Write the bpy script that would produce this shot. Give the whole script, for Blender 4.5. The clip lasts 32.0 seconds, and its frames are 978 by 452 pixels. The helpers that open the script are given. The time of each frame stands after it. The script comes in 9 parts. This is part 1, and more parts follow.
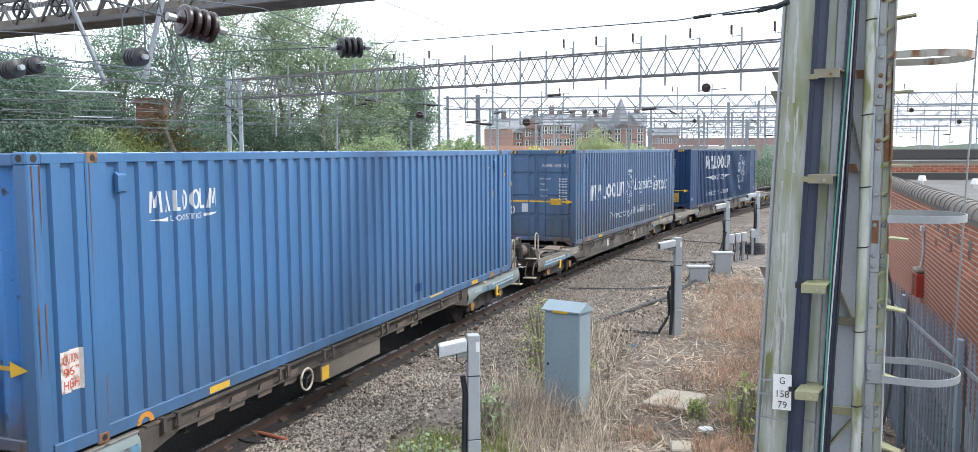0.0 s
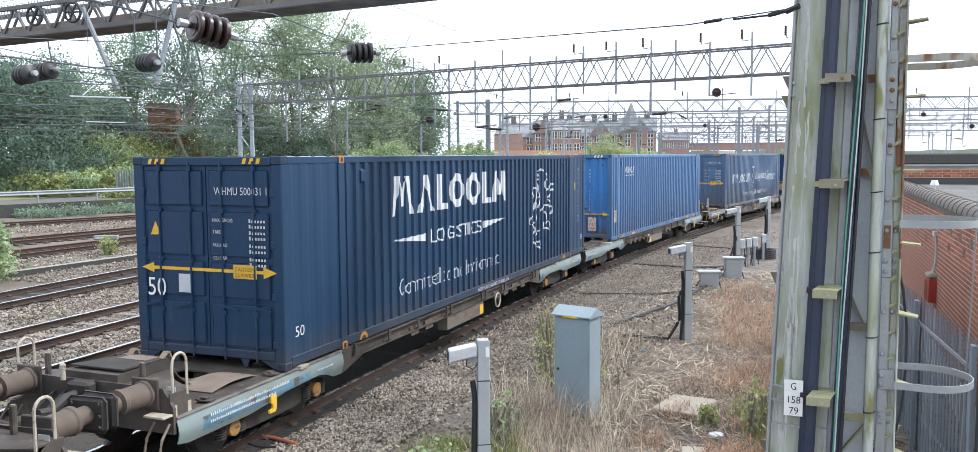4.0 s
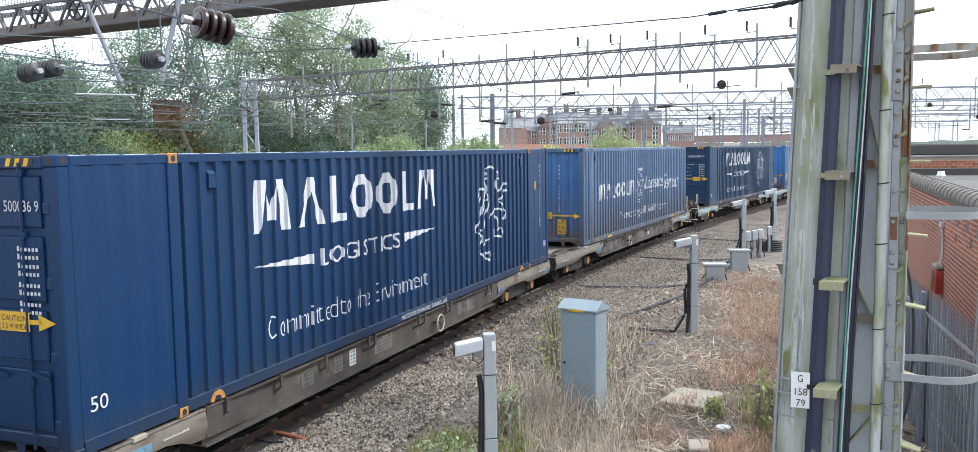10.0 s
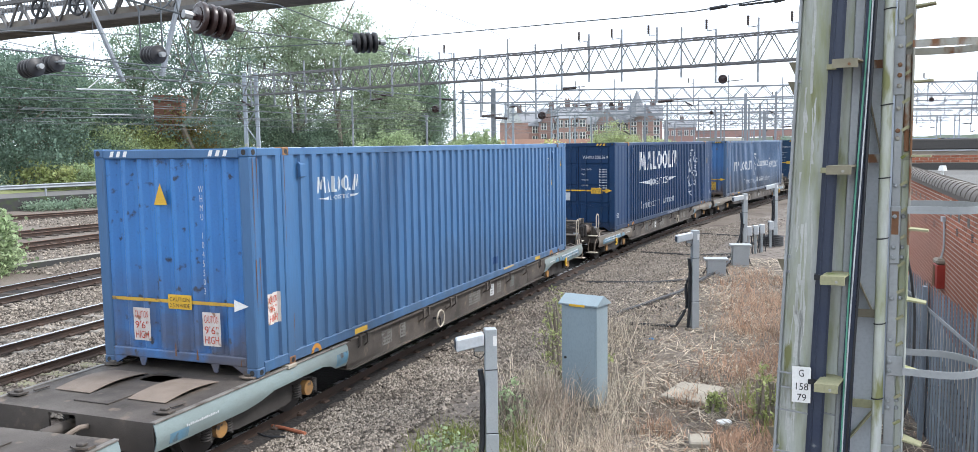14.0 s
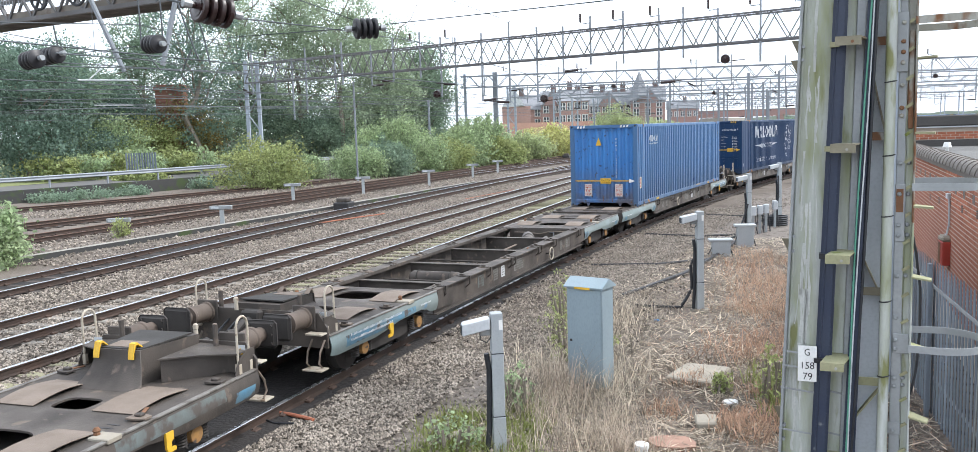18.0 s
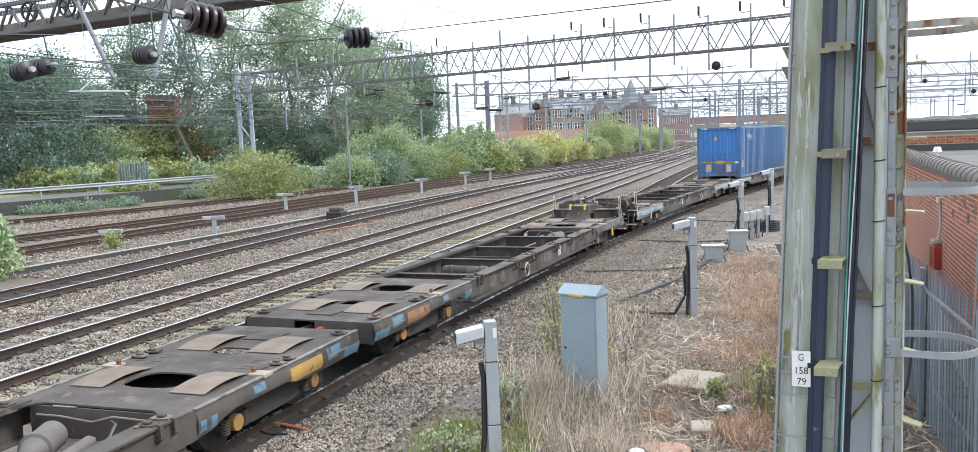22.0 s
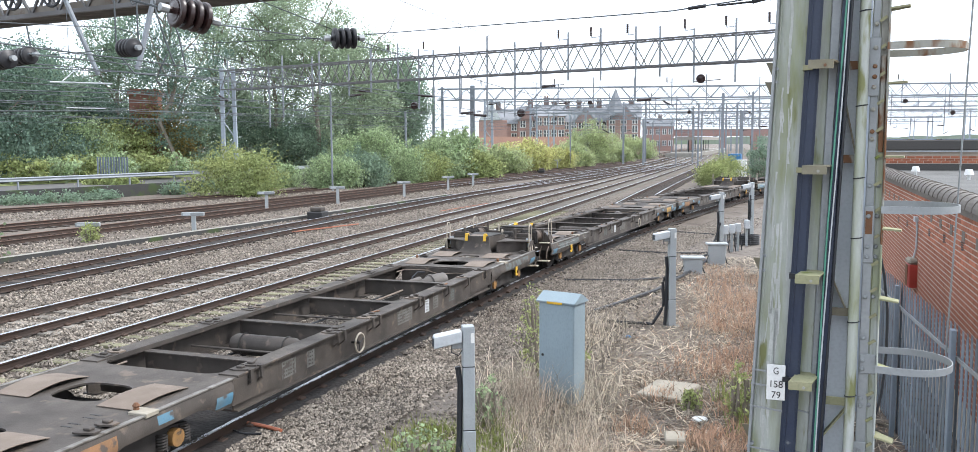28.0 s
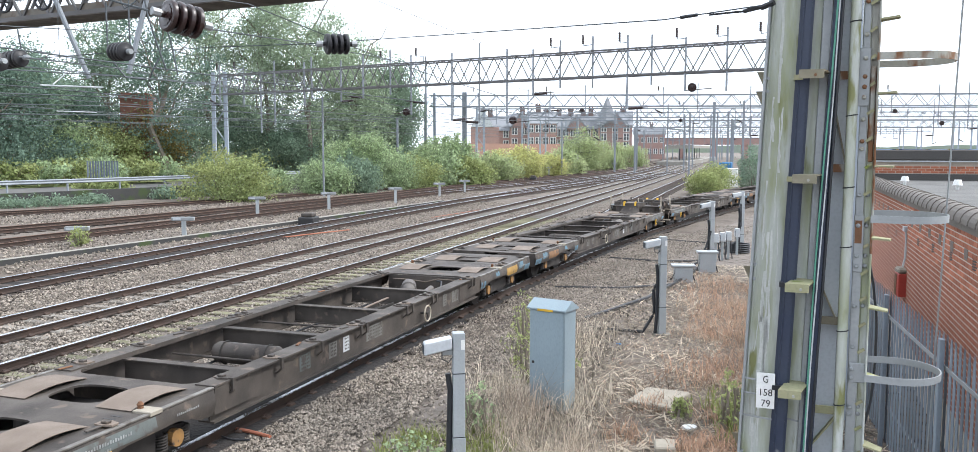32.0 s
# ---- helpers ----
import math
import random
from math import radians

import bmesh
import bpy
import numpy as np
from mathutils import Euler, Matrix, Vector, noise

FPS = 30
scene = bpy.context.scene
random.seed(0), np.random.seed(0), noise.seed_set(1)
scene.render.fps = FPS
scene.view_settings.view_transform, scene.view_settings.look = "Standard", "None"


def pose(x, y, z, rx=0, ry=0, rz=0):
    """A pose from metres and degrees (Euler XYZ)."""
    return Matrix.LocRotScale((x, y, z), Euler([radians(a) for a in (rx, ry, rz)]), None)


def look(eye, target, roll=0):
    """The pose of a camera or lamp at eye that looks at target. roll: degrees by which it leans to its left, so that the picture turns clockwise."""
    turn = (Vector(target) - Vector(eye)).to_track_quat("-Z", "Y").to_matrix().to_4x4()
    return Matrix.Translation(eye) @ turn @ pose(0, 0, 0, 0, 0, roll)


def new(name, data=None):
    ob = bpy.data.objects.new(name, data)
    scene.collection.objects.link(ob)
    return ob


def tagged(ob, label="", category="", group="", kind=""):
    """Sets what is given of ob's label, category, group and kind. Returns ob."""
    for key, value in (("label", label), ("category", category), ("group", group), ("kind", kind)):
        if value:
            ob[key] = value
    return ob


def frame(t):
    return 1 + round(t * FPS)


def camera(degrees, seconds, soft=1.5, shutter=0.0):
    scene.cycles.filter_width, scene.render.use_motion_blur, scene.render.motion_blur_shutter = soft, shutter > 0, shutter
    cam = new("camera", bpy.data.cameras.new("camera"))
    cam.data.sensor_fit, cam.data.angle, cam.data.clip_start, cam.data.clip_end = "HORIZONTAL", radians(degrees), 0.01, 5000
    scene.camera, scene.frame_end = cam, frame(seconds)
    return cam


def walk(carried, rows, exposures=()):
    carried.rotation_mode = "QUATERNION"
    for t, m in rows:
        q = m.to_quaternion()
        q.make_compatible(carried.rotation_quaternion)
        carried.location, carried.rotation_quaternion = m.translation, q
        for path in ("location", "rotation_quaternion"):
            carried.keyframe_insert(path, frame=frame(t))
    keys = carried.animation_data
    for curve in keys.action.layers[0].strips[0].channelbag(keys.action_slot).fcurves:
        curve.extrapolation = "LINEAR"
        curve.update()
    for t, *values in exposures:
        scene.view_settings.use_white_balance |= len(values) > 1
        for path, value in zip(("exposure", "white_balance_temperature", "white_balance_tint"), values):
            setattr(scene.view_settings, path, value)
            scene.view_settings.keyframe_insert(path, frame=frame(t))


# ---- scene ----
EYE = (0.0, 0.0, 3.72)          # metres; z = 0 is the rail head
cam = camera(59.36, 32.0, 0.7)

# seconds, heading to the right of +y, pitch, lean to the left (degrees)
TURNS = [
    (0, -15.01, -5.04, -0.29),    (0.5, -15.15, -5.01, -0.29),    (1, -15.26, -4.96, -0.27),    (1.5, -15.35, -4.89, -0.22),
    (2, -15.44, -4.81, -0.17),    (2.5, -15.51, -4.75, -0.16),    (3, -15.56, -4.72, -0.22),    (3.5, -15.62, -4.74, -0.28),
    (5.5, -15.85, -4.60, -0.43),    (6, -15.90, -4.66, -0.56),    (6.5, -15.94, -4.73, -0.66),    (7, -15.97, -4.79, -0.73),
    (7.5, -15.99, -4.85, -0.75),    (8, -16.01, -4.91, -0.76),    (8.5, -16.02, -4.96, -0.78),    (9, -16.04, -5.00, -0.78),
    (9.5, -16.05, -5.04, -0.77),    (10, -16.03, -5.10, -0.76),    (10.5, -16.03, -5.15, -0.77),    (11, -16.04, -5.17, -0.77),
    (11.5, -16.06, -5.17, -0.76),    (12, -16.07, -5.18, -0.74),    (12.5, -16.07, -5.21, -0.73),    (13, -16.09, -5.25, -0.76),
    (13.5, -16.11, -5.32, -0.79),    (14, -16.11, -5.43, -0.82),    (14.5, -16.14, -5.53, -0.93),    (16.5, -16.40, -6.12, -1.40),
    (17, -16.42, -6.26, -1.56),    (17.5, -16.41, -6.38, -1.69),    (18, -16.40, -6.47, -1.79),    (18.5, -16.39, -6.53, -1.89),
    (19, -16.37, -6.54, -1.98),    (19.5, -16.32, -6.51, -2.06),    (20, -16.25, -6.43, -2.13),    (20.5, -16.18, -6.32, -2.17),
    (21, -16.10, -6.19, -2.19),    (21.5, -16.01, -6.06, -2.22),    (22, -15.92, -5.95, -2.23),    (22.5, -15.83, -5.86, -2.24),
    (23, -15.71, -5.77, -2.24),    (23.5, -15.60, -5.68, -2.19),    (24, -15.49, -5.65, -2.01),    (24.5, -15.36, -5.67, -1.70),
    (25, -15.23, -5.70, -1.38),    (25.5, -15.13, -5.75, -1.12),    (27.5, -14.74, -5.65, -0.42),    (28, -14.66, -5.63, -0.32),
    (28.5, -14.57, -5.61, -0.15),    (29, -14.49, -5.62, 0.04),    (29.5, -14.42, -5.60, 0.19),    (30, -14.35, -5.53, 0.24),
    (30.5, -14.29, -5.42, 0.23),    (31, -14.22, -5.31, 0.17),    (31.5, -14.15, -5.23, 0.13),    (32, -14.07, -5.18, 0.12),
]


def aim(yaw, pitch, lean):
    a, e = radians(yaw), radians(pitch)
    way = Vector((math.sin(a) * math.cos(e), math.cos(a) * math.cos(e), math.sin(e)))
    return look(EYE, Vector(EYE) + way * 10, lean)


walk(cam, [(t, aim(a, b, c)) for t, a, b, c in TURNS], [(0.0, 0.25), (32.0, 0.25)])

# ---------------------------------------------------------------- sky and sun
world = bpy.data.worlds.new("overcast")
scene.world = world
world.use_nodes = True
wn, wl = world.node_tree.nodes, world.node_tree.links
bg = wn["Background"]
sky = wn.new("ShaderNodeTexSky")
sky.sky_type, sky.sun_disc = "NISHITA", False
sky.sun_elevation, sky.sun_rotation = radians(48), radians(73)
sky.air_density, sky.dust_density, sky.ozone_density = 1.0, 3.0, 1.0
tc = wn.new("ShaderNodeTexCoord")
cl = wn.new("ShaderNodeTexNoise")
cl.inputs["Scale"].default_value, cl.inputs["Detail"].default_value = 2.2, 5
ramp = wn.new("ShaderNodeMapRange")
ramp.inputs["From Min"].default_value, ramp.inputs["From Max"].default_value = 0.30, 0.62
ramp.inputs["To Min"].default_value, ramp.inputs["To Max"].default_value = 0.42, 0.98
mapn = wn.new("ShaderNodeMapping")
mapn.inputs["Scale"].default_value = (1, 1, 3)
mix = wn.new("ShaderNodeMix")
mix.data_type = "RGBA"
wl.new(tc.outputs["Generated"], mapn.inputs["Vector"])
wl.new(mapn.outputs["Vector"], cl.inputs["Vector"])
wl.new(cl.outputs["Fac"], ramp.inputs["Value"])
wl.new(ramp.outputs["Result"], mix.inputs["Factor"])
wl.new(sky.outputs["Color"], mix.inputs["A"])
mix.inputs["B"].default_value = (13.8, 15.0, 16.9, 1)     # bright cloud cover
wl.new(mix.outputs["Result"], bg.inputs["Color"])
bg.inputs["Strength"].default_value = 0.13

sun = new("sun", bpy.data.lights.new("sun", "SUN"))
sun.data.energy, sun.data.angle, sun.data.color = 3.5, radians(14), (1.0, 0.99, 0.985)
# soft sun high on the right
sun.matrix_world = look((72, 22, 84), (0, 0, 0))


# ---------------------------------------------------------------- materials
def mat(name, base, rough=0.7, metal=0.0, second=None, scale=3.0, amount=0.5, grain=60.0, bump=0.15, dist=0.01,
        spots=None, spot_scale=1.2, spot_cut=0.62, island=0.0, objvar=0.0, stretch=(1, 1, 1), spec=0.4,
        grime=None):
    """A weathered surface: base and second colour mixed by large noise, a fine grain, spots of a third colour, and bump.
    grime = (colour, height where it ends, most): brown dirt splashed up from below, torn by noise."""
    m = bpy.data.materials.new(name)
    m.use_nodes = True
    n, l = m.node_tree.nodes, m.node_tree.links
    b = n["Principled BSDF"]
    b.inputs["Metallic"].default_value = metal
    b.inputs["Specular IOR Level"].default_value = spec
    co = n.new("ShaderNodeTexCoord")
    mp = n.new("ShaderNodeMapping")
    mp.inputs["Scale"].default_value = stretch
    l.new(co.outputs["Object"], mp.inputs["Vector"])
    vec = mp.outputs["Vector"]

    def noise_tex(sc, detail=4):
        t = n.new("ShaderNodeTexNoise")
        t.inputs["Scale"].default_value, t.inputs["Detail"].default_value = sc, detail
        l.new(vec, t.inputs["Vector"])
        return t.outputs["Fac"]

    def rng(src, a, c, lo=0.0, hi=1.0):
        r = n.new("ShaderNodeMapRange")
        for k, v in zip(("From Min", "From Max", "To Min", "To Max"), (a, c, lo, hi)):
            r.inputs[k].default_value = v
        l.new(src, r.inputs["Value"])
        return r.outputs["Result"]

    def blend(fac, a, c):
        x = n.new("ShaderNodeMix")
        x.data_type = "RGBA"
        if isinstance(fac, float):
            x.inputs["Factor"].default_value = fac
        else:
            l.new(fac, x.inputs["Factor"])
        for key, v in (("A", a), ("B", c)):
            if isinstance(v, tuple):
                x.inputs[key].default_value = (*v, 1)
            else:
                l.new(v, x.inputs[key])
        return x.outputs["Result"]

    if second is None:
        second = tuple(c * 0.72 for c in base)
    big = noise_tex(scale, 6)
    fine = noise_tex(grain, 3)
    col = blend(rng(big, 0.5 - amount * 0.5, 0.5 + amount * 0.5), base, second)
    dark = tuple(c * 0.62 for c in base)
    col = blend(rng(fine, 0.45, 0.8, 0.0, 0.45), col, dark)
    if spots:
        col = blend(rng(noise_tex(spot_scale, 8), spot_cut, spot_cut + 0.09), col, spots)
    if grime:
        sep = n.new("ShaderNodeSeparateXYZ")
        l.new(co.outputs["Object"], sep.inputs["Vector"])
        low = rng(sep.outputs["Z"], grime[1], 0.1, 0.0, 1.0)
        mul = n.new("ShaderNodeMath")
        mul.operation = "MULTIPLY"
        l.new(low, mul.inputs[0])
        l.new(rng(noise_tex(1.6, 7), 0.30, 0.52, 0.12 * grime[2], grime[2]), mul.inputs[1])
        col = blend(mul.outputs["Value"], col, grime[0])
    if island or objvar:
        if island:
            src = n.new("ShaderNodeNewGeometry").outputs["Random Per Island"]
        else:
            src = n.new("ShaderNodeObjectInfo").outputs["Random"]
        v = max(island, objvar)
        hsv = n.new("ShaderNodeHueSaturation")
        l.new(rng(src, 0, 1, 1 - v, 1 + v), hsv.inputs["Value"])
        l.new(col, hsv.inputs["Color"])
        col = hsv.outputs["Color"]
    l.new(col, b.inputs["Base Color"])
    l.new(rng(big, 0.3, 0.7, max(0.05, rough - 0.1), min(1, rough + 0.12)), b.inputs["Roughness"])
    if bump:
        bp = n.new("ShaderNodeBump")
        bp.inputs["Strength"].default_value, bp.inputs["Distance"].default_value = bump, dist
        l.new(fine, bp.inputs["Height"])
        l.new(bp.outputs["Normal"], b.inputs["Normal"])
    return m


M = {}
M["ballast"] = mat("ballast", (0.165, 0.142, 0.118), 0.95, second=(0.118, 0.095, 0.079), scale=0.5, grain=16, bump=1.0, dist=0.05, amount=0.6, spots=(0.088, 0.068, 0.055), spot_scale=0.6, spot_cut=0.55)
M["stone"] = mat("stone", (0.280, 0.245, 0.205), 0.9, second=(0.165, 0.140, 0.116), scale=1.2, grain=30, bump=0.4, island=0.7)
M["earth"] = mat("earth", (0.15, 0.128, 0.11), 0.95, second=(0.24, 0.21, 0.182), scale=1.1, grain=25, bump=1.0, dist=0.05, amount=0.5, spots=(0.07, 0.058, 0.05), spot_scale=4.5, spot_cut=0.54)
M["verge"] = mat("verge", (0.13, 0.17, 0.06), 0.95, second=(0.22, 0.22, 0.1), scale=0.15, grain=6, bump=0.8, dist=0.08)
M["rail_side"] = mat("rail_side", (0.034, 0.025, 0.021), 0.8, second=(0.062, 0.038, 0.028), scale=2, grain=50, bump=0.3)
M["rail_head"] = mat("rail_head", (0.60, 0.62, 0.66), 0.25, metal=0.9, second=(0.5, 0.5, 0.52), scale=3, grain=90, bump=0.05)
M["rail_dull"] = mat("rail_dull", (0.11, 0.06, 0.042), 0.7, metal=0.2, second=(0.15, 0.085, 0.06), scale=3)
M["sleeper"] = mat("sleeper", (0.22, 0.205, 0.18), 0.9, second=(0.16, 0.14, 0.12), scale=2, grain=40, objvar=0.25)
M["sleeper_moss"] = mat("sleeper_moss", (0.20, 0.185, 0.15), 0.9, second=(0.17, 0.165, 0.085), scale=1.2, grain=40, objvar=0.3)
M["chair"] = mat("chair", (0.055, 0.037, 0.029), 0.8, second=(0.08, 0.05, 0.037))
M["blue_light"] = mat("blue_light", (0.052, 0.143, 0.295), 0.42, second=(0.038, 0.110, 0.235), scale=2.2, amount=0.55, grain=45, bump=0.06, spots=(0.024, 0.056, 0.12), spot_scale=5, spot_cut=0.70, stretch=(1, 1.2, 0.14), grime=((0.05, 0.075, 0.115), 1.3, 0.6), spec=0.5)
# end copies: blue brightened to offset the walls' shade; splashed dirt added low
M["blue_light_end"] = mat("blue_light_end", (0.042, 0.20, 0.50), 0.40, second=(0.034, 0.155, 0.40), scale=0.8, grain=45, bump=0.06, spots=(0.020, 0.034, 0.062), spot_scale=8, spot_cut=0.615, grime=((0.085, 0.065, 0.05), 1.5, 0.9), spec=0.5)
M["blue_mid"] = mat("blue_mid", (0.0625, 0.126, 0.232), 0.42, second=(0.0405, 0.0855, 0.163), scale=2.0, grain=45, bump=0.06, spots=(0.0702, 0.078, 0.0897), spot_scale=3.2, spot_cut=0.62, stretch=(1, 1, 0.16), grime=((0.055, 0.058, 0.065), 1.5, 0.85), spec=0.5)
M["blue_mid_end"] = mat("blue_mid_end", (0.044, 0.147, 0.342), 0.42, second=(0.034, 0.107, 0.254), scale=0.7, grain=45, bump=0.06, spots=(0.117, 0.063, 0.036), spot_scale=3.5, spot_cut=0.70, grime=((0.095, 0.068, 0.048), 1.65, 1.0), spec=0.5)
M["blue_dark"] = mat("blue_dark", (0.0050, 0.0310, 0.0950), 0.45, second=(0.0058, 0.0300, 0.0780), scale=1.1, grain=45, bump=0.06, spots=(0.011, 0.030, 0.062), spot_scale=4.0, spot_cut=0.67, stretch=(1, 1, 0.2), grime=((0.03, 0.032, 0.036), 0.4, 0.5), spec=0.26)
M["blue_dull"] = mat("blue_dull", (0.0085, 0.036, 0.088), 0.5, second=(0.011, 0.036, 0.074), scale=1.1, grain=45, bump=0.06, spots=(0.026, 0.052, 0.088), spot_scale=4.0, spot_cut=0.66, stretch=(1, 1, 0.2), grime=((0.05, 0.05, 0.05), 0.5, 0.6), spec=0.28)
M["patch_deep"] = mat("patch_deep", (0.012, 0.05, 0.16), 0.5, second=(0.016, 0.055, 0.15), scale=4)
M["yellow_scraped"] = mat("yellow_scraped", (0.50, 0.36, 0.15), 0.65, second=(0.40, 0.27, 0.10), scale=8)
M["livery_white"] = mat("livery_white", (0.56, 0.58, 0.61), 0.6, second=(0.47, 0.49, 0.52), scale=4, grain=40, bump=0.03)
# container roofs: the sky's reflection is put into this pale colour
M["roof_pale"] = mat("roof_pale", (0.34, 0.42, 0.54), 0.55, second=(0.24, 0.31, 0.42), scale=1.0)
M["rust"] = mat("rust", (0.20, 0.095, 0.045), 0.9, second=(0.11, 0.06, 0.04), scale=8, grain=80)
M["white_paint"] = mat("white_paint", (0.78, 0.78, 0.76), 0.55, second=(0.66, 0.67, 0.66), scale=4, grain=40, bump=0.03)
M["dull_white"] = mat("dull_white", (0.55, 0.57, 0.58), 0.6, second=(0.42, 0.45, 0.48), scale=4, grain=30, bump=0.03)
M["sticker"] = mat("sticker", (0.62, 0.59, 0.56), 0.6, second=(0.45, 0.41, 0.38), scale=6, spots=(0.24, 0.15, 0.10), spot_scale=7, spot_cut=0.58)
M["yellow_worn"] = mat("yellow_worn", (0.56, 0.34, 0.035), 0.6, second=(0.40, 0.25, 0.05), scale=6, spots=(0.09, 0.08, 0.075), spot_scale=7, spot_cut=0.57)
M["yellow"] = mat("yellow", (0.70, 0.42, 0.03), 0.55, second=(0.55, 0.33, 0.04), scale=5)
M["orange"] = mat("orange", (0.50, 0.22, 0.035), 0.65, second=(0.28, 0.14, 0.045), scale=6, spots=(0.1, 0.07, 0.05), spot_scale=9)
M["black"] = mat("black", (0.018, 0.018, 0.02), 0.55, second=(0.03, 0.03, 0.03), scale=5)
M["red_text"] = mat("red_text", (0.5, 0.06, 0.03), 0.6)
M["wagon"] = mat("wagon", (0.088, 0.074, 0.063), 0.66, second=(0.036, 0.031, 0.028), scale=1.7, amount=0.42, grain=55, bump=0.35, spots=(0.125, 0.098, 0.078), spot_scale=4.5, spot_cut=0.60)
M["worn_edge"] = mat("worn_edge", (0.20, 0.19, 0.175), 0.5, second=(0.09, 0.08, 0.07), scale=4, spots=(0.07, 0.06, 0.05), spot_scale=6, spot_cut=0.55)
M["patch_blue"] = mat("patch_blue", (0.075, 0.20, 0.30), 0.6, second=(0.12, 0.17, 0.19), scale=5, spots=(0.07, 0.062, 0.056), spot_scale=6, spot_cut=0.55)
M["patch_faded"] = mat("patch_faded", (0.12, 0.145, 0.145), 0.65, second=(0.085, 0.085, 0.078), scale=4, spots=(0.07, 0.06, 0.053), spot_scale=5, spot_cut=0.52)
M["patch_yellow"] = mat("patch_yellow", (0.42, 0.25, 0.055), 0.65, second=(0.28, 0.175, 0.06), scale=4, spots=(0.09, 0.075, 0.06), spot_scale=5, spot_cut=0.60)
M["axle_cover"] = mat("axle_cover", (0.33, 0.17, 0.045), 0.7, second=(0.17, 0.10, 0.05), scale=7, spots=(0.05, 0.04, 0.035), spot_scale=9, spot_cut=0.57)
M["cream"] = mat("cream", (0.46, 0.42, 0.35), 0.5, second=(0.30, 0.25, 0.19), scale=6, spots=(0.16, 0.11, 0.07), spot_scale=9, spot_cut=0.62)
M["cylinder"] = mat("cylinder", (0.135, 0.122, 0.112), 0.7, second=(0.09, 0.082, 0.076), scale=4)
M["buffer"] = mat("buffer", (0.13, 0.098, 0.078), 0.7, second=(0.075, 0.06, 0.05), scale=3, grain=50, bump=0.3)
M["faded_text"] = mat("faded_text", (0.32, 0.34, 0.34), 0.7, second=(0.16, 0.16, 0.155), scale=9, grain=30)
M["data_grey"] = mat("data_grey", (0.17, 0.17, 0.16), 0.7, second=(0.10, 0.095, 0.088), scale=5, spots=(0.07, 0.06, 0.055), spot_scale=7, spot_cut=0.56)
M["wagon_dark"] = mat("wagon_dark", (0.040, 0.037, 0.034), 0.72, second=(0.028, 0.026, 0.024), scale=1.5, grain=40, bump=0.25, spots=(0.10, 0.08, 0.06), spot_scale=2.6, spot_cut=0.64)
M["rust_orange"] = mat("rust_orange", (0.27, 0.14, 0.065), 0.8, second=(0.16, 0.10, 0.06), scale=5, spots=(0.08, 0.065, 0.055), spot_scale=7, spot_cut=0.55)
M["wagon_grey"] = mat("wagon_grey", (0.165, 0.148, 0.122), 0.6, second=(0.098, 0.082, 0.066), scale=2.2, spots=(0.085, 0.055, 0.038), spot_scale=3, spot_cut=0.58, stretch=(1, 0.4, 1))
M["wagon_blue"] = mat("wagon_blue", (0.20, 0.26, 0.265), 0.55, second=(0.145, 0.16, 0.15), scale=2.2, spots=(0.07, 0.20, 0.34), spot_scale=2.4, spot_cut=0.64, stretch=(1, 0.5, 1))
M["plate"] = mat("plate", (0.20, 0.16, 0.128), 0.75, second=(0.145, 0.115, 0.093), scale=3, grain=90, bump=0.4)
M["wheel"] = mat("wheel", (0.05, 0.045, 0.042), 0.7, metal=0.2)
M["galv"] = mat("galv", (0.34, 0.36, 0.37), 0.55, metal=0.35, second=(0.25, 0.265, 0.27), scale=2, grain=30, bump=0.1)
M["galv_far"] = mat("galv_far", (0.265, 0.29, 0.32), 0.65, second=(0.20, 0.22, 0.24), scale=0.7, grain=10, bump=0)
M["boom_steel"] = mat("boom_steel", (0.15, 0.152, 0.158), 0.7, second=(0.10, 0.095, 0.09), scale=0.8, grain=12, bump=0)
M["mast"] = mat("mast", (0.46, 0.485, 0.47), 0.6, metal=0.1, second=(0.27, 0.295, 0.18), scale=2.6, grain=35, bump=0.2, amount=0.26, spots=(0.19, 0.20, 0.085), spot_scale=4, spot_cut=0.57, stretch=(2.2, 1, 0.4))
M["mast_rust"] = mat("mast_rust", (0.37, 0.38, 0.36), 0.75, second=(0.24, 0.225, 0.17), scale=3, spots=(0.17, 0.082, 0.04), spot_scale=6, spot_cut=0.50, stretch=(1, 1, 0.5))
M["bracket_tan"] = mat("bracket_tan", (0.27, 0.25, 0.18), 0.8, second=(0.17, 0.155, 0.11), scale=5, spots=(0.20, 0.12, 0.06), spot_scale=6, spot_cut=0.6)
M["lime"] = mat("lime", (0.55, 0.56, 0.54), 0.8, second=(0.42, 0.44, 0.41), scale=8)
M["lacing"] = mat("lacing", (0.23, 0.215, 0.16), 0.8, second=(0.14, 0.115, 0.08), scale=4, spots=(0.17, 0.19, 0.07), spot_scale=6)
M["moss_steel"] = mat("moss_steel", (0.26, 0.27, 0.15), 0.85, second=(0.33, 0.31, 0.2), scale=5, grain=40, spots=(0.14, 0.17, 0.04), spot_scale=6)
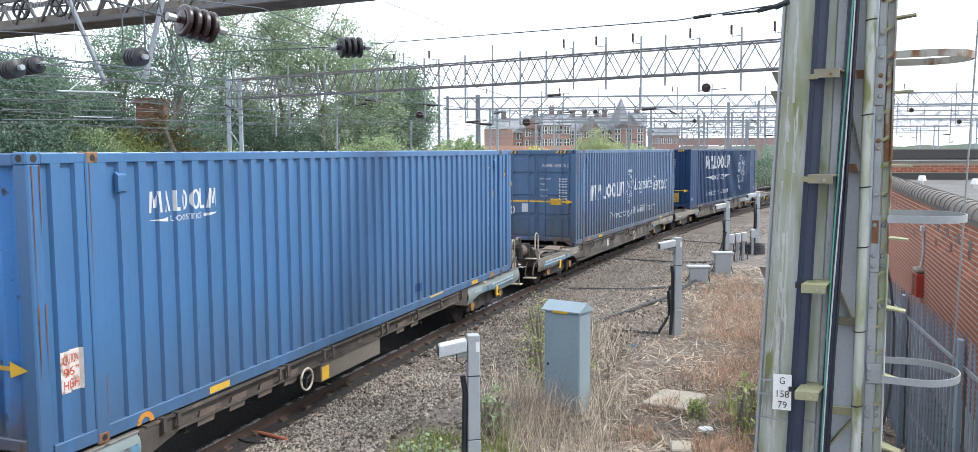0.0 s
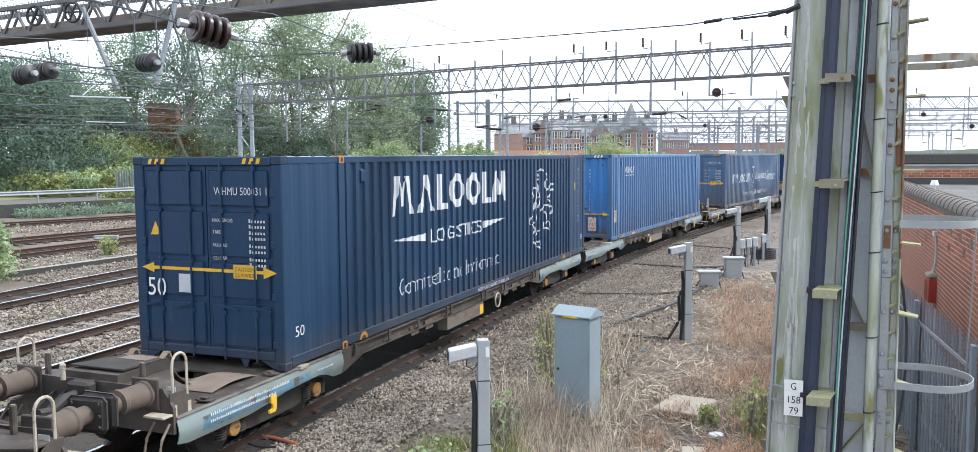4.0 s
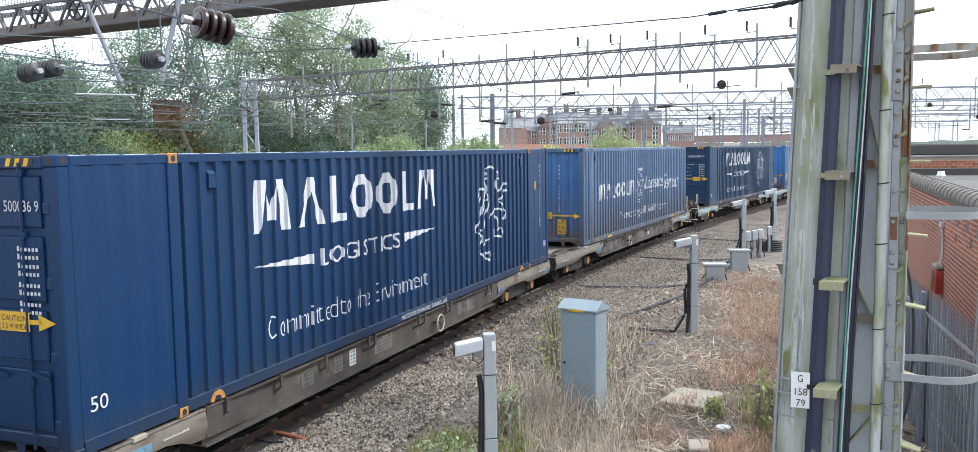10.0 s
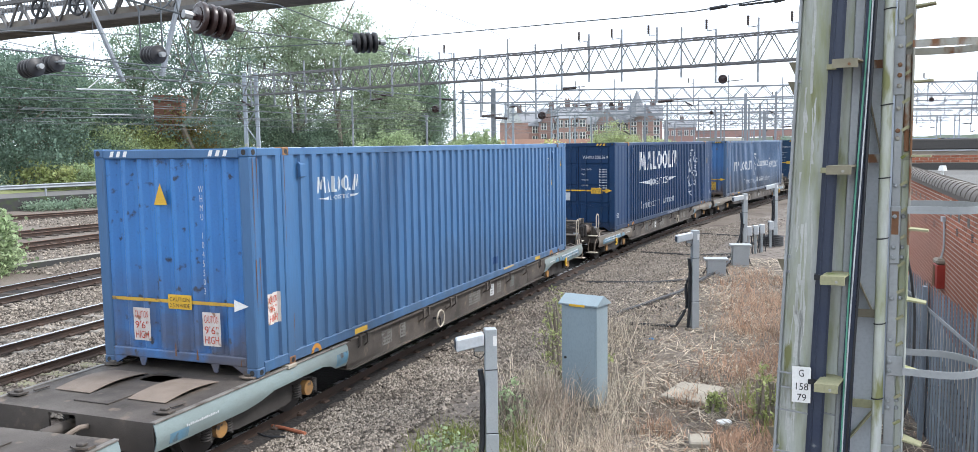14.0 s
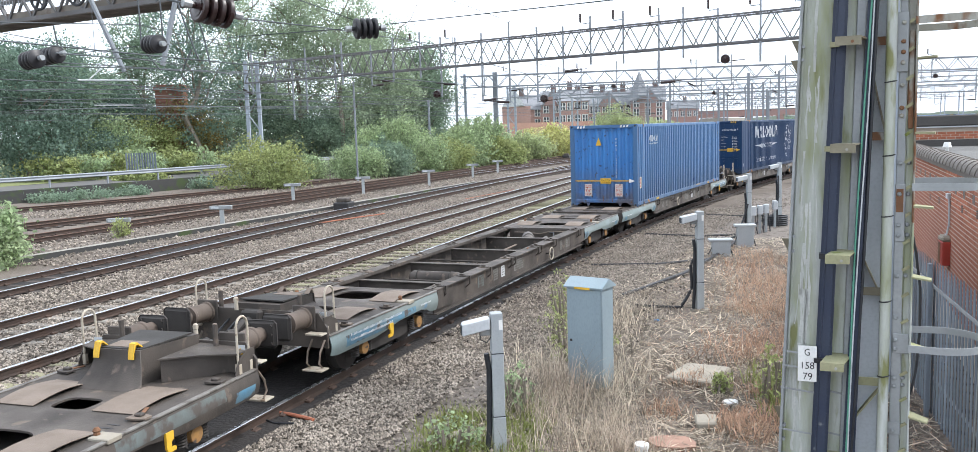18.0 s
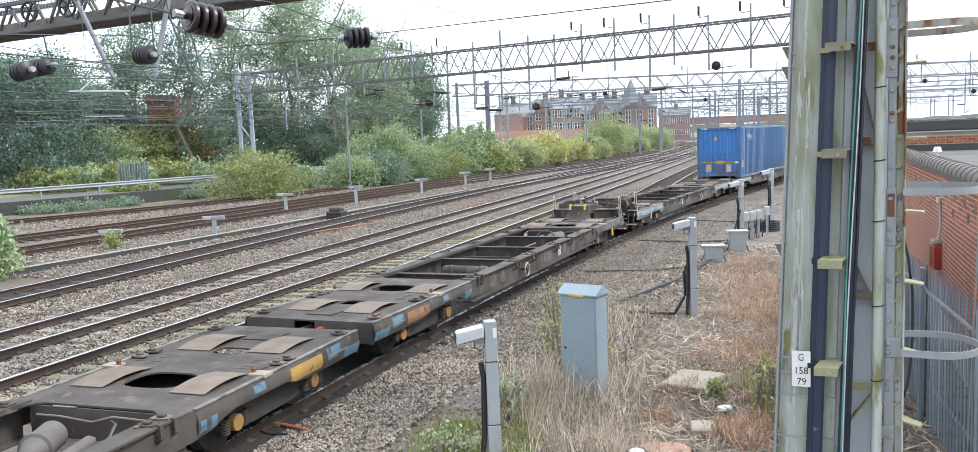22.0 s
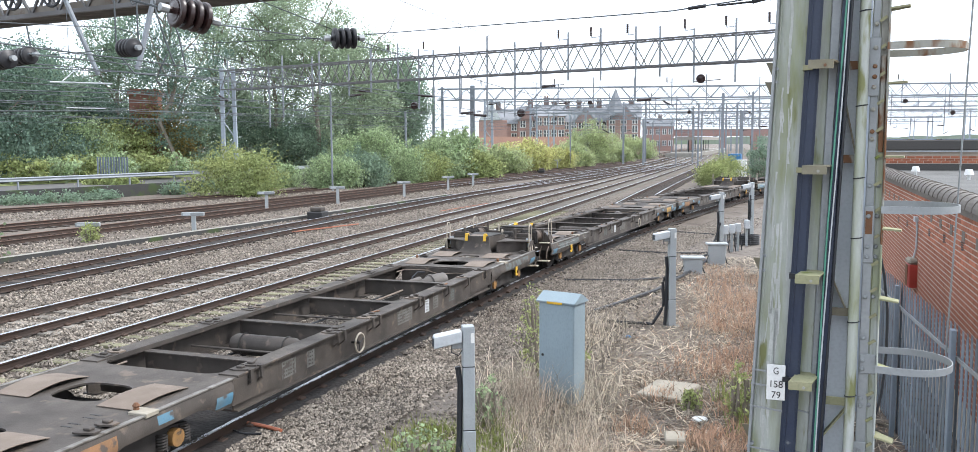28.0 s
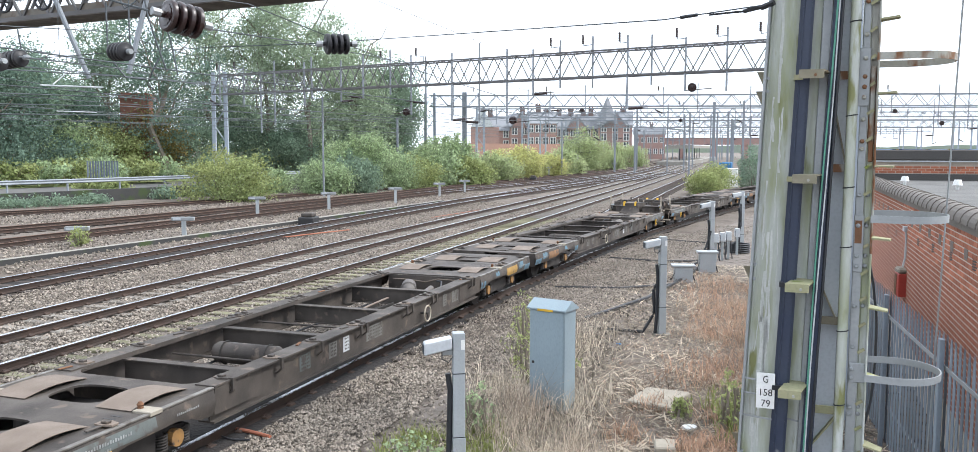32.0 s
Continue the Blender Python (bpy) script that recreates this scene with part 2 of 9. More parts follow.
M["cabinet"] = mat("cabinet", (0.265, 0.335, 0.375), 0.5, second=(0.22, 0.28, 0.31), scale=1.4, grain=50, bump=0.05, spots=(0.19, 0.23, 0.20), spot_scale=1.6, spot_cut=0.62, stretch=(1, 1, 0.5), grime=((0.2, 0.19, 0.16), 0.5, 0.6))
M["post_grey"] = mat("post_grey", (0.42, 0.45, 0.46), 0.5, metal=0.2, second=(0.33, 0.36, 0.38), scale=2)
M["cable"] = mat("cable", (0.014, 0.016, 0.02), 0.45, second=(0.03, 0.032, 0.036), scale=8)
M["cable_blue"] = mat("cable_blue", (0.02, 0.03, 0.06), 0.38, second=(0.035, 0.045, 0.07), scale=3, spots=(0.24, 0.26, 0.25), spot_scale=6, spot_cut=0.70)
M["green_cable"] = mat("green_cable", (0.1, 0.3, 0.22), 0.5)
M["brick"] = mat("brick", (0.42, 0.155, 0.09), 0.85, second=(0.34, 0.12, 0.07), scale=3, grain=50, bump=0.3, objvar=0.28)
# distant brick, greyed and paled: the haze is put into its colour
M["brick_hazy"] = mat("brick_hazy", (0.39, 0.235, 0.20), 0.9, second=(0.285, 0.21, 0.195), scale=0.25, grain=3, bump=0)
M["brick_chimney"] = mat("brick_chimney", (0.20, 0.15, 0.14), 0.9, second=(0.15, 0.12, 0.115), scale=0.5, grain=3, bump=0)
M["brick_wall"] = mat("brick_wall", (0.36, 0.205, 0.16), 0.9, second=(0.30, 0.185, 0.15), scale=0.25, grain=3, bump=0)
M["brick_old"] = mat("brick_old", (0.27, 0.125, 0.09), 0.9, second=(0.19, 0.10, 0.075), scale=0.6, grain=6, bump=0.1)
M["mortar"] = mat("mortar", (0.54, 0.47, 0.40), 0.95, second=(0.42, 0.36, 0.30), scale=2)
M["concrete"] = mat("concrete", (0.30, 0.285, 0.255), 0.9, second=(0.21, 0.2, 0.175), scale=1.5, grain=30, bump=0.3)
M["terracotta"] = mat("terracotta", (0.36, 0.22, 0.165), 0.9, second=(0.27, 0.17, 0.13), scale=5)
M["slab"] = mat("slab", (0.33, 0.30, 0.245), 0.9, second=(0.25, 0.225, 0.185), scale=2.5, grain=30, bump=0.3)
M["coping"] = mat("coping", (0.155, 0.135, 0.12), 0.85, second=(0.21, 0.19, 0.165), scale=2.5, spots=(0.09, 0.08, 0.07), spot_scale=4)
M["felt"] = mat("felt", (0.055, 0.052, 0.05), 0.85, second=(0.085, 0.08, 0.075), scale=0.8, grain=30)
M["gravel_roof"] = mat("gravel_roof", (0.15, 0.148, 0.142), 0.95, second=(0.10, 0.10, 0.096), scale=1.2, grain=22, bump=0.6, dist=0.03)
M["palisade"] = mat("palisade", (0.21, 0.25, 0.295), 0.55, metal=0.3, second=(0.15, 0.175, 0.205), scale=2, objvar=0.3, stretch=(1, 1, 0.4))
M["wall_dark"] = mat("wall_dark", (0.034, 0.036, 0.038), 0.9, second=(0.06, 0.058, 0.055), scale=0.6, spots=(0.045, 0.065, 0.025), spot_scale=0.8, spot_cut=0.55)
M["bark"] = mat("bark", (0.16, 0.13, 0.10), 0.9, second=(0.22, 0.2, 0.17), scale=2, grain=20, bump=0.5)
M["insulator"] = mat("insulator", (0.030, 0.014, 0.013), 0.3, second=(0.02, 0.011, 0.011), scale=6, grain=20, bump=0.02, spec=0.5)
M["insulator_black"] = mat("insulator_black", (0.010, 0.010, 0.012), 0.45, second=(0.026, 0.026, 0.03), scale=6, grain=20, bump=0.02)
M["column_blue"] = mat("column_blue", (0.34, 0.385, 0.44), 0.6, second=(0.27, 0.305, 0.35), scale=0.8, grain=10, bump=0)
M["wire"] = mat("wire", (0.10, 0.115, 0.125), 0.6, metal=0.3)
# slate of the far roofs, lightened to hold the haze as well
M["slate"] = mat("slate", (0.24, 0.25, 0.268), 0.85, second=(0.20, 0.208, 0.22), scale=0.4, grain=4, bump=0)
M["glass_dark"] = mat("glass_dark", (0.05, 0.06, 0.07), 0.15, second=(0.08, 0.09, 0.1), scale=1, grain=5, bump=0)
M["tarmac"] = mat("tarmac", (0.10, 0.10, 0.10), 0.9, second=(0.13, 0.125, 0.12), scale=0.6)
M["orange_pipe"] = mat("orange_pipe", (0.38, 0.12, 0.06), 0.6, second=(0.28, 0.12, 0.08), scale=4)
M["red_box"] = mat("red_box", (0.42, 0.055, 0.04), 0.5)
M["back_panel"] = mat("back_panel", (0.50, 0.54, 0.58), 0.5, second=(0.42, 0.455, 0.48), scale=1.2, grain=40, bump=0.05)
# near-black for oil, and for the train's shade on its own track
M["oily_shade"] = mat("oily_shade", (0.013, 0.0125, 0.013), 0.9, second=(0.030, 0.026, 0.024), scale=1.0, grain=16, bump=0.8, dist=0.04)
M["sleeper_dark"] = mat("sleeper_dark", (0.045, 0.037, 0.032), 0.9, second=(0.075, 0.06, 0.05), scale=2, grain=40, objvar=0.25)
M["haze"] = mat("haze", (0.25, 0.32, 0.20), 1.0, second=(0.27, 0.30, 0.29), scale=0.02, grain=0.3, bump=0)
M["blue_sheet"] = mat("blue_sheet", (0.06, 0.22, 0.45), 0.6)


def leaf_mat(name, a, c, var=0.5, through_light=0.5):
    """Leaves or dry blades: a little light passes through them."""
    m = mat(name, a, 0.8, second=c, scale=0.35, grain=3, bump=0, amount=0.5, island=var, spec=0.12)
    n, l = m.node_tree.nodes, m.node_tree.links
    b = n["Principled BSDF"]
    tr = n.new("ShaderNodeBsdfTranslucent")
    l.new(b.inputs["Base Color"].links[0].from_socket, tr.inputs["Color"])
    mx = n.new("ShaderNodeMixShader")
    mx.inputs["Fac"].default_value = through_light
    l.new(b.outputs["BSDF"], mx.inputs[1])
    l.new(tr.outputs["BSDF"], mx.inputs[2])
    l.new(mx.outputs["Shader"], n["Material Output"].inputs["Surface"])
    return m


# greens lightened and blued, with distance haze put into the colour
M["leaf_tree"] = leaf_mat("leaf_tree", (0.19, 0.275, 0.20), (0.265, 0.34, 0.25), 0.4)
M["leaf_airy"] = leaf_mat("leaf_airy", (0.31, 0.39, 0.27), (0.38, 0.45, 0.32), 0.4)
M["leaf_dark"] = leaf_mat("leaf_dark", (0.14, 0.215, 0.175), (0.20, 0.27, 0.21), 0.4)
M["leaf_bright"] = leaf_mat("leaf_bright", (0.39, 0.47, 0.275), (0.30, 0.395, 0.235))
# bushes past 100 m: paler still, haze put into the leaf colour
M["leaf_hazy"] = leaf_mat("leaf_hazy", (0.46, 0.51, 0.285), (0.39, 0.455, 0.26), 0.4)
M["leaf_hazy_yellow"] = leaf_mat("leaf_hazy_yellow", (0.56, 0.54, 0.235), (0.46, 0.485, 0.235), 0.4)
M["leaf_yellow"] = leaf_mat("leaf_yellow", (0.38, 0.40, 0.17), (0.28, 0.35, 0.17))
M["leaf_rust"] = leaf_mat("leaf_rust", (0.27, 0.19, 0.08), (0.17, 0.19, 0.08))
M["straw"] = leaf_mat("straw", (0.60, 0.53, 0.435), (0.38, 0.33, 0.265), 0.75)
M["stem"] = leaf_mat("stem", (0.40, 0.325, 0.26), (0.50, 0.42, 0.34), 0.6, 0.2)
M["twig"] = leaf_mat("twig", (0.17, 0.13, 0.10), (0.27, 0.21, 0.165), 0.6, 0.1)
M["rust_weed"] = leaf_mat("rust_weed", (0.44, 0.27, 0.185), (0.5, 0.37, 0.28), 0.5)
M["grass"] = leaf_mat("grass", (0.2, 0.25, 0.08), (0.3, 0.32, 0.12), 0.4)


# ---------------------------------------------------------------- building helpers
def bx(bm, x0, x1, y0, y1, z0, z1, bevel=0.0):
    """An axis-parallel block, with bevelled edges if wanted."""
    r = bmesh.ops.create_cube(bm, size=1.0)
    vs = r["verts"]
    bmesh.ops.scale(bm, vec=(abs(x1 - x0), abs(y1 - y0), abs(z1 - z0)), verts=vs)
    bmesh.ops.translate(bm, vec=((x0 + x1) / 2, (y0 + y1) / 2, (z0 + z1) / 2), verts=vs)
    if bevel:
        es = list({e for v in vs for e in v.link_edges})
        bmesh.ops.bevel(bm, geom=es, offset=bevel, segments=1, affect="EDGES")
    return vs


def rod(bm, p, q, r, n=6, r2=None):
    """A round bar from p to q."""
    p, q = Vector(p), Vector(q)
    d = q - p
    if d.length < 1e-6:
        return
    m = Matrix.Translation((p + q) / 2) @ d.to_track_quat("Z", "Y").to_matrix().to_4x4()
    bmesh.ops.create_cone(bm, cap_ends=True, segments=n, radius1=r, radius2=r if r2 is None else r2, depth=d.length, matrix=m)


def bar(bm, p, q, w, h, up=(0, 0, 1)):
    """A flat bar of section w x h from p to q."""
    p, q = Vector(p), Vector(q)
    d = (q - p).normalized()
    side = d.cross(Vector(up))
    if side.length < 1e-4:
        side = d.cross(Vector((1, 0, 0)))
    side.normalize()
    top = side.cross(d)
    vs = []
    for o in (p, q):
        for a, b in ((-1, -1), (1, -1), (1, 1), (-1, 1)):
            vs.append(bm.verts.new(o + side * a * w / 2 + top * b * h / 2))
    for f in ((0, 1, 2, 3), (7, 6, 5, 4), (0, 4, 5, 1), (1, 5, 6, 2), (2, 6, 7, 3), (3, 7, 4, 0)):
        bm.faces.new([vs[i] for i in f])


def prism(bm, outline, x0, x1, axis="x"):
    """A slab: a closed outline in the plane across axis, from x0 to x1."""
    def put(a, u, v):
        return {"x": (a, u, v), "y": (u, a, v), "z": (u, v, a)}[axis]
    lo = [bm.verts.new(put(x0, *o)) for o in outline]
    hi = [bm.verts.new(put(x1, *o)) for o in outline]
    n = len(outline)
    bm.faces.new(lo[::-1])
    bm.faces.new(hi)
    for i in range(n):
        bm.faces.new((lo[i], lo[(i + 1) % n], hi[(i + 1) % n], hi[i]))


def tube(bm, pts, r, n=6):
    """A round bar bent along points, in one piece."""
    p = [Vector(q) for q in pts]
    rings = []
    ref = Vector((0.31, 0.17, 0.93))
    closed = (p[0] - p[-1]).length < 1e-5 and len(p) > 3
    for i, c in enumerate(p):
        if closed and i in (0, len(p) - 1):
            d = p[1] - p[-2]
        else:
            d = p[min(i + 1, len(p) - 1)] - p[max(i - 1, 0)]
        d.normalize()
        u = d.cross(ref)
        if u.length < 1e-3:
            u = d.cross(Vector((1, 0, 0)))
        u.normalize()
        w = d.cross(u)
        rings.append([bm.verts.new(c + (u * math.cos(2 * math.pi * k / n) + w * math.sin(2 * math.pi * k / n)) * r) for k in range(n)])
    for a, b in zip(rings, rings[1:]):
        for k in range(n):
            bm.faces.new((a[k], a[(k + 1) % n], b[(k + 1) % n], b[k]))
    if not closed:
        bm.faces.new(rings[0][::-1])
        bm.faces.new(rings[-1])


def lathe(bm, a, b, profile, n=16):
    """A turned body from a to b: (part of the way, radius) pairs."""
    a, b = Vector(a), Vector(b)
    d = b - a
    q = d.to_track_quat("Z", "Y").to_matrix()
    rings = []
    for t, r in profile:
        rings.append([bm.verts.new(a + d * t + q @ Vector((r * math.cos(2 * math.pi * k / n), r * math.sin(2 * math.pi * k / n), 0))) for k in range(n)])
    for x, y in zip(rings, rings[1:]):
        for k in range(n):
            bm.faces.new((x[k], x[(k + 1) % n], y[(k + 1) % n], y[k]))
    bm.faces.new(rings[0][::-1])
    bm.faces.new(rings[-1])


def strip(bm, pts, w, h):
    """A flat band on edge along points in a level plane, in one piece."""
    p = [Vector(q) for q in pts]
    rows = []
    for i, c in enumerate(p):
        d = (p[min(i + 1, len(p) - 1)] - p[max(i - 1, 0)]).normalized()
        s = Vector((d.y, -d.x, 0)) * w / 2
        z = Vector((0, 0, h / 2))
        rows.append([bm.verts.new(c + v) for v in (s - z, s + z, -s + z, -s - z)])
    for a, b in zip(rows, rows[1:]):
        for k in range(4):
            bm.faces.new((a[k], a[(k + 1) % 4], b[(k + 1) % 4], b[k]))
    bm.faces.new(rows[0][::-1])
    bm.faces.new(rows[-1])


def mesh_of(name, bm, material):
    bmesh.ops.recalc_face_normals(bm, faces=bm.faces)
    me = bpy.data.meshes.new(name)
    # rounded bodies shade smoothly, folds sharper than 32 degrees stay sharp
    for f in bm.faces:
        f.smooth = True
    for e in bm.edges:
        if len(e.link_faces) != 2 or e.calc_face_angle(3.0) > 0.56:
            e.smooth = False
    bm.to_mesh(me)
    bm.free()
    me.materials.append(material)
    return me


def part(name, bm, material, parent=None, label=""):
    """Links a bmesh as one mesh object, under a thing or part if given."""
    ob = new(name, mesh_of(name, bm, material))
    if parent is not None:
        ob.parent = parent
    if label:
        ob["label"] = label
    return ob


def piece(name, me, parent, m):
    ob = new(name, me)
    ob.parent = parent
    ob.matrix_basis = m
    return ob


def thing(name, label, category, m=None, group="", kind=""):
    ob = new(name)
    ob.empty_display_size = 0.2
    if m is not None:
        ob.matrix_basis = m
    return tagged(ob, label, category, group, kind)


def solid(name, bm, material, label="", category="", group="", kind="", m=None):
    ob = part(name, bm, material)
    if m is not None:
        ob.matrix_basis = m
    return tagged(ob, label, category, group, kind)


def raw(name, verts, faces, material, smooth=False):
    me = bpy.data.meshes.new(name)
    me.from_pydata(verts, [], faces)
    me.materials.append(material)
    if smooth:
        me.polygons.foreach_set("use_smooth", [True] * len(me.polygons))
    return me


def leaf_cloud(name, centres, size, rng, material, tilt=1.0, aspect=1.6):
    """Many small leaf blades: one bent quad at each centre."""
    c = np.asarray(centres)
    n = len(c)
    a = rng.normal(size=(n, 3))
    a /= np.linalg.norm(a, axis=1)[:, None]
    b = rng.normal(size=(n, 3))
    b -= (b * a).sum(1)[:, None] * a
    b /= np.linalg.norm(b, axis=1)[:, None]
    s = size * rng.uniform(0.55, 1.35, n)[:, None]
    u, v = a * s * aspect * 0.5, b * s * 0.5
    verts = np.stack([c - u, c - v, c + u, c + v], 1).reshape(-1, 3)
    me = bpy.data.meshes.new(name)
    me.vertices.add(4 * n)
    me.vertices.foreach_set("co", verts.astype(np.float32).ravel())
    me.loops.add(4 * n)
    me.loops.foreach_set("vertex_index", np.arange(4 * n, dtype=np.int32))
    me.polygons.add(n)
    me.polygons.foreach_set("loop_start", np.arange(0, 4 * n, 4, dtype=np.int32))
    me.update(calc_edges=True)
    me.materials.append(material)
    return me

# ---------------------------------------------------------------- the plan: tracks
def arc(s):
    """The train's track: an arc of 247 m radius. Distance s along it gives the point and the heading."""
    h0, k = radians(5.151), radians(0.23226)
    t = min(max(s, -30.0), 75.0)
    x = -6.545 - (math.cos(h0 + k * t) - math.cos(h0)) / k
    y = 15.0 + (math.sin(h0 + k * t) - math.sin(h0)) / k
    h = h0 + k * t
    return Vector((x + math.sin(h) * (s - t), y + math.cos(h) * (s - t), 0)), h


def smooth_line(points, step=1.0):
    """A smooth line through plan points (x, y), in y order."""
    p = np.array(points, float)
    y = np.arange(p[0, 1], p[-1, 1], step)
    x = np.interp(y, p[:, 1], p[:, 0])
    for _ in range(3):
        k = 9
        pad = np.concatenate([x[0] - np.arange(k, 0, -1) * (x[1] - x[0]), x, x[-1] + np.arange(1, k + 1) * (x[-1] - x[-2])])
        x = np.convolve(pad, np.ones(2 * k + 1) / (2 * k + 1), "valid")
    return [Vector((a, b, 0)) for a, b in zip(x, y)]


LINES = {
    "train": [arc(s)[0] for s in np.arange(-45, 110, 1.0)],
    "up_main": smooth_line([(-12.2, -12), (-11.0, 12), (-9.95, 30), (-8.5, 56.5), (-6.4, 92), (-3.9, 142), (-1.5, 230), (0.5, 420)]),
    "down_main": smooth_line([(-15.5, -12), (-14.25, 14.7), (-13.05, 36.5), (-11.1, 68), (-9.3, 100), (-7.0, 142), (-4.8, 230), (-2.6, 420)]),
    "loop": smooth_line([(-19.4, -8), (-18.7, 20), (-18.45, 35), (-17.2, 55), (-14.2, 92), (-10.4, 142), (-8.2, 230), (-5.9, 420)]),
    "siding_a": smooth_line([(-30, 8), (-26.9, 28), (-25.4, 43), (-22.8, 66), (-18.6, 100), (-14.0, 142), (-11.6, 230), (-9, 420)]),
    "siding_b": smooth_line([(-37, 14), (-30.6, 33), (-28.3, 47), (-26.0, 63), (-22.1, 100), (-17.6, 142), (-15, 230), (-12.4, 420)]),
    "crossover_a": smooth_line([(-17.0, 58), (-15.6, 72), (-12.4, 92), (-8.2, 122), (-7.0, 140)]),
    "crossover_b": smooth_line([(-22.6, 68), (-20.0, 84), (-16.0, 100), (-12.4, 118), (-10.3, 142)]),
    "crossover_c": smooth_line([(-9.0, 104), (-7.6, 118), (-5.4, 134), (-3.8, 150), (-3.4, 165)]),
    "crossover_d": smooth_line([(-5.35, 26), (-5.1, 40), (-4.9, 55), (-4.0, 75), (-3.0, 92), (-0.5, 142), (1.9, 230), (3.9, 420)]),
    "siding_c": smooth_line([(-49, 24), (-38.2, 40.5), (-33, 55), (-29.3, 72), (-25.6, 105), (-21.4, 142), (-18.6, 230)]),
}

# ---------------------------------------------------------------- ground
def ground_sheet():
    """One sheet to the horizon, finer and slightly uneven near the camera."""
    def axis(lo, hi, step, far):
        a = np.arange(lo, hi + 0.01, step)
        return np.concatenate([[-far, -far * 0.4, lo - 120, lo - 40], a, [hi + 40, hi + 120, far * 0.4, far]])
    xs, ys = axis(-50, 20, 1.0, 3000), axis(-20, 120, 1.0, 3000)
    verts, faces = [], []
    for y in ys:
        for x in xs:
            near = -55 < x < 25 and -25 < y < 130
            z = -0.27 + (0.07 * noise.noise((x * 0.35, y * 0.35, 0)) if near else 0)
            verts.append((x, y, z))
    w = len(xs)
    for j in range(len(ys) - 1):
        for i in range(w - 1):
            a = j * w + i
            faces.append((a, a + 1, a + w + 1, a + w))
    ob = new("ground", raw("ground", verts, faces, M["earth"], True))
    tagged(ob, "bare brown earth with dry litter between the tracks", "ground", kind="structure")


ground_sheet()


def bed_sheet(name, left, right, y0, y1, step, z, material, label, category, nx=14):
    """A ballast bed or verge between two lines given as functions of y."""
    verts, faces = [], []
    ys = np.arange(y0, y1 + 0.01, step)
    for y in ys:
        a, b = left(y), right(y)
        for i in range(nx + 1):
            x = a + (b - a) * i / nx
            edge = 0.0 if 0 < i < nx else -0.16
            verts.append((x, y, z + edge + 0.045 * noise.noise((x * 0.7, y * 0.4, 5))))
    for j in range(len(ys) - 1):
        for i in range(nx):
            k = j * (nx + 1) + i
            faces.append((k, k + 1, k + nx + 2, k + nx + 1))
    ob = new(name, raw(name, verts, faces, material, True))
    return tagged(ob, label, category, kind="structure")


def x_of(line, y):
    p = LINES[line]
    return float(np.interp(y, [v.y for v in p], [v.x for v in p]))


bed_sheet("ballast_bed", lambda y: min(x_of("siding_c", y) - 2.6, -15) if y > 92 else -47.5, lambda y: x_of("train", min(y, 100)) + (2.5 if y < 14 else 3.6) - max(0, y - 100) * 0.02,
          -20, 420, 1.0, -0.205, M["ballast"], "brown-grey crushed stone ballast under the tracks", "ballast", 40)
bed_sheet("verge_far", lambda y: -400, lambda y: min(-46, x_of("siding_c", y) - 6) if y < 92 else x_of("siding_c", y) - 4.0, 30, 300, 2, -0.1, M["verge"], "green weedy verge beyond the sidings", "verge", 20)
# the shade below the wagons is painted into this bed with the oil
bed_sheet("oily_track_bed", lambda y: x_of("train", y) - 1.3, lambda y: x_of("train", y) + 1.3, -20, 90, 0.5, -0.142, M["oily_shade"], "ballast dark with oil and painted shade under the train", "ballast", 8)
bed_sheet("oily_loop_bed", lambda y: x_of("loop", y) - 1.3, lambda y: x_of("loop", y) + 0.9, 4, 120, 1.0, -0.165, M["oily_shade"], "dark oil-stained ballast along the loop", "ballast", 8)


def rail_profile():
    return [(-0.07, -0.159), (0.07, -0.159), (0.07, -0.148), (0.012, -0.125), (0.010, -0.045), (0.035, -0.035), (0.036, -0.008), (0.028, 0.0),
            (-0.028, 0.0), (-0.036, -0.008), (-0.035, -0.035), (-0.010, -0.045), (-0.012, -0.125), (-0.07, -0.148)]


def sweep(line, offset, prof, top_index, mats, dz=0.0):
    n, verts, faces, idx = len(prof), [], [], []
    for i, p in enumerate(line):
        d = (line[min(i + 1, len(line) - 1)] - line[max(i - 1, 0)]).normalized()
        side = Vector((d.y, -d.x, 0))
        for u, v in prof:
            q = p + side * (offset + u)
            verts.append((q.x, q.y, v + dz))
    for i in range(len(line) - 1):
        for k in range(n):
            a, b = i * n + k, i * n + (k + 1) % n
            faces.append((a, b, b + n, a + n))
            idx.append(1 if k in top_index else 0)
    me = raw("rail", verts, faces, mats[0])
    me.materials.append(mats[1])
    me.polygons.foreach_set("material_index", idx)
    me.update()
    return me


def sleeper_mesh(material):
    bm = bmesh.new()
    bx(bm, -1.25, 1.25, -0.125, 0.125, -0.30, -0.158, 0.02)
    return mesh_of("sleeper", bm, material)


def chair_mesh():
    bm = bmesh.new()
    for s in (-1, 1):
        for k in (-1, 1):
            x = s * 0.7525 + k * 0.105
            bx(bm, x - 0.045, x + 0.045, -0.07, 0.07, -0.16, -0.115, 0.012)
            rod(bm, (x - 0.03, -0.035, -0.115), (x - 0.03, 0.035, -0.105), 0.014, 5)
    return mesh_of("rail_chairs", bm, M["chair"])


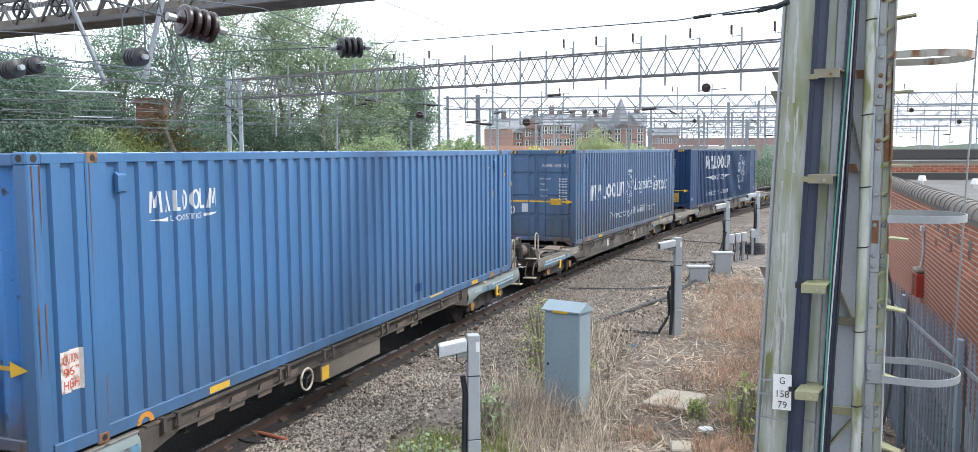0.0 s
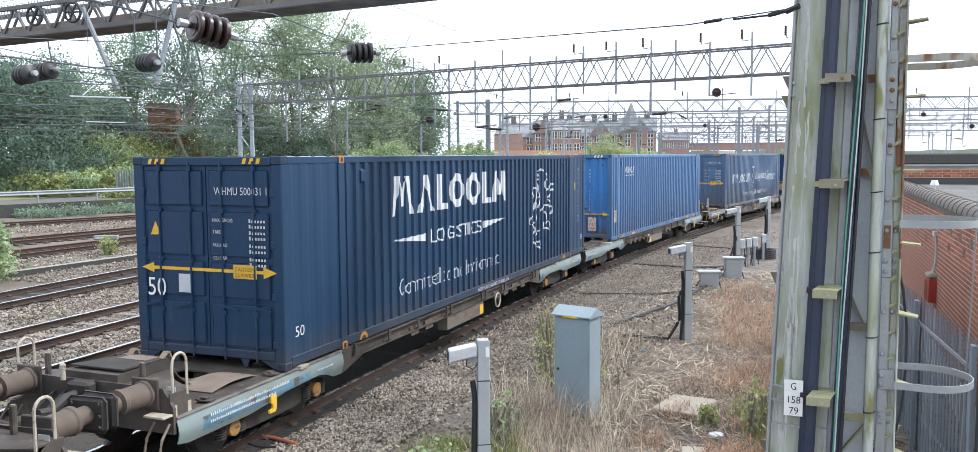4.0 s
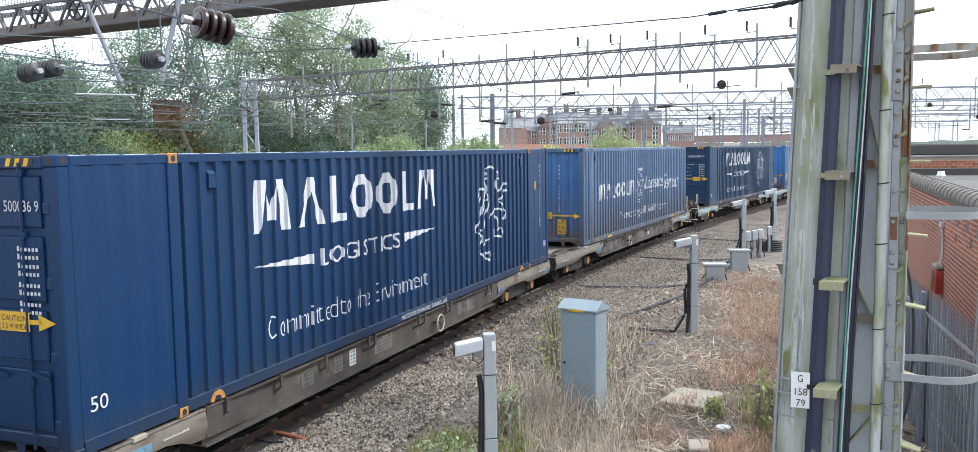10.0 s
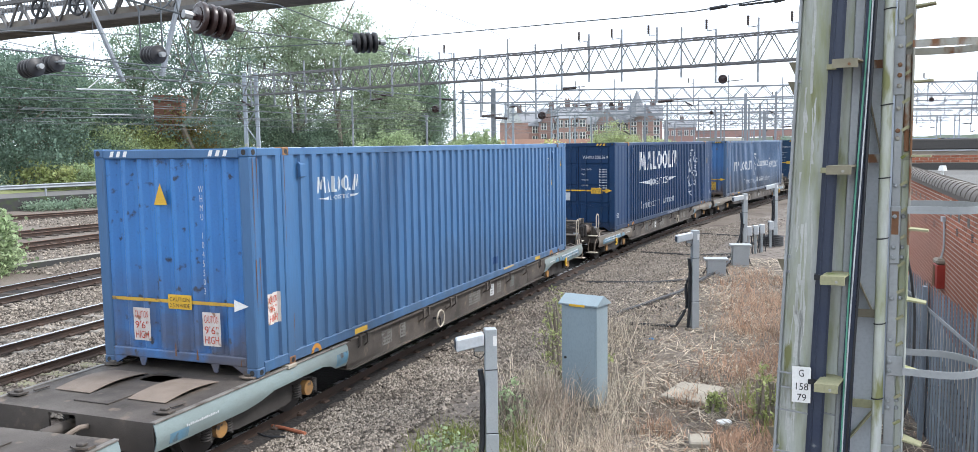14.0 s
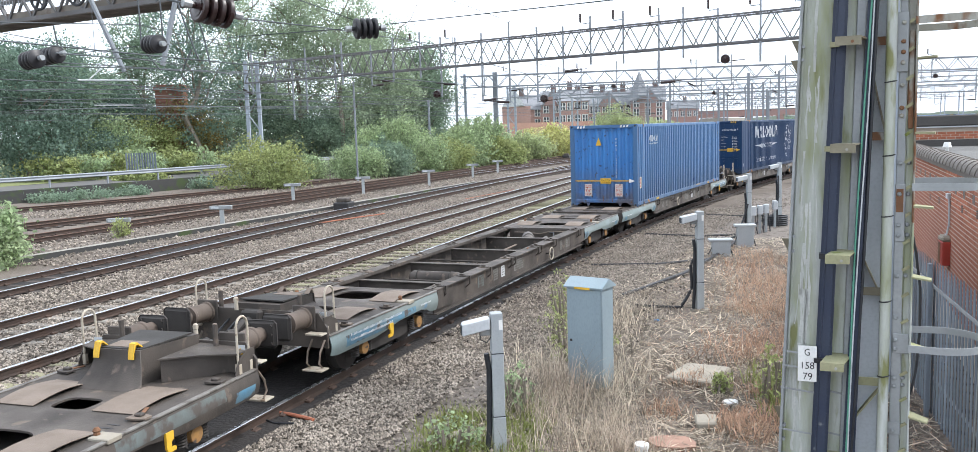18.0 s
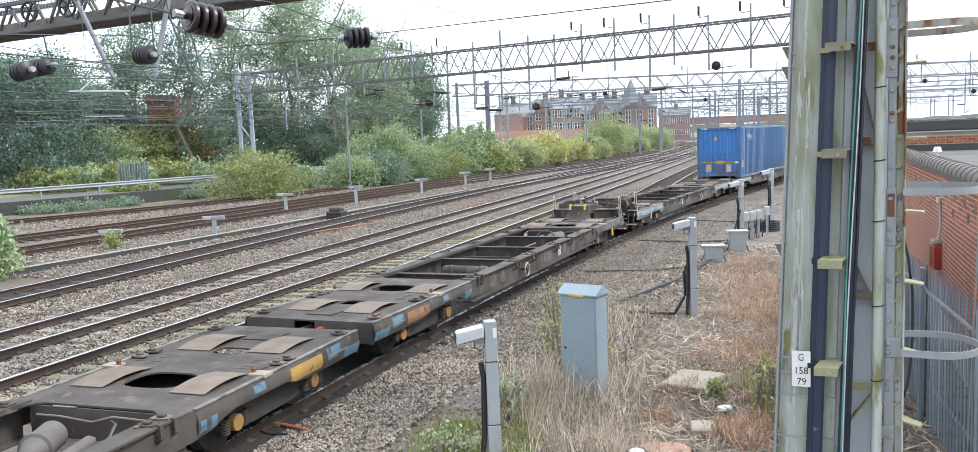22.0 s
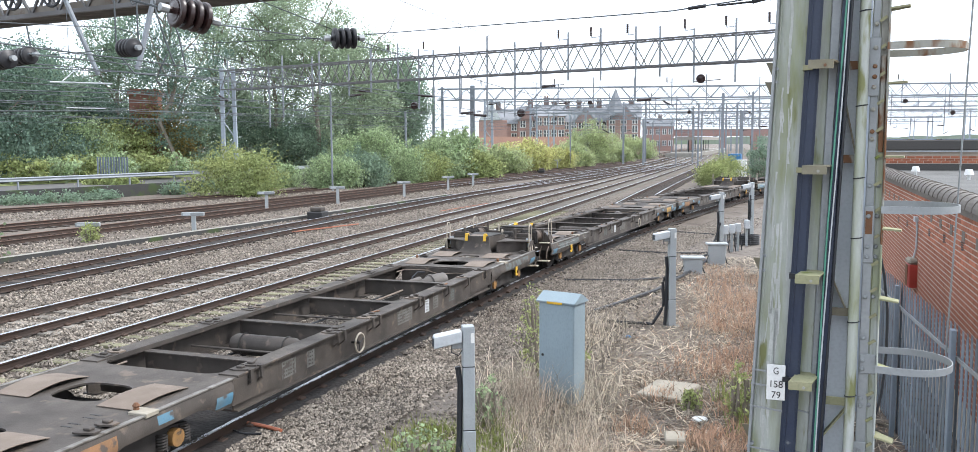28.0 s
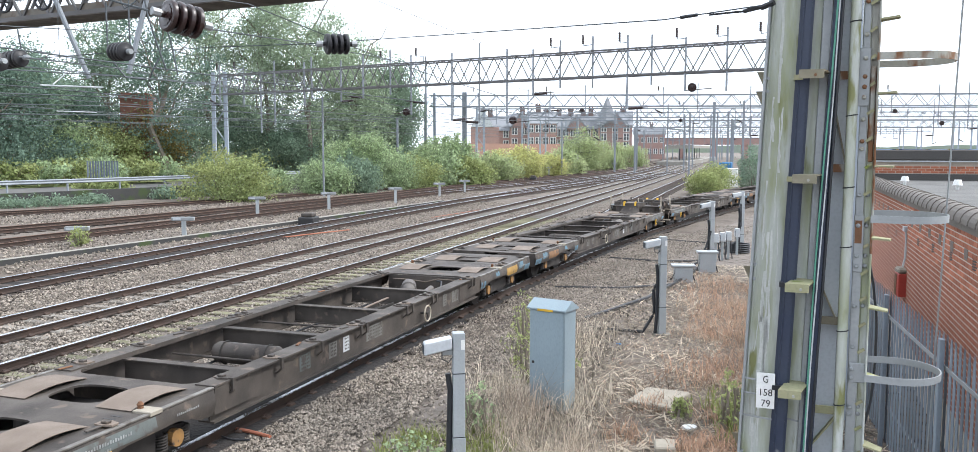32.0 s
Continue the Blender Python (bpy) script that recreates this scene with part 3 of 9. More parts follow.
CHAIRS = chair_mesh()
SLEEPER, SLEEPER_MOSS, SLEEPER_DARK = sleeper_mesh(M["sleeper"]), sleeper_mesh(M["sleeper_moss"]), sleeper_mesh(M["sleeper_dark"])


def track(name, line, label, shiny=True, near=0, moss=False, far=160.0, dark=False):
    root = thing(name, label, "railway track", kind="structure")
    heads = (M["rail_side"], M["rail_head"] if shiny else M["rail_dull"])
    for off in (-0.7525, 0.7525):
        ob = new("rail", sweep(line, off, rail_profile(), {6, 7, 8}, heads))
        ob.parent = root
    # sleepers at 0.65 m, with the clips that hold the rails
    pos, run, last = [], 0.0, line[0]
    for p in line[1:]:
        d = (p - last)
        while run < d.length:
            pos.append((last + d.normalized() * run, math.atan2(d.x, d.y)))
            run += 0.65
        run -= d.length
        last = p
    pos = [q for q in pos if 2 < q[0].y < far]
    verts, faces = [], []
    def add(me, m):
        o = len(verts)
        verts.extend([tuple(m @ v.co) for v in me.vertices])
        faces.extend([tuple(o + i for i in f.vertices) for f in me.polygons])
    me = SLEEPER_MOSS if moss else SLEEPER_DARK if dark else SLEEPER
    for i, (p, h) in enumerate(pos):
        m = Matrix.Translation(p) @ Matrix.Rotation(-h, 4, "Z")
        if i < near:
            piece("sleeper", me, root, m)
        else:
            add(SLEEPER if moss else me, m)
    if verts:
        ob = new("far_sleepers", raw("far_sleepers", verts, faces, M["sleeper"] if moss else me.materials[0]))
        ob.parent = root
        tagged(ob, kind="stuff")
    verts, faces = [], []
    for p, h in pos:
        if p.y < 75:
            add(CHAIRS, Matrix.Translation(p) @ Matrix.Rotation(-h, 4, "Z"))
    if verts:
        ob = new("rail_clips", raw("rail_clips", verts, faces, M["chair"]))
        ob.parent = root
        tagged(ob, kind="stuff")


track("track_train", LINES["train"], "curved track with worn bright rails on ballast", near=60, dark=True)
track("track_up_main", LINES["up_main"], "straight main line track, shiny rails and mossy sleepers", near=70, moss=True, far=220)
track("track_down_main", LINES["down_main"], "main line track with one rusty rail on ballast", near=60, far=220)
track("track_loop", LINES["loop"], "loop track with a bright polished rail", near=50, far=200, dark=True)
track("track_siding_a", LINES["siding_a"], "rusty siding track on pale ballast", shiny=False, near=30, dark=True)
track("track_siding_b", LINES["siding_b"], "rusty siding track on pale ballast", shiny=False, near=30, dark=True)
track("track_siding_c", LINES["siding_c"], "rusty siding track beside the retaining wall", shiny=False, near=20, dark=True)
track("track_crossover_a", LINES["crossover_a"], "crossover track between loop and main line", dark=True)
track("track_crossover_b", LINES["crossover_b"], "crossover track between siding and loop", dark=True)
track("track_crossover_c", LINES["crossover_c"], "crossover track between the main lines", dark=True)
track("track_crossover_d", LINES["crossover_d"], "crossover track from the curve to the main line", dark=True)


# ---------------------------------------------------------------- containers
CW, CH = 2.5, 2.896
PITCH = 0.28


def corrugation(y):
    """How far the side sheet lies in from its outer face at y."""
    t = (y / PITCH) % 1.0
    d = 0.04
    if t < 0.40:
        return 0.0
    if t < 0.47:
        return d * (t - 0.40) / 0.07
    if t < 0.93:
        return d
    return d * (1.0 - t) / 0.07


def breaks(y0, y1):
    ys = {y0, y1}
    k = int(y0 / PITCH) - 1
    while k * PITCH < y1:
        for t in (0, 0.40, 0.47, 0.93):
            y = (k + t) * PITCH
            if y0 < y < y1:
                ys.add(y)
        k += 1
    return sorted(ys)


def smooth_step(t):
    t = min(max(t, 0.0), 1.0)
    return t * t * (3 - 2 * t)


def side_sheet(y0, y1, z0, z1, step=0.0):
    """A corrugated sheet; its outer face at x = 0, ribs upright."""
    bm = bmesh.new()
    ys = [y0 + (y1 - y0) * i / int((y1 - y0) / step) for i in range(int((y1 - y0) / step) + 1)] if step else breaks(y0, y1)
    rows = [[bm.verts.new((-corrugation(y), y, z)) for y in ys] for z in (z0, z1)]
    for a, b, c, d in zip(rows[0], rows[0][1:], rows[1][1:], rows[1]):
        bm.faces.new((a, b, c, d))
    return bm


def shapes_on_side(bm, x):
    """Bends flat shapes drawn in (y, z) on to the corrugated side, 3 mm proud."""
    ys = [v.co.y for v in bm.verts]
    for y in breaks(min(ys), max(ys)):
        bmesh.ops.bisect_plane(bm, geom=bm.verts[:] + bm.edges[:] + bm.faces[:], plane_co=(0, y, 0), plane_no=(0, 1, 0))
    for v in bm.verts:
        v.co.x = x - corrugation(v.co.y) + 0.003
    bmesh.ops.remove_doubles(bm, verts=bm.verts, dist=0.0004)


def poly(bm, pts):
    bm.faces.new([bm.verts.new((0, y, z)) for y, z in pts])


def ring(bm, y, z, ry, rz, thick, gap=0.0, n=22):
    """An oval band, open at its far side by gap radians."""
    a0, a1 = gap / 2, 2 * math.pi - gap / 2
    for i in range(n):
        t, u = a0 + (a1 - a0) * i / n, a0 + (a1 - a0) * (i + 1) / n
        poly(bm, [(y + math.cos(t) * ry, z + math.sin(t) * rz), (y + math.cos(u) * ry, z + math.sin(u) * rz),
                  (y + math.cos(u) * (ry - thick), z + math.sin(u) * (rz - thick)), (y + math.cos(t) * (ry - thick), z + math.sin(t) * (rz - thick))])


def stroke(bm, pts, w):
    """A band of width w along points (y, z), tapering at its ends, in one piece."""
    n = len(pts)
    prev = None
    for i, (y, z) in enumerate(pts):
        (a, b), (c, d) = pts[max(i - 1, 0)], pts[min(i + 1, n - 1)]
        ln = math.hypot(c - a, d - b) or 1
        k = w / 2 * (0.3 + 0.7 * math.sin(math.pi * i / (n - 1)))
        ny, nz = -(d - b) / ln * k, (c - a) / ln * k
        cur = (bm.verts.new((0, y + ny, z + nz)), bm.verts.new((0, y - ny, z - nz)))
        if prev:
            bm.faces.new((prev[0], prev[1], cur[1], cur[0]))
        prev = cur


def name_blocks(y0, y1, z0, z1):
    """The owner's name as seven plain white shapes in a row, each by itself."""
    w = (y1 - y0) / 7.4
    h = z1 - z0
    y = y0
    out = []
    for i, k in enumerate([1.3, 1.05, 0.75, 1.05, 1.1, 0.75, 1.3]):
        bm = bmesh.new()
        ww = w * k * 0.80
        if i in (0, 6):
            poly(bm, [(y, z0), (y + ww * 0.20, z0), (y + ww * 0.38, z1), (y + ww * 0.12, z1)])
            poly(bm, [(y + ww * 0.80, z0), (y + ww, z0), (y + ww * 0.88, z1), (y + ww * 0.62, z1)])
            poly(bm, [(y + ww * 0.40, z0 + h * 0.22), (y + ww * 0.60, z0 + h * 0.22), (y + ww * 0.64, z0 + h * 0.9), (y + ww * 0.50, z0 + h * 0.5), (y + ww * 0.36, z0 + h * 0.9)])
        elif i == 1:
            poly(bm, [(y, z0), (y + ww * 0.22, z0), (y + ww * 0.58, z1), (y + ww * 0.42, z1)])
            poly(bm, [(y + ww * 0.78, z0), (y + ww, z0), (y + ww * 0.58, z1 - h * 0.02), (y + ww * 0.46, z1 - h * 0.25)])
        elif i in (3, 4):
            ring(bm, y + ww / 2, z0 + h / 2, ww / 2, h / 2, ww * 0.24)
        else:
            poly(bm, [(y + ww * 0.05, z0), (y + ww * 0.95, z0), (y + ww * 0.90, z0 + h * 0.17), (y + ww * 0.36, z0 + h * 0.17), (y + ww * 0.36, z1), (y + ww * 0.05, z1)])
        out.append(bm)
        y += w * k
    return out


def bars(bm, y0, y1, z0, z1, n, slant=0.0, rng=None, tall=0.35):
    """A line of writing as n plain bars."""
    w = (y1 - y0) / n
    for i in range(n):
        h = z1 - z0
        top = z1 if (i == 0 or (rng and rng.random() < tall)) else z0 + h * 0.68
        y = y0 + i * w
        k = slant * (top - z0)
        poly(bm, [(y, z0), (y + w * 0.62, z0), (y + w * 0.62 + k, top), (y + k, top)])


EMBLEM_FRONT = ((.31, .97, .42, 1.04, .59, .95), (.62, .94, .70, .94, .66, .89), (.62, .86, .75, .88, .75, .84), (.62, .85, .61, .75, .66, .72), (.65, .72, .77, .71, .79, .77), (.76, .76, .88, .82, .99, .78), (.98, .78, 1.03, .73, .99, .67), (.98, .70, .90, .75, .85, .68),
                (.85, .68, .76, .62, .71, .62), (.72, .61, .88, .53, .91, .48), (.91, .48, .93, .39, .85, .39), (.84, .44, .83, .41, .78, .40), (.31, .95, .34, .92, .31, .91), (.30, .87, .33, .87, .34, .88))
EMBLEM_BACK = ((.30, .85, .35, .76, .29, .66), (.08, .75, .21, .79, .26, .74), (.09, .74, .09, .70, .06, .69), (.11, .68, .09, .65, .11, .63), (.14, .65, .18, .65, .17, .69), (.24, .76, .28, .67, .09, .42), (.09, .42, -.02, .37, .04, .31),
               (.31, .64, .06, .43, .14, .34), (.14, .34, .17, .32, .19, .33), (.39, .65, .37, .56, .27, .46), (.27, .46, .23, .40, .22, .34), (.30, .73, .27, .69, .29, .66), (.33, .71, .38, .65, .32, .64))
EMBLEM_LEGS = ((.44, .43, .49, .55, .73, .52), (.73, .53, .78, .51, .80, .48), (.53, .48, .69, .42, .64, .32), (.62, .28, .68, .32, .76, .30), (.76, .31, .81, .25, .81, .22), (.78, .19, .78, .22, .51, .23), (.51, .31, .55, .29, .51, .24),
               (.05, .31, .19, .29, .19, .24), (.19, .24, .20, .19, .09, .18), (.20, .16, .23, .19, .39, .22), (.39, .22, .43, .26, .41, .31), (.10, .15, .12, .12, .09, .11), (.12, .09, .23, .07, .21, .01), (.23, .09, .29, .05, .40, .08), (.39, .09, .47, .06, .44, -.01), (.27, .03, .39, -.03, .44, -.02))


def emblem(y0, y1, z0, z1, w):
    """A painted badge of plain curved strokes, in three parts."""
    ly, lz = y1 - y0, z1 - z0
    out = []
    for strokes in (EMBLEM_FRONT, EMBLEM_BACK, EMBLEM_LEGS):
        bm = bmesh.new()
        for ay, az, by, bz, cy, cz in strokes:
            pts = []
            for i in range(9):
                t = i / 8
                k = ((1 - t) ** 2, 2 * t * (1 - t), t * t)
                pts.append((y0 + (k[0] * ay + k[1] * by + k[2] * cy) * ly, z0 + (k[0] * az + k[1] * bz + k[2] * cz) * lz))
            stroke(bm, pts, w)
        out.append(bm)
    return out


def lettering(text, y0, y1, z0, height, thin=0.0):
    """Readable words as flat mesh in (y, z)."""
    cu = bpy.data.curves.new("lettering", "FONT")
    cu.body, cu.size, cu.resolution_u, cu.offset, cu.align_x = text, 1.0, 3, -thin, "CENTER"
    ob = bpy.data.objects.new("lettering", cu)
    scene.collection.objects.link(ob)
    me = ob.to_mesh()
    bm = bmesh.new()
    bm.from_mesh(me)
    ob.to_mesh_clear()
    bpy.data.objects.remove(ob)
    xs, ys = [v.co.x for v in bm.verts], [v.co.y for v in bm.verts]
    sx = (y1 - y0) / (max(xs) - min(xs))
    sy = height / (max(ys) - min(ys))
    x_min, y_min = min(xs), min(ys)
    for v in bm.verts:
        v.co = Vector((0, y0 + (v.co.x - x_min) * sx, z0 + (v.co.y - y_min) * sy))
    return bm


def flip_to_end(bm, x_shift=0.0):
    """Turns shapes drawn in (y, z) on to the rear end face, reading from left to right."""
    for v in bm.verts:
        v.co = Vector((v.co.y + x_shift, v.co.x, v.co.z))


def container(paint, length, doors, livery, label, number=""):
    root = thing("freight_container", label, "container")
    body = M[paint]
    dark = livery == "large"
    x40 = (length - 12.192) / 2
    hw = CW / 2
    rng = random.Random(livery + str(length))
    # sheets between the posts
    for side in (1, -1):
        for y0, y1 in ((0.16, x40 - 0.08), (x40 + 0.08, length - x40 - 0.08), (length - x40 + 0.08, length - 0.16)):
            flat = dark and y1 - y0 < 3
            bm = side_sheet(y0, y1, 0.16, CH - 0.10, 0.03 if flat else 0.0)
            for v in bm.verts:
                v.co.x = side * (hw - 0.012 + (-0.010 * smooth_step((abs((v.co.y / 0.36) % 1.0 - 0.5) - 0.22) / 0.06) if flat else v.co.x))
            part("side_panel", bm, body, root)
        for z0, z1, d in ((0.03, 0.17, 0.0), (CH - 0.11, CH - 0.012, 0.006)):
            bm = bmesh.new()
            bx(bm, side * (hw - 0.06), side * (hw - d - 0.004), 0.17, length - 0.17, z0, z1, 0.008)
            part("bottom_rail" if z0 < 1 else "top_rail", bm, body, root)
        for y in (x40, length - x40):
            bm = bmesh.new()
            bx(bm, side * (hw - 0.07), side * (hw + 0.004), y - 0.085, y + 0.085, 0.02, CH - 0.02, 0.01)
            part("intermediate_post", bm, body, root)
            for z in (0.0, CH - 0.118):
                bm = bmesh.new()
                bx(bm, side * (hw - 0.12), side * (hw + 0.008), y - 0.075, y + 0.075, z, z + 0.118, 0.012)
                cast = part("casting", bm, M["orange" if dark else "rust_orange" if z > 1 else "rust"] if side > 0 else body, root)
                if side > 0:
                    bm = bmesh.new()
                    rod(bm, (hw + 0.006, y, z + 0.06), (hw + 0.0105, y, z + 0.06), 0.034, 10)
                    part("casting_hole", bm, M["black"], cast)
    for y0, y1 in ((0.0, 0.165), (length - 0.165, length)):
        for side in (1, -1):
            bm = bmesh.new()
            bx(bm, side * (hw - 0.17), side * hw, y0 + 0.006, y1 - 0.006, 0.11, CH - 0.11, 0.015)
            part("corner_post", bm, body, root)
            for z in (0.0, CH - 0.118):
                bm = bmesh.new()
                bx(bm, side * (hw - 0.165), side * (hw + 0.003), y0, y1, z, z + 0.118, 0.014)
                ob = part("corner_casting", bm, body, root)
                yc = (y0 + y1) / 2
                bm = bmesh.new()
                if side > 0:
                    rod(bm, (side * (hw + 0.001), yc, z + 0.06), (side * (hw + 0.005), yc, z + 0.06), 0.038, 10)
                    part("casting_hole", bm, M["black"], ob)
                    bm = bmesh.new()
                ye = y0 - 0.003 if y0 < 1 else y1 + 0.003
                rod(bm, (side * (hw - 0.08), ye, z + 0.06), (side * (hw - 0.08), ye + (0.004 if y0 < 1 else -0.004), z + 0.06), 0.036, 10)
                part("casting_hole", bm, M["black"], ob)
    # roof: shallow cross ribs
    bm = bmesh.new()
    n = int(length / 0.4)
    prev = None
    for i in range(n * 2 + 1):
        y = 0.05 + (length - 0.1) * i / (2 * n)
        z = CH - 0.006 - (0.018 if i % 2 else 0.0)
        cur = [bm.verts.new((x, y, z)) for x in (-hw + 0.05, hw - 0.05)]
        if prev:
            bm.faces.new((prev[0], prev[1], cur[1], cur[0]))
        prev = cur
    part("roof", bm, M["roof_pale"], root)
    # small ventilators high on the side
    vent = 0.62 if dark else 0.38
    for y in (x40 + vent, length - x40 - vent):
        bm = bmesh.new()
        prism(bm, [(hw - 0.03, CH - 0.42), (hw + 0.012, CH - 0.40), (hw + 0.012, CH - 0.24), (hw - 0.03, CH - 0.20)], y - 0.06, y + 0.06, "y")
        part("ventilator", bm, body, root)
    bm = bmesh.new()
    bx(bm, -hw + 0.06, hw - 0.06, 0.1, length - 0.1, 0.12, 0.15)
    part("floor_frame", bm, M["wagon"], root)
    # end walls; an _end paint is brighter, to offset their lack of sun
    for end, y in ((0, 0.0), (1, length)):
        sg = -1 if end == 0 else 1
        bm = bmesh.new()
        bx(bm, -hw + 0.165, hw - 0.165, y, y - sg * 0.10, CH - 0.13, CH - 0.01, 0.012)
        part("header", bm, body, root)
        bm = bmesh.new()
        bx(bm, -hw + 0.165, hw - 0.165, y, y - sg * 0.10, 0.13, 0.25, 0.012)
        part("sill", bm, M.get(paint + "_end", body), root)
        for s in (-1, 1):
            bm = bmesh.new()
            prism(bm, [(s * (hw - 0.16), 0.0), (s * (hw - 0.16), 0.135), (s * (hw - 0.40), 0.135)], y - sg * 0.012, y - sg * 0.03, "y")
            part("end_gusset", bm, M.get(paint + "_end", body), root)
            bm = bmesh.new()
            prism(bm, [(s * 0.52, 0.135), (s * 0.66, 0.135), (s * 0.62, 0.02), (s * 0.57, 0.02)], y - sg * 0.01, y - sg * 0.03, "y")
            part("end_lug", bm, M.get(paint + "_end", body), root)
        if doors and end == 0:
            for s in (-1, 1):
                bm = bmesh.new()
                bx(bm, s * 0.008, s * 1.085, 0.035, 0.075, 0.245, CH - 0.13)
                leaf = part("door", bm, body, root)
                z = 0.25
                for hgt in (0.66, 0.565, 0.69, 0.56):
                    bm = bmesh.new()
                    bx(bm, s * 0.06, s * 1.03, 0.012, 0.034, z + 0.035, z + hgt - 0.035, 0.018)
                    part("door_panel", bm, body, leaf)
                    z += hgt + 0.005
                for x in (0.27, 0.80):
                    bm = bmesh.new()
                    rod(bm, (s * x, 0.0, 0.10), (s * x, 0.0, CH - 0.07), 0.017, 8)
                    for z in (0.2, 0.75, 1.45, 2.15, CH - 0.17):
                        bx(bm, s * x - 0.04, s * x + 0.04, -0.012, 0.03, z - 0.03, z + 0.03, 0.006)
                    bar(bm, (s * x, -0.02, 0.85), (s * x + s * 0.26, -0.02, 0.80), 0.02, 0.035)
                    part("locking_bar", bm, body, leaf)
                for z in (0.35, 1.0, 1.7, 2.4):
                    bm = bmesh.new()
                    bx(bm, s * 1.06, s * 1.14, -0.004, 0.03, z - 0.055, z + 0.055, 0.01)
                    part("hinge", bm, body, leaf)
        else:
            bm = bmesh.new()
            prev = None
            xs = np.linspace(-hw + 0.165, hw - 0.165, 33)
            for i, x in enumerate(xs):
                inset = (0.0, 0.0, 0.062, 0.062)[i % 4]
                yy = y - sg * (0.03 + inset)
                cur = [bm.verts.new((x, yy, 0.24)), bm.verts.new((x, yy, CH - 0.12))]
                if prev:
                    bm.faces.new((prev[0], cur[0], cur[1], prev[1]))
                prev = cur
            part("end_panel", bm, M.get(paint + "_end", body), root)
    # rust runs down the posts and seams
    if not dark:
        for i in range(16 if paint == "blue_mid" else 12):
            bm = bmesh.new()
            z1 = rng.choice((CH - 0.12, CH - 0.12, rng.uniform(0.4, 1.6)))
            z0 = max(0.15, z1 - rng.uniform(0.25, 1.5))
            y = rng.choice((0.05, 0.13, x40 - 0.05, x40 + 0.06, x40, length - 0.1))
            w = rng.uniform(0.006, 0.022)
            poly(bm, [(y, z1), (y + w, z1), (y + w * 0.8, (z0 + z1) / 2), (y + w * 0.4, z0), (y + w * 0.1, (z0 + z1) / 2)])
            for v in bm.verts:
                v.co.x = hw + 0.0065
            part("rust_run", bm, M["rust"], root)
        for i in range(3):
            bm = bmesh.new()
            z0 = rng.uniform(0.12, 0.2)
            y = rng.uniform(-1.0, 1.0)
            w = rng.uniform(0.01, 0.05)
            h = rng.uniform(0.05, 0.2)
            poly(bm, [(y, z0), (y + w, z0), (y + w * 0.7, z0 + h), (y + w * 0.3, z0 + h * 0.8)])
            flip_to_end(bm)
            for v in bm.verts:
                v.co.y = -0.004
            part("rust_run", bm, M["rust"], root)
    # hazard stripes by the top corners, a yellow width arrow and plates
    def on_end(name, bm, material, lift=0.0, label=""):
        flip_to_end(bm)
        for v in bm.verts:
            v.co.y = -0.004 - lift
        return part(name, bm, material, root, label)
    for s in (-1, 1):
        for k in range(6):
            bm = bmesh.new()
            y0 = s * 0.80 - 0.17 + k * 0.056
            poly(bm, [(y0, CH - 0.105), (y0 + 0.056, CH - 0.105), (y0 + 0.082, CH - 0.03), (y0 + 0.026, CH - 0.03)])
            if livery == "small" and k % 2:
                bm.free()
                continue
            on_end("hazard_stripe", bm, M["black"] if k % 2 else (M["yellow"] if livery != "small" else M["white_paint"]))
    zt = 1.31 if doors else 0.89
    px = 0.45 if doors else -0.12
    lift = 0.0 if doors else -0.020
    bm = bmesh.new()
    x0 = -0.94 if doors else -1.08
    poly(bm, [(x0, zt), (0.98, zt), (0.98, zt + 0.045), (x0, zt + 0.045)])
    on_end("width_line", bm, M["yellow" if doors else "yellow_worn"], lift)
    if doors:
        bm = bmesh.new()
        poly(bm, [(-0.92, zt - 0.05), (-0.92, zt + 0.095), (-1.14, zt + 0.022)])
        on_end("arrow_head", bm, M["yellow"], 0.0)
    bm = bmesh.new()
    poly(bm, [(0.94, zt - 0.06), (1.16, zt + 0.022), (0.94, zt + 0.10)])
    on_end("arrow_head", bm, M["white_paint"] if label.endswith("last of the load") else M["yellow"], 0.0)
    bm = bmesh.new()
    poly(bm, [(px, zt - 0.075), (px + 0.38, zt - 0.075), (px + 0.38, zt + 0.115), (px, zt + 0.115)])
    on_end("width_plate", bm, M["yellow"], lift + 0.004)
    for words, dz in (("CAUTION", 0.025), ("2.5 M WIDE", -0.055)):
        bm = lettering(words, px + 0.03, px + 0.35, zt + dz, 0.055)
        on_end("lettering", bm, M["black"], lift + 0.008)
    if not doors:
        for x in (-0.72, 0.42):
            bm = bmesh.new()
            poly(bm, [(x, 0.36), (x + 0.28, 0.36), (x + 0.28, 0.80), (x, 0.80)])
            on_end("height_plate", bm, M["sticker"] if livery == "small" else M["yellow_worn"], -0.018)
            for words, dz in (("CAUTION", 0.30), ("9'6\"", 0.16), ("HIGH", 0.03)):
                bm = lettering(words, x + 0.03, x + 0.25, 0.36 + dz, 0.10)
                on_end("lettering", bm, M["red_text"] if livery == "small" else M["black"], -0.013)
        bm = bmesh.new()
        poly(bm, [(-0.28, 2.17), (-0.06, 2.17), (-0.17, 2.45)])
        on_end("warning_triangle", bm, M["sticker"] if label.endswith("rusty corners") else M["yellow"], -0.018)
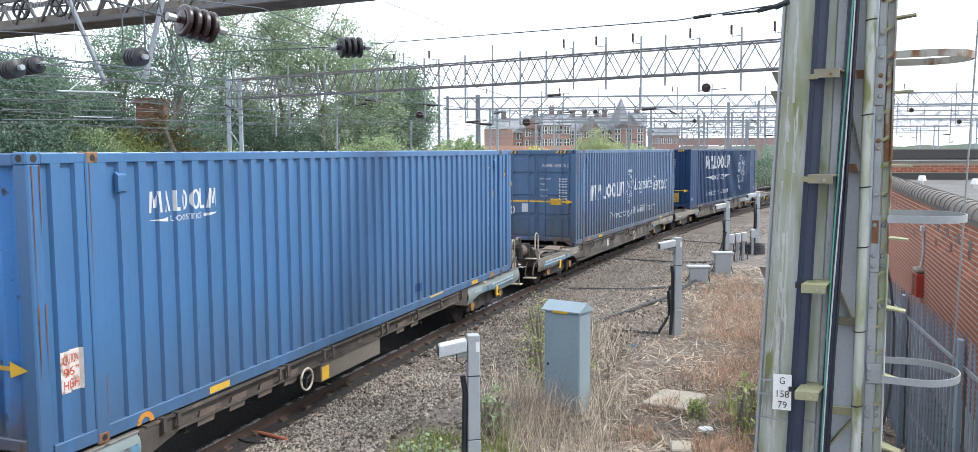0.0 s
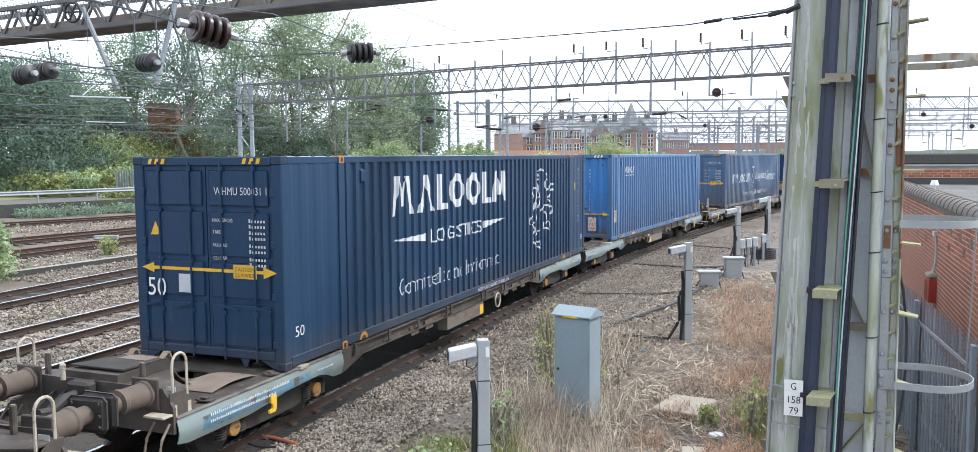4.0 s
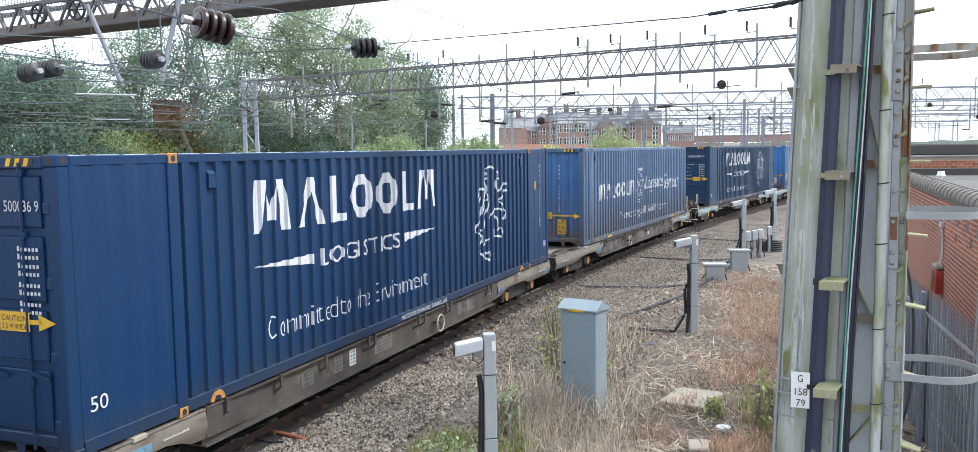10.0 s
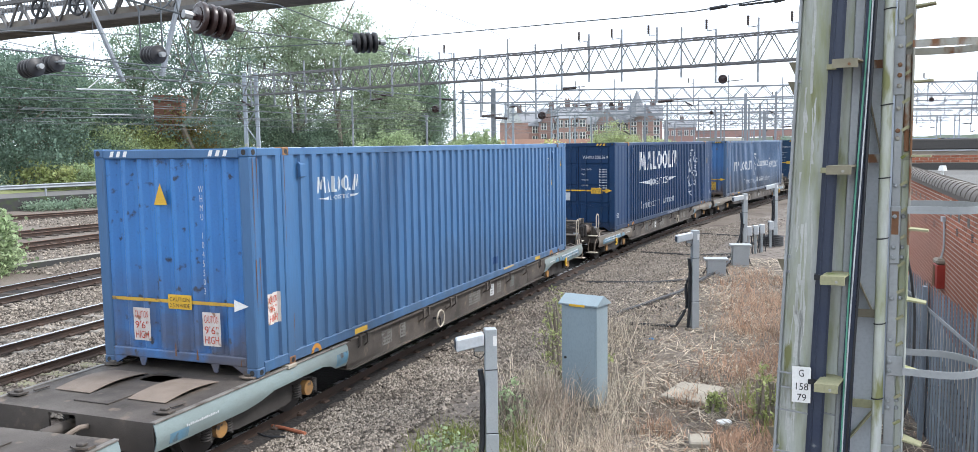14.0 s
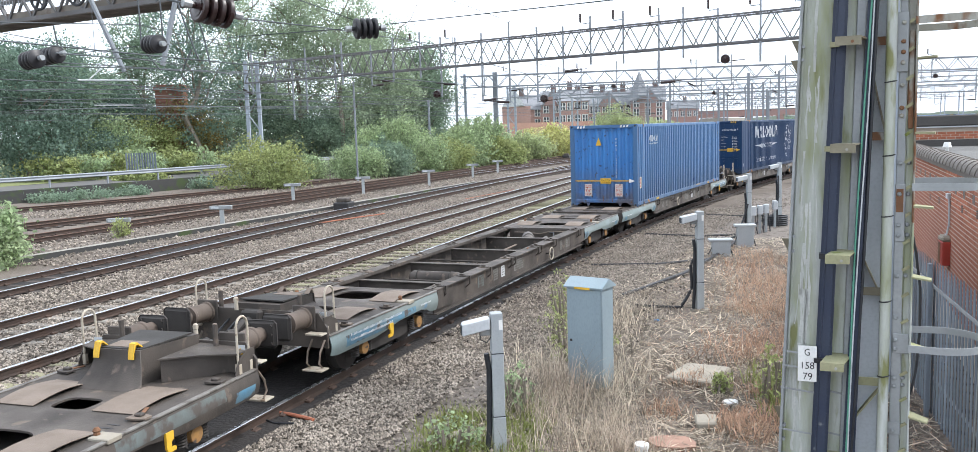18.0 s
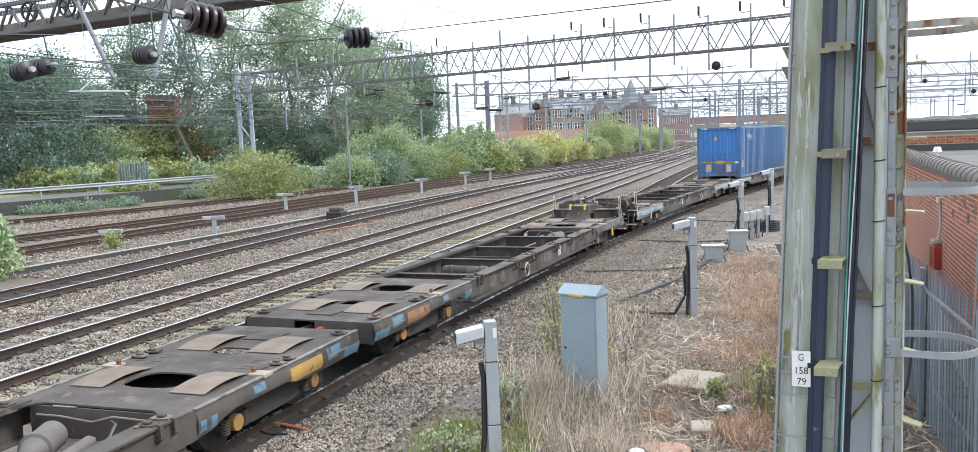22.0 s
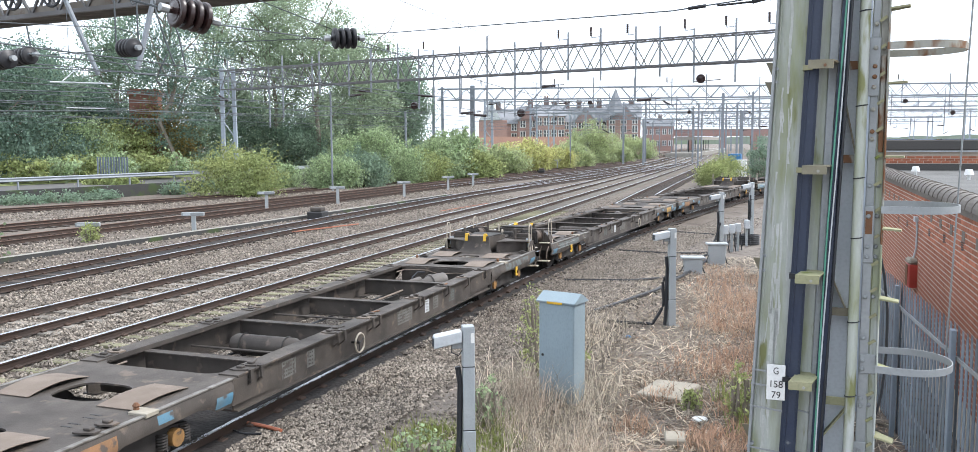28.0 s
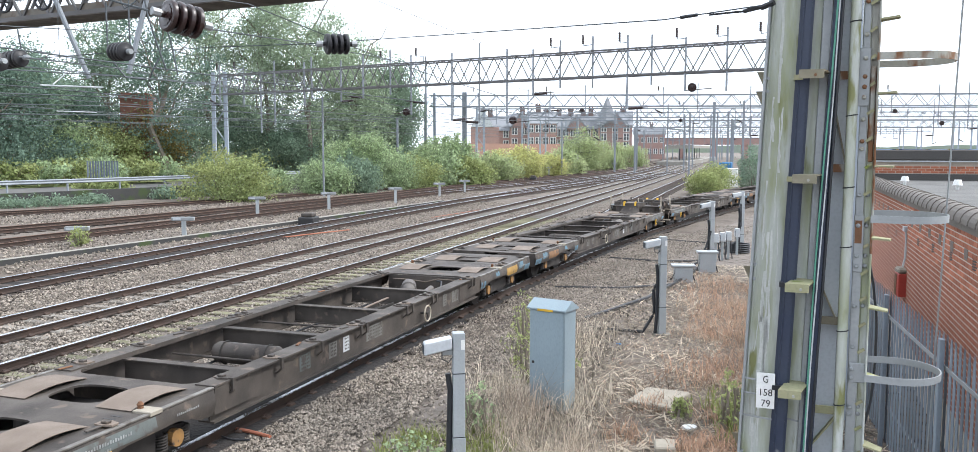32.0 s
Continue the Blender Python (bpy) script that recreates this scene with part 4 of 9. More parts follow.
        on_end("lettering", lettering("\n".join(number), 0.445, 0.52, 1.03, 1.39), M["livery_white"], -0.018)
    else:
        on_end("lettering", lettering(number[:11] + " " + number[11:], 0.16, 1.02, 2.37, 0.105), M["livery_white"], 0.0)
        for words, z in (("MAX. GROSS", 2.0), ("TARE", 1.84), ("PAYLOAD", 1.66), ("CU.CAP.", 1.48)):
            bm = lettering(words, 0.12, 0.12 + 0.034 * len(words), z, 0.05)
            on_end("lettering", bm, M["dull_white"], 0.0)
            bm = bmesh.new()
            for k in (0, 0.075):
                bars(bm, 0.72, 1.0, z - k, z - k + 0.05, 6)
            tagged(on_end("figure_line", bm, M["dull_white"], 0.0), kind="stuff")
        bm = bmesh.new()
        poly(bm, [(-0.96, 1.80), (-0.78, 1.80), (-0.87, 1.99)])
        on_end("warning_triangle", bm, M["yellow"], 0.0)
        bm = bmesh.new()
        poly(bm, [(-0.49, 1.0), (-0.28, 1.0), (-0.28, 1.26), (-0.49, 1.26)])
        on_end("data_plate", bm, M["dull_white"], 0.0)
        bm = lettering("50", -1.04, -0.72, 0.93, 0.26)
        on_end("lettering", bm, M["white_paint"], 0.001)
    # livery on the side that is seen
    def on_side(name, bm, material):
        shapes_on_side(bm, hw - 0.012)
        return part(name, bm, material, root)
    if livery == "large":
        sh = -0.22 if paint == "blue_dark" else 0.0
        for bm in name_blocks(3.12 + sh, 8.86 + sh, 1.88, 2.545):
            on_side("name_shape", bm, M["livery_white"])
        on_side("lettering", lettering("LOGISTICS", 4.68 + sh, 7.08 + sh, 1.29, 0.25), M["livery_white"])
        for pts in ([(3.10, 1.47), (4.46, 1.35), (4.46, 1.49)], [(7.24, 1.36), (8.56, 1.49), (7.24, 1.51)]):
            bm = bmesh.new()
            poly(bm, [(y + sh, z) for y, z in pts])
            on_side("swoosh", bm, M["livery_white"])
        on_side("slogan", lettering("Committed to the Environment", 3.35 + sh, 8.12 + sh, 0.50, 0.30, 0.018), M["livery_white"])
        for bm in emblem(10.27, 12.22, 0.58, 2.53, 0.055):
            on_side("emblem", bm, M["livery_white"])
        bm = lettering("NOT FOR CHANNEL TUNNEL USE", 6.86, 8.72, 0.055, 0.075)
        for v in bm.verts:
            v.co.x = hw - 0.001
        part("lettering", bm, M["livery_white"], root)
        # on the smoother end bays: number, length and a round-topped label
        def on_bay(name, bm, material, out=0.004):
            for v in bm.verts:
                v.co.x = hw - 0.012 + out
            return part(name, bm, material, root)
        on_bay("lettering", lettering("\n".join(number), 14.485, 14.585, 1.0, 1.51), M["livery_white"])
        bm = bmesh.new()
        for y0, y1, z0, z1 in ((14.475, 14.595, 0.97, 0.98), (14.475, 14.595, 1.125, 1.135), (14.475, 14.482, 0.98, 1.125), (14.588, 14.595, 0.98, 1.125)):
            poly(bm, [(y0, z0), (y1, z0), (y1, z1), (y0, z1)])
        on_bay("digit_frame", bm, M["livery_white"])
        for y in (0.26, 14.80):
            on_bay("lettering", lettering("50", y, y + 0.22, 0.42, 0.15), M["livery_white"])
        bm = bmesh.new()
        poly(bm, [(14.14, 1.90), (14.245, 1.90), (14.245, 2.05)] + [(14.1925 + 0.0525 * math.cos(a), 2.05 + 0.05 * math.sin(a)) for a in (0.6, 1.2, 1.9, 2.5)] + [(14.14, 2.05)])
        lab = on_bay("inspection_label", bm, M["yellow"])
        bm = bmesh.new()
        for k in range(3):
            poly(bm, [(14.155, 1.93 + k * 0.05), (14.23, 1.93 + k * 0.05), (14.23, 1.945 + k * 0.05), (14.155, 1.945 + k * 0.05)])
        for v in bm.verts:
            v.co.x = hw - 0.006
        part("label_print", bm, M["black"], lab)
    elif livery == "script":
        for bm in name_blocks(1.58, 5.72, 1.27, 1.76):
            on_side("name_shape", bm, M["dull_white"])
        for words, y0, y1 in (("Logistics", 6.95, 9.65), ("Services", 9.85, 12.3)):
            bm = lettering(words, y0, y1, 1.24, 0.60)
            for v in bm.verts:
                v.co.y += (v.co.z - 1.4) * 0.25
            on_side("lettering", bm, M["dull_white"])
        bm = bmesh.new()
        stroke(bm, [(6.0, 2.06), (6.15, 2.12), (6.35, 2.1), (6.55, 2.13), (6.7, 2.12)], 0.12)
        on_side("emblem_stroke", bm, M["dull_white"])
        on_side("slogan", lettering("Networking with British Industry", 3.86, 10.33, 0.42, 0.36, 0.012), M["dull_white"])
        for bm in emblem(5.82, 6.74, 0.97, 2.0, 0.036):
            on_side("emblem", bm, M["dull_white"])
    else:
        for bm in name_blocks(1.57, 2.72, 2.24, 2.47):
            on_side("name_shape", bm, M["dull_white"])
        bm = bmesh.new()
        poly(bm, [(1.57, 2.16), (1.86, 2.13), (1.86, 2.18)])
        poly(bm, [(2.46, 2.14), (2.72, 2.19), (2.46, 2.18)])
        tagged(on_side("owner_line", bm, M["dull_white"]), kind="stuff")
        on_side("lettering", lettering("LOGISTICS", 1.90, 2.42, 2.13, 0.065), M["dull_white"])
        bm = bmesh.new()
        poly(bm, [(13.19, 2.28), (13.43, 2.28), (13.33, 2.52), (13.29, 2.52)])
        tri = on_side("warning_triangle", bm, M["black"])
        bm = bmesh.new()
        poly(bm, [(13.22, 2.30), (13.40, 2.30), (13.32, 2.485), (13.30, 2.485)])
        shapes_on_side(bm, hw - 0.009)
        part("triangle_face", bm, M["yellow"], tri)
        bm = bmesh.new()
        poly(bm, [(12.46, 1.83), (12.57, 1.83), (12.57, 1.95), (12.54, 1.99), (12.49, 1.99), (12.46, 1.95)])
        on_side("inspection_label", bm, M["yellow"])
        on_side("lettering", lettering("\n".join(number), 12.23, 12.31, 1.21, 1.31), M["dull_white"])
        on_side("lettering", lettering("L\nE\nG\n1", 12.46, 12.53, 2.12, 0.40), M["dull_white"])
        bm = bmesh.new()
        poly(bm, [(8.20, 0.32), (8.50, 0.33), (8.50, 0.48), (8.20, 0.47)])
        on_side("paint_patch", bm, M["patch_deep"])
        bm = bmesh.new()
        poly(bm, [(8.85, 0.125), (9.48, 0.135), (9.48, 0.165), (8.85, 0.16)])
        for v in bm.verts:
            v.co.x = hw - 0.0005
        part("scraped_strip", bm, M["yellow_scraped"], root)
        bm = bmesh.new()
        poly(bm, [(0.28, 0.62), (0.56, 0.62), (0.56, 1.02), (0.28, 1.02)])
        on_side("height_plate", bm, M["sticker"])
        for words, dz in (("CAUTION", 0.27), ("9'6\"", 0.15), ("HIGH", 0.03)):
            bm = lettering(words, 0.31, 0.53, 0.62 + dz, 0.09)
            shapes_on_side(bm, hw - 0.012)
            for v in bm.verts:
                v.co.x += 0.003
            part("lettering", bm, M["red_text"], root)
    # yellow lashing marks low on the side
    for y in () if dark else (2.4, length - 2.68):
        bm = bmesh.new()
        poly(bm, [(y, 0.05), (y + 0.38, 0.05), (y + 0.38, 0.13), (y, 0.13)])
        for v in bm.verts:
            v.co.x = (hw - 0.001)
        part("yellow_mark", bm, M["yellow_worn"], root)
    for y in (x40 + 0.45, length - x40 - 0.75):
        bm = bmesh.new()
        for i in range(8):
            t, u = math.pi * i / 8, math.pi * (i + 1) / 8
            poly(bm, [(y + 0.13 + r * math.cos(v), 0.03 + r * 0.95 * math.sin(v)) for r, v in ((0.13, t), (0.13, u), (0.065, u), (0.065, t))])
        for v in bm.verts:
            v.co.x = (hw - 0.0005)
        part("lashing_mark", bm, M["orange"], root)
    return root


# ---------------------------------------------------------------- wagons
DECK = 0.82
HALF = 1.25


def plate_with_holes(bm, x0, x1, y0, y1, z0, z1, holes):
    """A plate pierced by rounded holes (x, y, rx, ry, power), built of cells side by side along y."""
    def frame_hole(cx, cy, rx, ry, ax0, ax1, ay0, ay1, power):
        n = 28
        top, low = [], []
        for i in range(n):
            t = 2 * math.pi * (i + 0.5) / n
            c, s = math.cos(t), math.sin(t)
            hx = cx + rx * abs(c) ** (2 / power) * (1 if c > 0 else -1)
            hy = cy + ry * abs(s) ** (2 / power) * (1 if s > 0 else -1)
            k = min((ax1 - cx) / c if c > 1e-6 else (ax0 - cx) / c if c < -1e-6 else 1e9,
                    (ay1 - cy) / s if s > 1e-6 else (ay0 - cy) / s if s < -1e-6 else 1e9)
            ox, oy = cx + c * k, cy + s * k
            top.append((bm.verts.new((hx, hy, z1)), bm.verts.new((ox, oy, z1))))
            low.append((bm.verts.new((hx, hy, z0)), bm.verts.new((ox, oy, z0))))
        corners = [(ax1, ay1), (ax0, ay1), (ax0, ay0), (ax1, ay0)]
        for i in range(n):
            j = (i + 1) % n
            a, b = top[i], top[j]
            bm.faces.new((a[0], a[1], b[1], b[0]))
            bm.faces.new((low[j][0], low[j][1], low[i][1], low[i][0]))
            bm.faces.new((a[0], b[0], low[j][0], low[i][0]))
            pa, pb = a[1].co, b[1].co
            if abs(pa.x - pb.x) > 1e-5 and abs(pa.y - pb.y) > 1e-5:
                q = min(corners, key=lambda u: (u[0] - (pa.x + pb.x) / 2) ** 2 + (u[1] - (pa.y + pb.y) / 2) ** 2)
                bm.faces.new((a[1], bm.verts.new((q[0], q[1], z1)), b[1]))
    cuts = [y0]
    for h, g in zip(holes, holes[1:]):
        cuts.append((h[1] + h[3] + g[1] - g[3]) / 2)
    cuts.append(y1)
    for (cx, cy, rx, ry, power), a, b in zip(holes, cuts, cuts[1:]):
        frame_hole(cx, cy, rx, ry, x0, x1, a, b, power)
    ring = [bm.verts.new(p) for p in ((x0, y0, z0), (x1, y0, z0), (x1, y1, z0), (x0, y1, z0), (x0, y0, z1), (x1, y0, z1), (x1, y1, z1), (x0, y1, z1))]
    for i in range(4):
        j = (i + 1) % 4
        bm.faces.new((ring[i], ring[j], ring[4 + j], ring[4 + i]))
    bmesh.ops.remove_doubles(bm, verts=bm.verts, dist=0.0005)


# how far the curved skirt over a bogie hangs below the deck: (distance along, depth)
SKIRT_JOINT = ((0.30, 0.33), (1.85, 0.33), (2.15, 0.29), (2.4, 0.22), (3.55, 0.20), (3.78, 0.25), (3.95, 0.33), (4.25, 0.35))
SKIRT_BUFFER = ((13.85, 0.35), (14.1, 0.34), (14.3, 0.26), (14.55, 0.21), (15.35, 0.23), (15.75, 0.30), (16.1, 0.34), (17.2, 0.34), (17.4, 0.30))


def skirt(bm, s, curve, y0, y1, out=0.0, z_top=-0.018, z_low=None):
    """The bulged side skirt between y0 and y1; out lifts a painted patch off it."""
    ys = sorted({y0, y1, *[y for y, d in curve if y0 < y < y1]})
    rows = []
    for y in ys:
        d = float(np.interp(y, [c[0] for c in curve], [c[1] for c in curve]))
        low = -d if z_low is None else max(z_low, -d + 0.01)
        row = []
        for k in range(8):
            u = k / 7
            z = z_top + (low - z_top) * u
            v = min(1.0, -z / 0.34)
            row.append(bm.verts.new((s * (HALF - 0.012 + 0.045 * math.sin(math.pi * min(1, v * 0.8)) ** 0.8 - 0.075 * max(0, v - 0.55) + out), y, DECK + z)))
        rows.append(row)
    for a, b in zip(rows, rows[1:]):
        for k in range(7):
            bm.faces.new((a[k], a[k + 1], b[k + 1], b[k]))
    if out == 0.0:
        # a second skin behind gives the plate its thickness
        back = [[bm.verts.new(v.co - Vector((s * 0.012, 0, 0))) for v in row] for row in rows]
        for a, b in zip(back, back[1:]):
            for k in range(7):
                bm.faces.new((a[k], b[k], b[k + 1], a[k + 1]))
        for a, b in zip(rows, rows[1:]):
            i = rows.index(a)
            bm.faces.new((a[7], back[i][7], back[i + 1][7], b[7]))
        for i in (0, -1):
            for k in range(7):
                bm.faces.new((rows[i][k], back[i][k], back[i][k + 1], rows[i][k + 1]))


def i_beam(bm, x0, x1, y, z_top, depth, width):
    """A cross beam: a wide top flange, a web and a narrow foot, in one section."""
    t, w, f = 0.018, 0.008, 0.05
    prof = [(y - width, z_top), (y + width, z_top), (y + width, z_top - t), (y + w, z_top - t), (y + w, z_top - depth + t), (y + f, z_top - depth + t), (y + f, z_top - depth),
            (y - f, z_top - depth), (y - f, z_top - depth + t), (y - w, z_top - depth + t), (y - w, z_top - t), (y - width, z_top - t)]
    prism(bm, prof[::-1], x0, x1)


def wagon(tint, label, loaded, way, deep=0.44):
    root = thing("flat_wagon", label, "flat wagon")
    steel = M["wagon"]
    rng = random.Random(tint + str(way))
    flip = (lambda y: y) if way < 0 else (lambda y: 18.15 - y)
    # deck plates over the bogies, with the rounded ends of the open well
    bm = bmesh.new()
    plate_with_holes(bm, -HALF + 0.01, HALF - 0.01, 0.30, 4.36, DECK - 0.03, DECK - 0.006, [(0, 1.78, 0.25, 0.17, 4), (0, 3.28, 0.42, 0.34, 3.2)])
    part("deck_plate", bm, steel, root)
    bm = bmesh.new()
    plate_with_holes(bm, -HALF + 0.01, HALF - 0.01, 13.85, 17.4, DECK - 0.03, DECK - 0.006, [(0, 14.55, 0.42, 0.34, 3.2), (0, 15.75, 0.25, 0.19, 4)])
    part("deck_plate", bm, steel, root)
    for y, sg in ((4.36, 1), (13.85, -1)):
        for s in (-1, 1):
            bm = bmesh.new()
            arcp = [(s * (0.96 - 0.26 + 0.26 * math.sin(a)), y + sg * (0.26 - 0.26 * math.cos(a))) for a in np.linspace(0, math.pi / 2, 8)]
            outline = [(s * 0.97, y - sg * 0.002)] + arcp + [(s * 0.97, y + sg * 0.26)]
            lo = [bm.verts.new((x, v, DECK - 0.03)) for x, v in outline]
            hi = [bm.verts.new((x, v, DECK - 0.007)) for x, v in outline]
            bm.faces.new(hi)
            bm.faces.new(lo[::-1])
            for i in range(len(lo)):
                j = (i + 1) % len(lo)
                bm.faces.new((lo[i], lo[j], hi[j], hi[i]))
            part("well_corner", bm, steel, root)
    # end walls of the well, and pipes along them
    for y in (4.40, 13.81):
        bm = bmesh.new()
        bx(bm, -0.96, 0.96, y - 0.01, y + 0.01, DECK - 0.40, DECK - 0.031)
        part("well_end", bm, steel, root)
        k = 0.07 if y < 9 else -0.07
        bm = bmesh.new()
        tube(bm, [(-0.9, y + k * 6, DECK - 0.10), (-0.86, y + k * 1.2, DECK - 0.09), (-0.3, y + k, DECK - 0.08), (0.0, y + k, DECK - 0.16), (0.45, y + k, DECK - 0.12), (0.8, y + k, DECK - 0.12)], 0.014, 6)
        part("brake_pipe", bm, M["plate"], root)
    # dark plates added under the deck so that its holes look black
    for y in (2.4, 15.35):
        bm = bmesh.new()
        bx(bm, -0.95, 0.95, y - 1.25, y + 1.25, DECK - 0.26, DECK - 0.23, 0.01)
        part("bolster_plate", bm, M["wheel"], root)
    # bowed bearing plates beside the holes
    for x0, x1, y0, y1 in ((-0.86, -0.30, 0.92, 1.86), (0.30, 0.86, 0.92, 1.86), (-1.0, -0.50, 2.84, 3.76), (0.50, 1.0, 2.84, 3.76), (-1.0, -0.5, 14.05, 15.0), (0.5, 1.0, 14.05, 15.0), (-0.95, -0.40, 15.55, 16.45), (0.40, 0.95, 15.55, 16.45)):
        bm = bmesh.new()
        j, lift = rng.uniform(-0.02, 0.02), rng.uniform(0.035, 0.06)
        rows = []
        for k in range(9):
            u = k / 8
            y, z = y0 + j + (y1 - y0) * u, DECK + 0.002 + lift * math.sin(math.pi * u)
            rows.append([bm.verts.new((x, y, z + dz)) for x, dz in ((x0, 0), (x1, 0), (x1, 0.007), (x0, 0.007))])
        for a, b in zip(rows, rows[1:]):
            for k in range(4):
                bm.faces.new((a[k], a[(k + 1) % 4], b[(k + 1) % 4], b[k]))
        bm.faces.new(rows[0][::-1])
        bm.faces.new(rows[-1])
        part("bearing_plate", bm, M["plate"], root, "tan bowed bearing plate")
    bm = bmesh.new()
    bx(bm, -0.27, 0.25, 0.66, 1.15, DECK - 0.005, DECK + 0.012, 0.004)
    part("cover_plate", bm, steel, root)
    # paired slots in the deck
    for x, y in ((-0.72, 2.25), (-0.72, 2.55), (0.72, 2.25), (0.72, 2.55), (-0.95, 15.2), (0.95, 15.2), (0.98, 2.45), (-0.98, 2.45)):
        for k in (-0.05, 0.05):
            bm = bmesh.new()
            bx(bm, x - 0.075, x + 0.075, y + k - 0.014, y + k + 0.014, DECK - 0.008, DECK - 0.0035)
            part("slot", bm, M["black"], root)
    for s in (-1, 1):
        # long sill: an inset web with a top flange, an inner lip and a wide foot
        bm = bmesh.new()
        prof = [(HALF + 0.006, DECK + 0.012), (HALF + 0.006, DECK - 0.012), (1.175, DECK - 0.012), (1.175, DECK - deep), (1.235, DECK - deep), (1.235, DECK - deep - 0.022), (1.0, DECK - deep - 0.022), (1.0, DECK - deep), (1.150, DECK - deep),
                (1.150, DECK - 0.012), (0.985, DECK - 0.012), (0.985, DECK - 0.055), (0.965, DECK - 0.055), (0.965, DECK + 0.012)]
        prism(bm, [(s * x, z) for x, z in prof], 4.36, 13.85, "y")
        sill = part("side_sill", bm, steel, root)
        for curve, y0, y1 in ((SKIRT_JOINT, 0.30, 4.25), (SKIRT_BUFFER, 13.87, 17.4)):
            bm = bmesh.new()
            skirt(bm, s, curve, y0, y1)
            part("side_skirt", bm, M[tint] if tint != "wagon" else steel, sill, "weathered curved side skirt")
            bm = bmesh.new()
            bx(bm, s * (HALF - 0.05), s * (HALF + 0.014), y0, y1, DECK - 0.016, DECK + 0.006, 0.004)
            part("edge_strip", bm, M["worn_edge"], sill, "worn pale deck edge")
        # the slanted plates where the skirts run into the web
        for y0, y1 in ((4.24, 5.35), (13.86, 12.75)):
            bm = bmesh.new()
            a = [bm.verts.new((s * x, y, DECK + z)) for x, y, z in ((1.262, y0, -0.02), (1.245, y0, -0.35), (1.262 - 0.083, y1, 0.04 - deep), (1.262 - 0.083, y1, -0.02))]
            b = [bm.verts.new(v.co - Vector((s * 0.01, 0, 0))) for v in a]
            bm.faces.new(a)
            bm.faces.new(b[::-1])
            for i in range(4):
                bm.faces.new((a[i], b[i], b[(i + 1) % 4], a[(i + 1) % 4]))
            part("transition_plate", bm, steel, sill)
        # painted patches and marks
        if tint == "wagon":
            patches = ((SKIRT_JOINT, 0.32, 0.80, "patch_blue", -0.17, None), (SKIRT_JOINT, 0.9, 1.3, "patch_blue", -0.05, -0.22), (SKIRT_JOINT, 1.45, 2.3, "patch_yellow" if rng.random() < 0.75 else "rust_orange", -0.075, -0.275),
                       (SKIRT_JOINT, 2.9, 3.15, "patch_blue", -0.06, -0.16), (SKIRT_JOINT, 3.9, 4.22, "patch_blue", -0.15, -0.30), (SKIRT_BUFFER, 16.9, 17.3, "patch_blue", -0.16, -0.30), (SKIRT_BUFFER, 14.9, 16.7, "patch_faded", -0.05, -0.2))
        else:
            patches = ((SKIRT_BUFFER, 14.75, 17.0, "patch_blue", -0.10, -0.27), (SKIRT_JOINT, 0.5, 0.8, "patch_blue", -0.18, -0.30), (SKIRT_JOINT, 3.92, 4.22, "patch_blue", -0.12, -0.30))
        for curve, y0, y1, mname, zt, zl in patches:
            bm = bmesh.new()
            skirt(bm, s, curve, y0, y1, 0.002, zt, zl if zl is not None else -0.33)
            part("painted_patch", bm, M[mname], sill, "flaking painted patch")
        for y0, y1, z0, z1, n in (((15.3, 16.9, -0.125, -0.085, 44), (15.6, 16.9, -0.20, -0.165, 38), (14.2, 14.6, -0.14, -0.11, 12)) if way < 0 or tint != "wagon" else ()) + ((0.75, 1.3, -0.175, -0.145, 18),):
            bm = bmesh.new()
            bars(bm, y0, y1, DECK + z0, DECK + z1, n, 0.0, rng, 0.6)
            for v in bm.verts:
                v.co.x = s * (HALF + 0.0425)
            tagged(part("number_line", bm, M["faded_text" if tint == "wagon" else "dull_white"], sill), kind="stuff")
        for y0, y1, mname in () if deep < 0.3 else ((5.45, 5.8, "data_grey"), (6.1, 6.3, "data_grey"), (9.1, 9.7, "data_grey"), (10.3, 10.5, "dull_white"), (10.7, 10.95, "data_grey"), (11.5, 11.8, "patch_faded")):
            bm = bmesh.new()
            bx(bm, s * 1.1755, s * 1.178, y0, y1, DECK - 0.34, DECK - 0.10)
            panel = part("data_panel", bm, M[mname], sill)
            bm = bmesh.new()
            for k in range(4):
                bars(bm, y0 + 0.03, y1 - 0.03, DECK - 0.31 + k * 0.055, DECK - 0.28 + k * 0.055, max(3, int((y1 - y0) / 0.06)), 0.0, rng)
            for v in bm.verts:
                v.co.x = s * 1.1795
            tagged(part("data_line", bm, steel, panel), kind="stuff")
        if tint == "wagon_grey" and s == way:
            bm = lettering("A-GAP 20mm", 4.16, 4.92, DECK - 0.16, 0.085)
            for v in bm.verts:
                v.co.x = s * (1.262 - 0.083 * max(0.0, v.co.y - 4.24) / 1.11 + 0.006)
                if way < 0:
                    v.co.y = 9.08 - v.co.y
            part("lettering", bm, M["dull_white"], sill)
        # folding spigots: a flap on the sill, a pin plate and a hanging latch
        for y in (0.62, 2.1, 2.35, 4.62, 4.85, 6.85, 7.05, 8.0, 8.25, 9.85, 10.05, 11.3, 12.4, 13.5, 15.45, 16.75):
            bm = bmesh.new()
            k = rng.uniform(-0.03, 0.03)
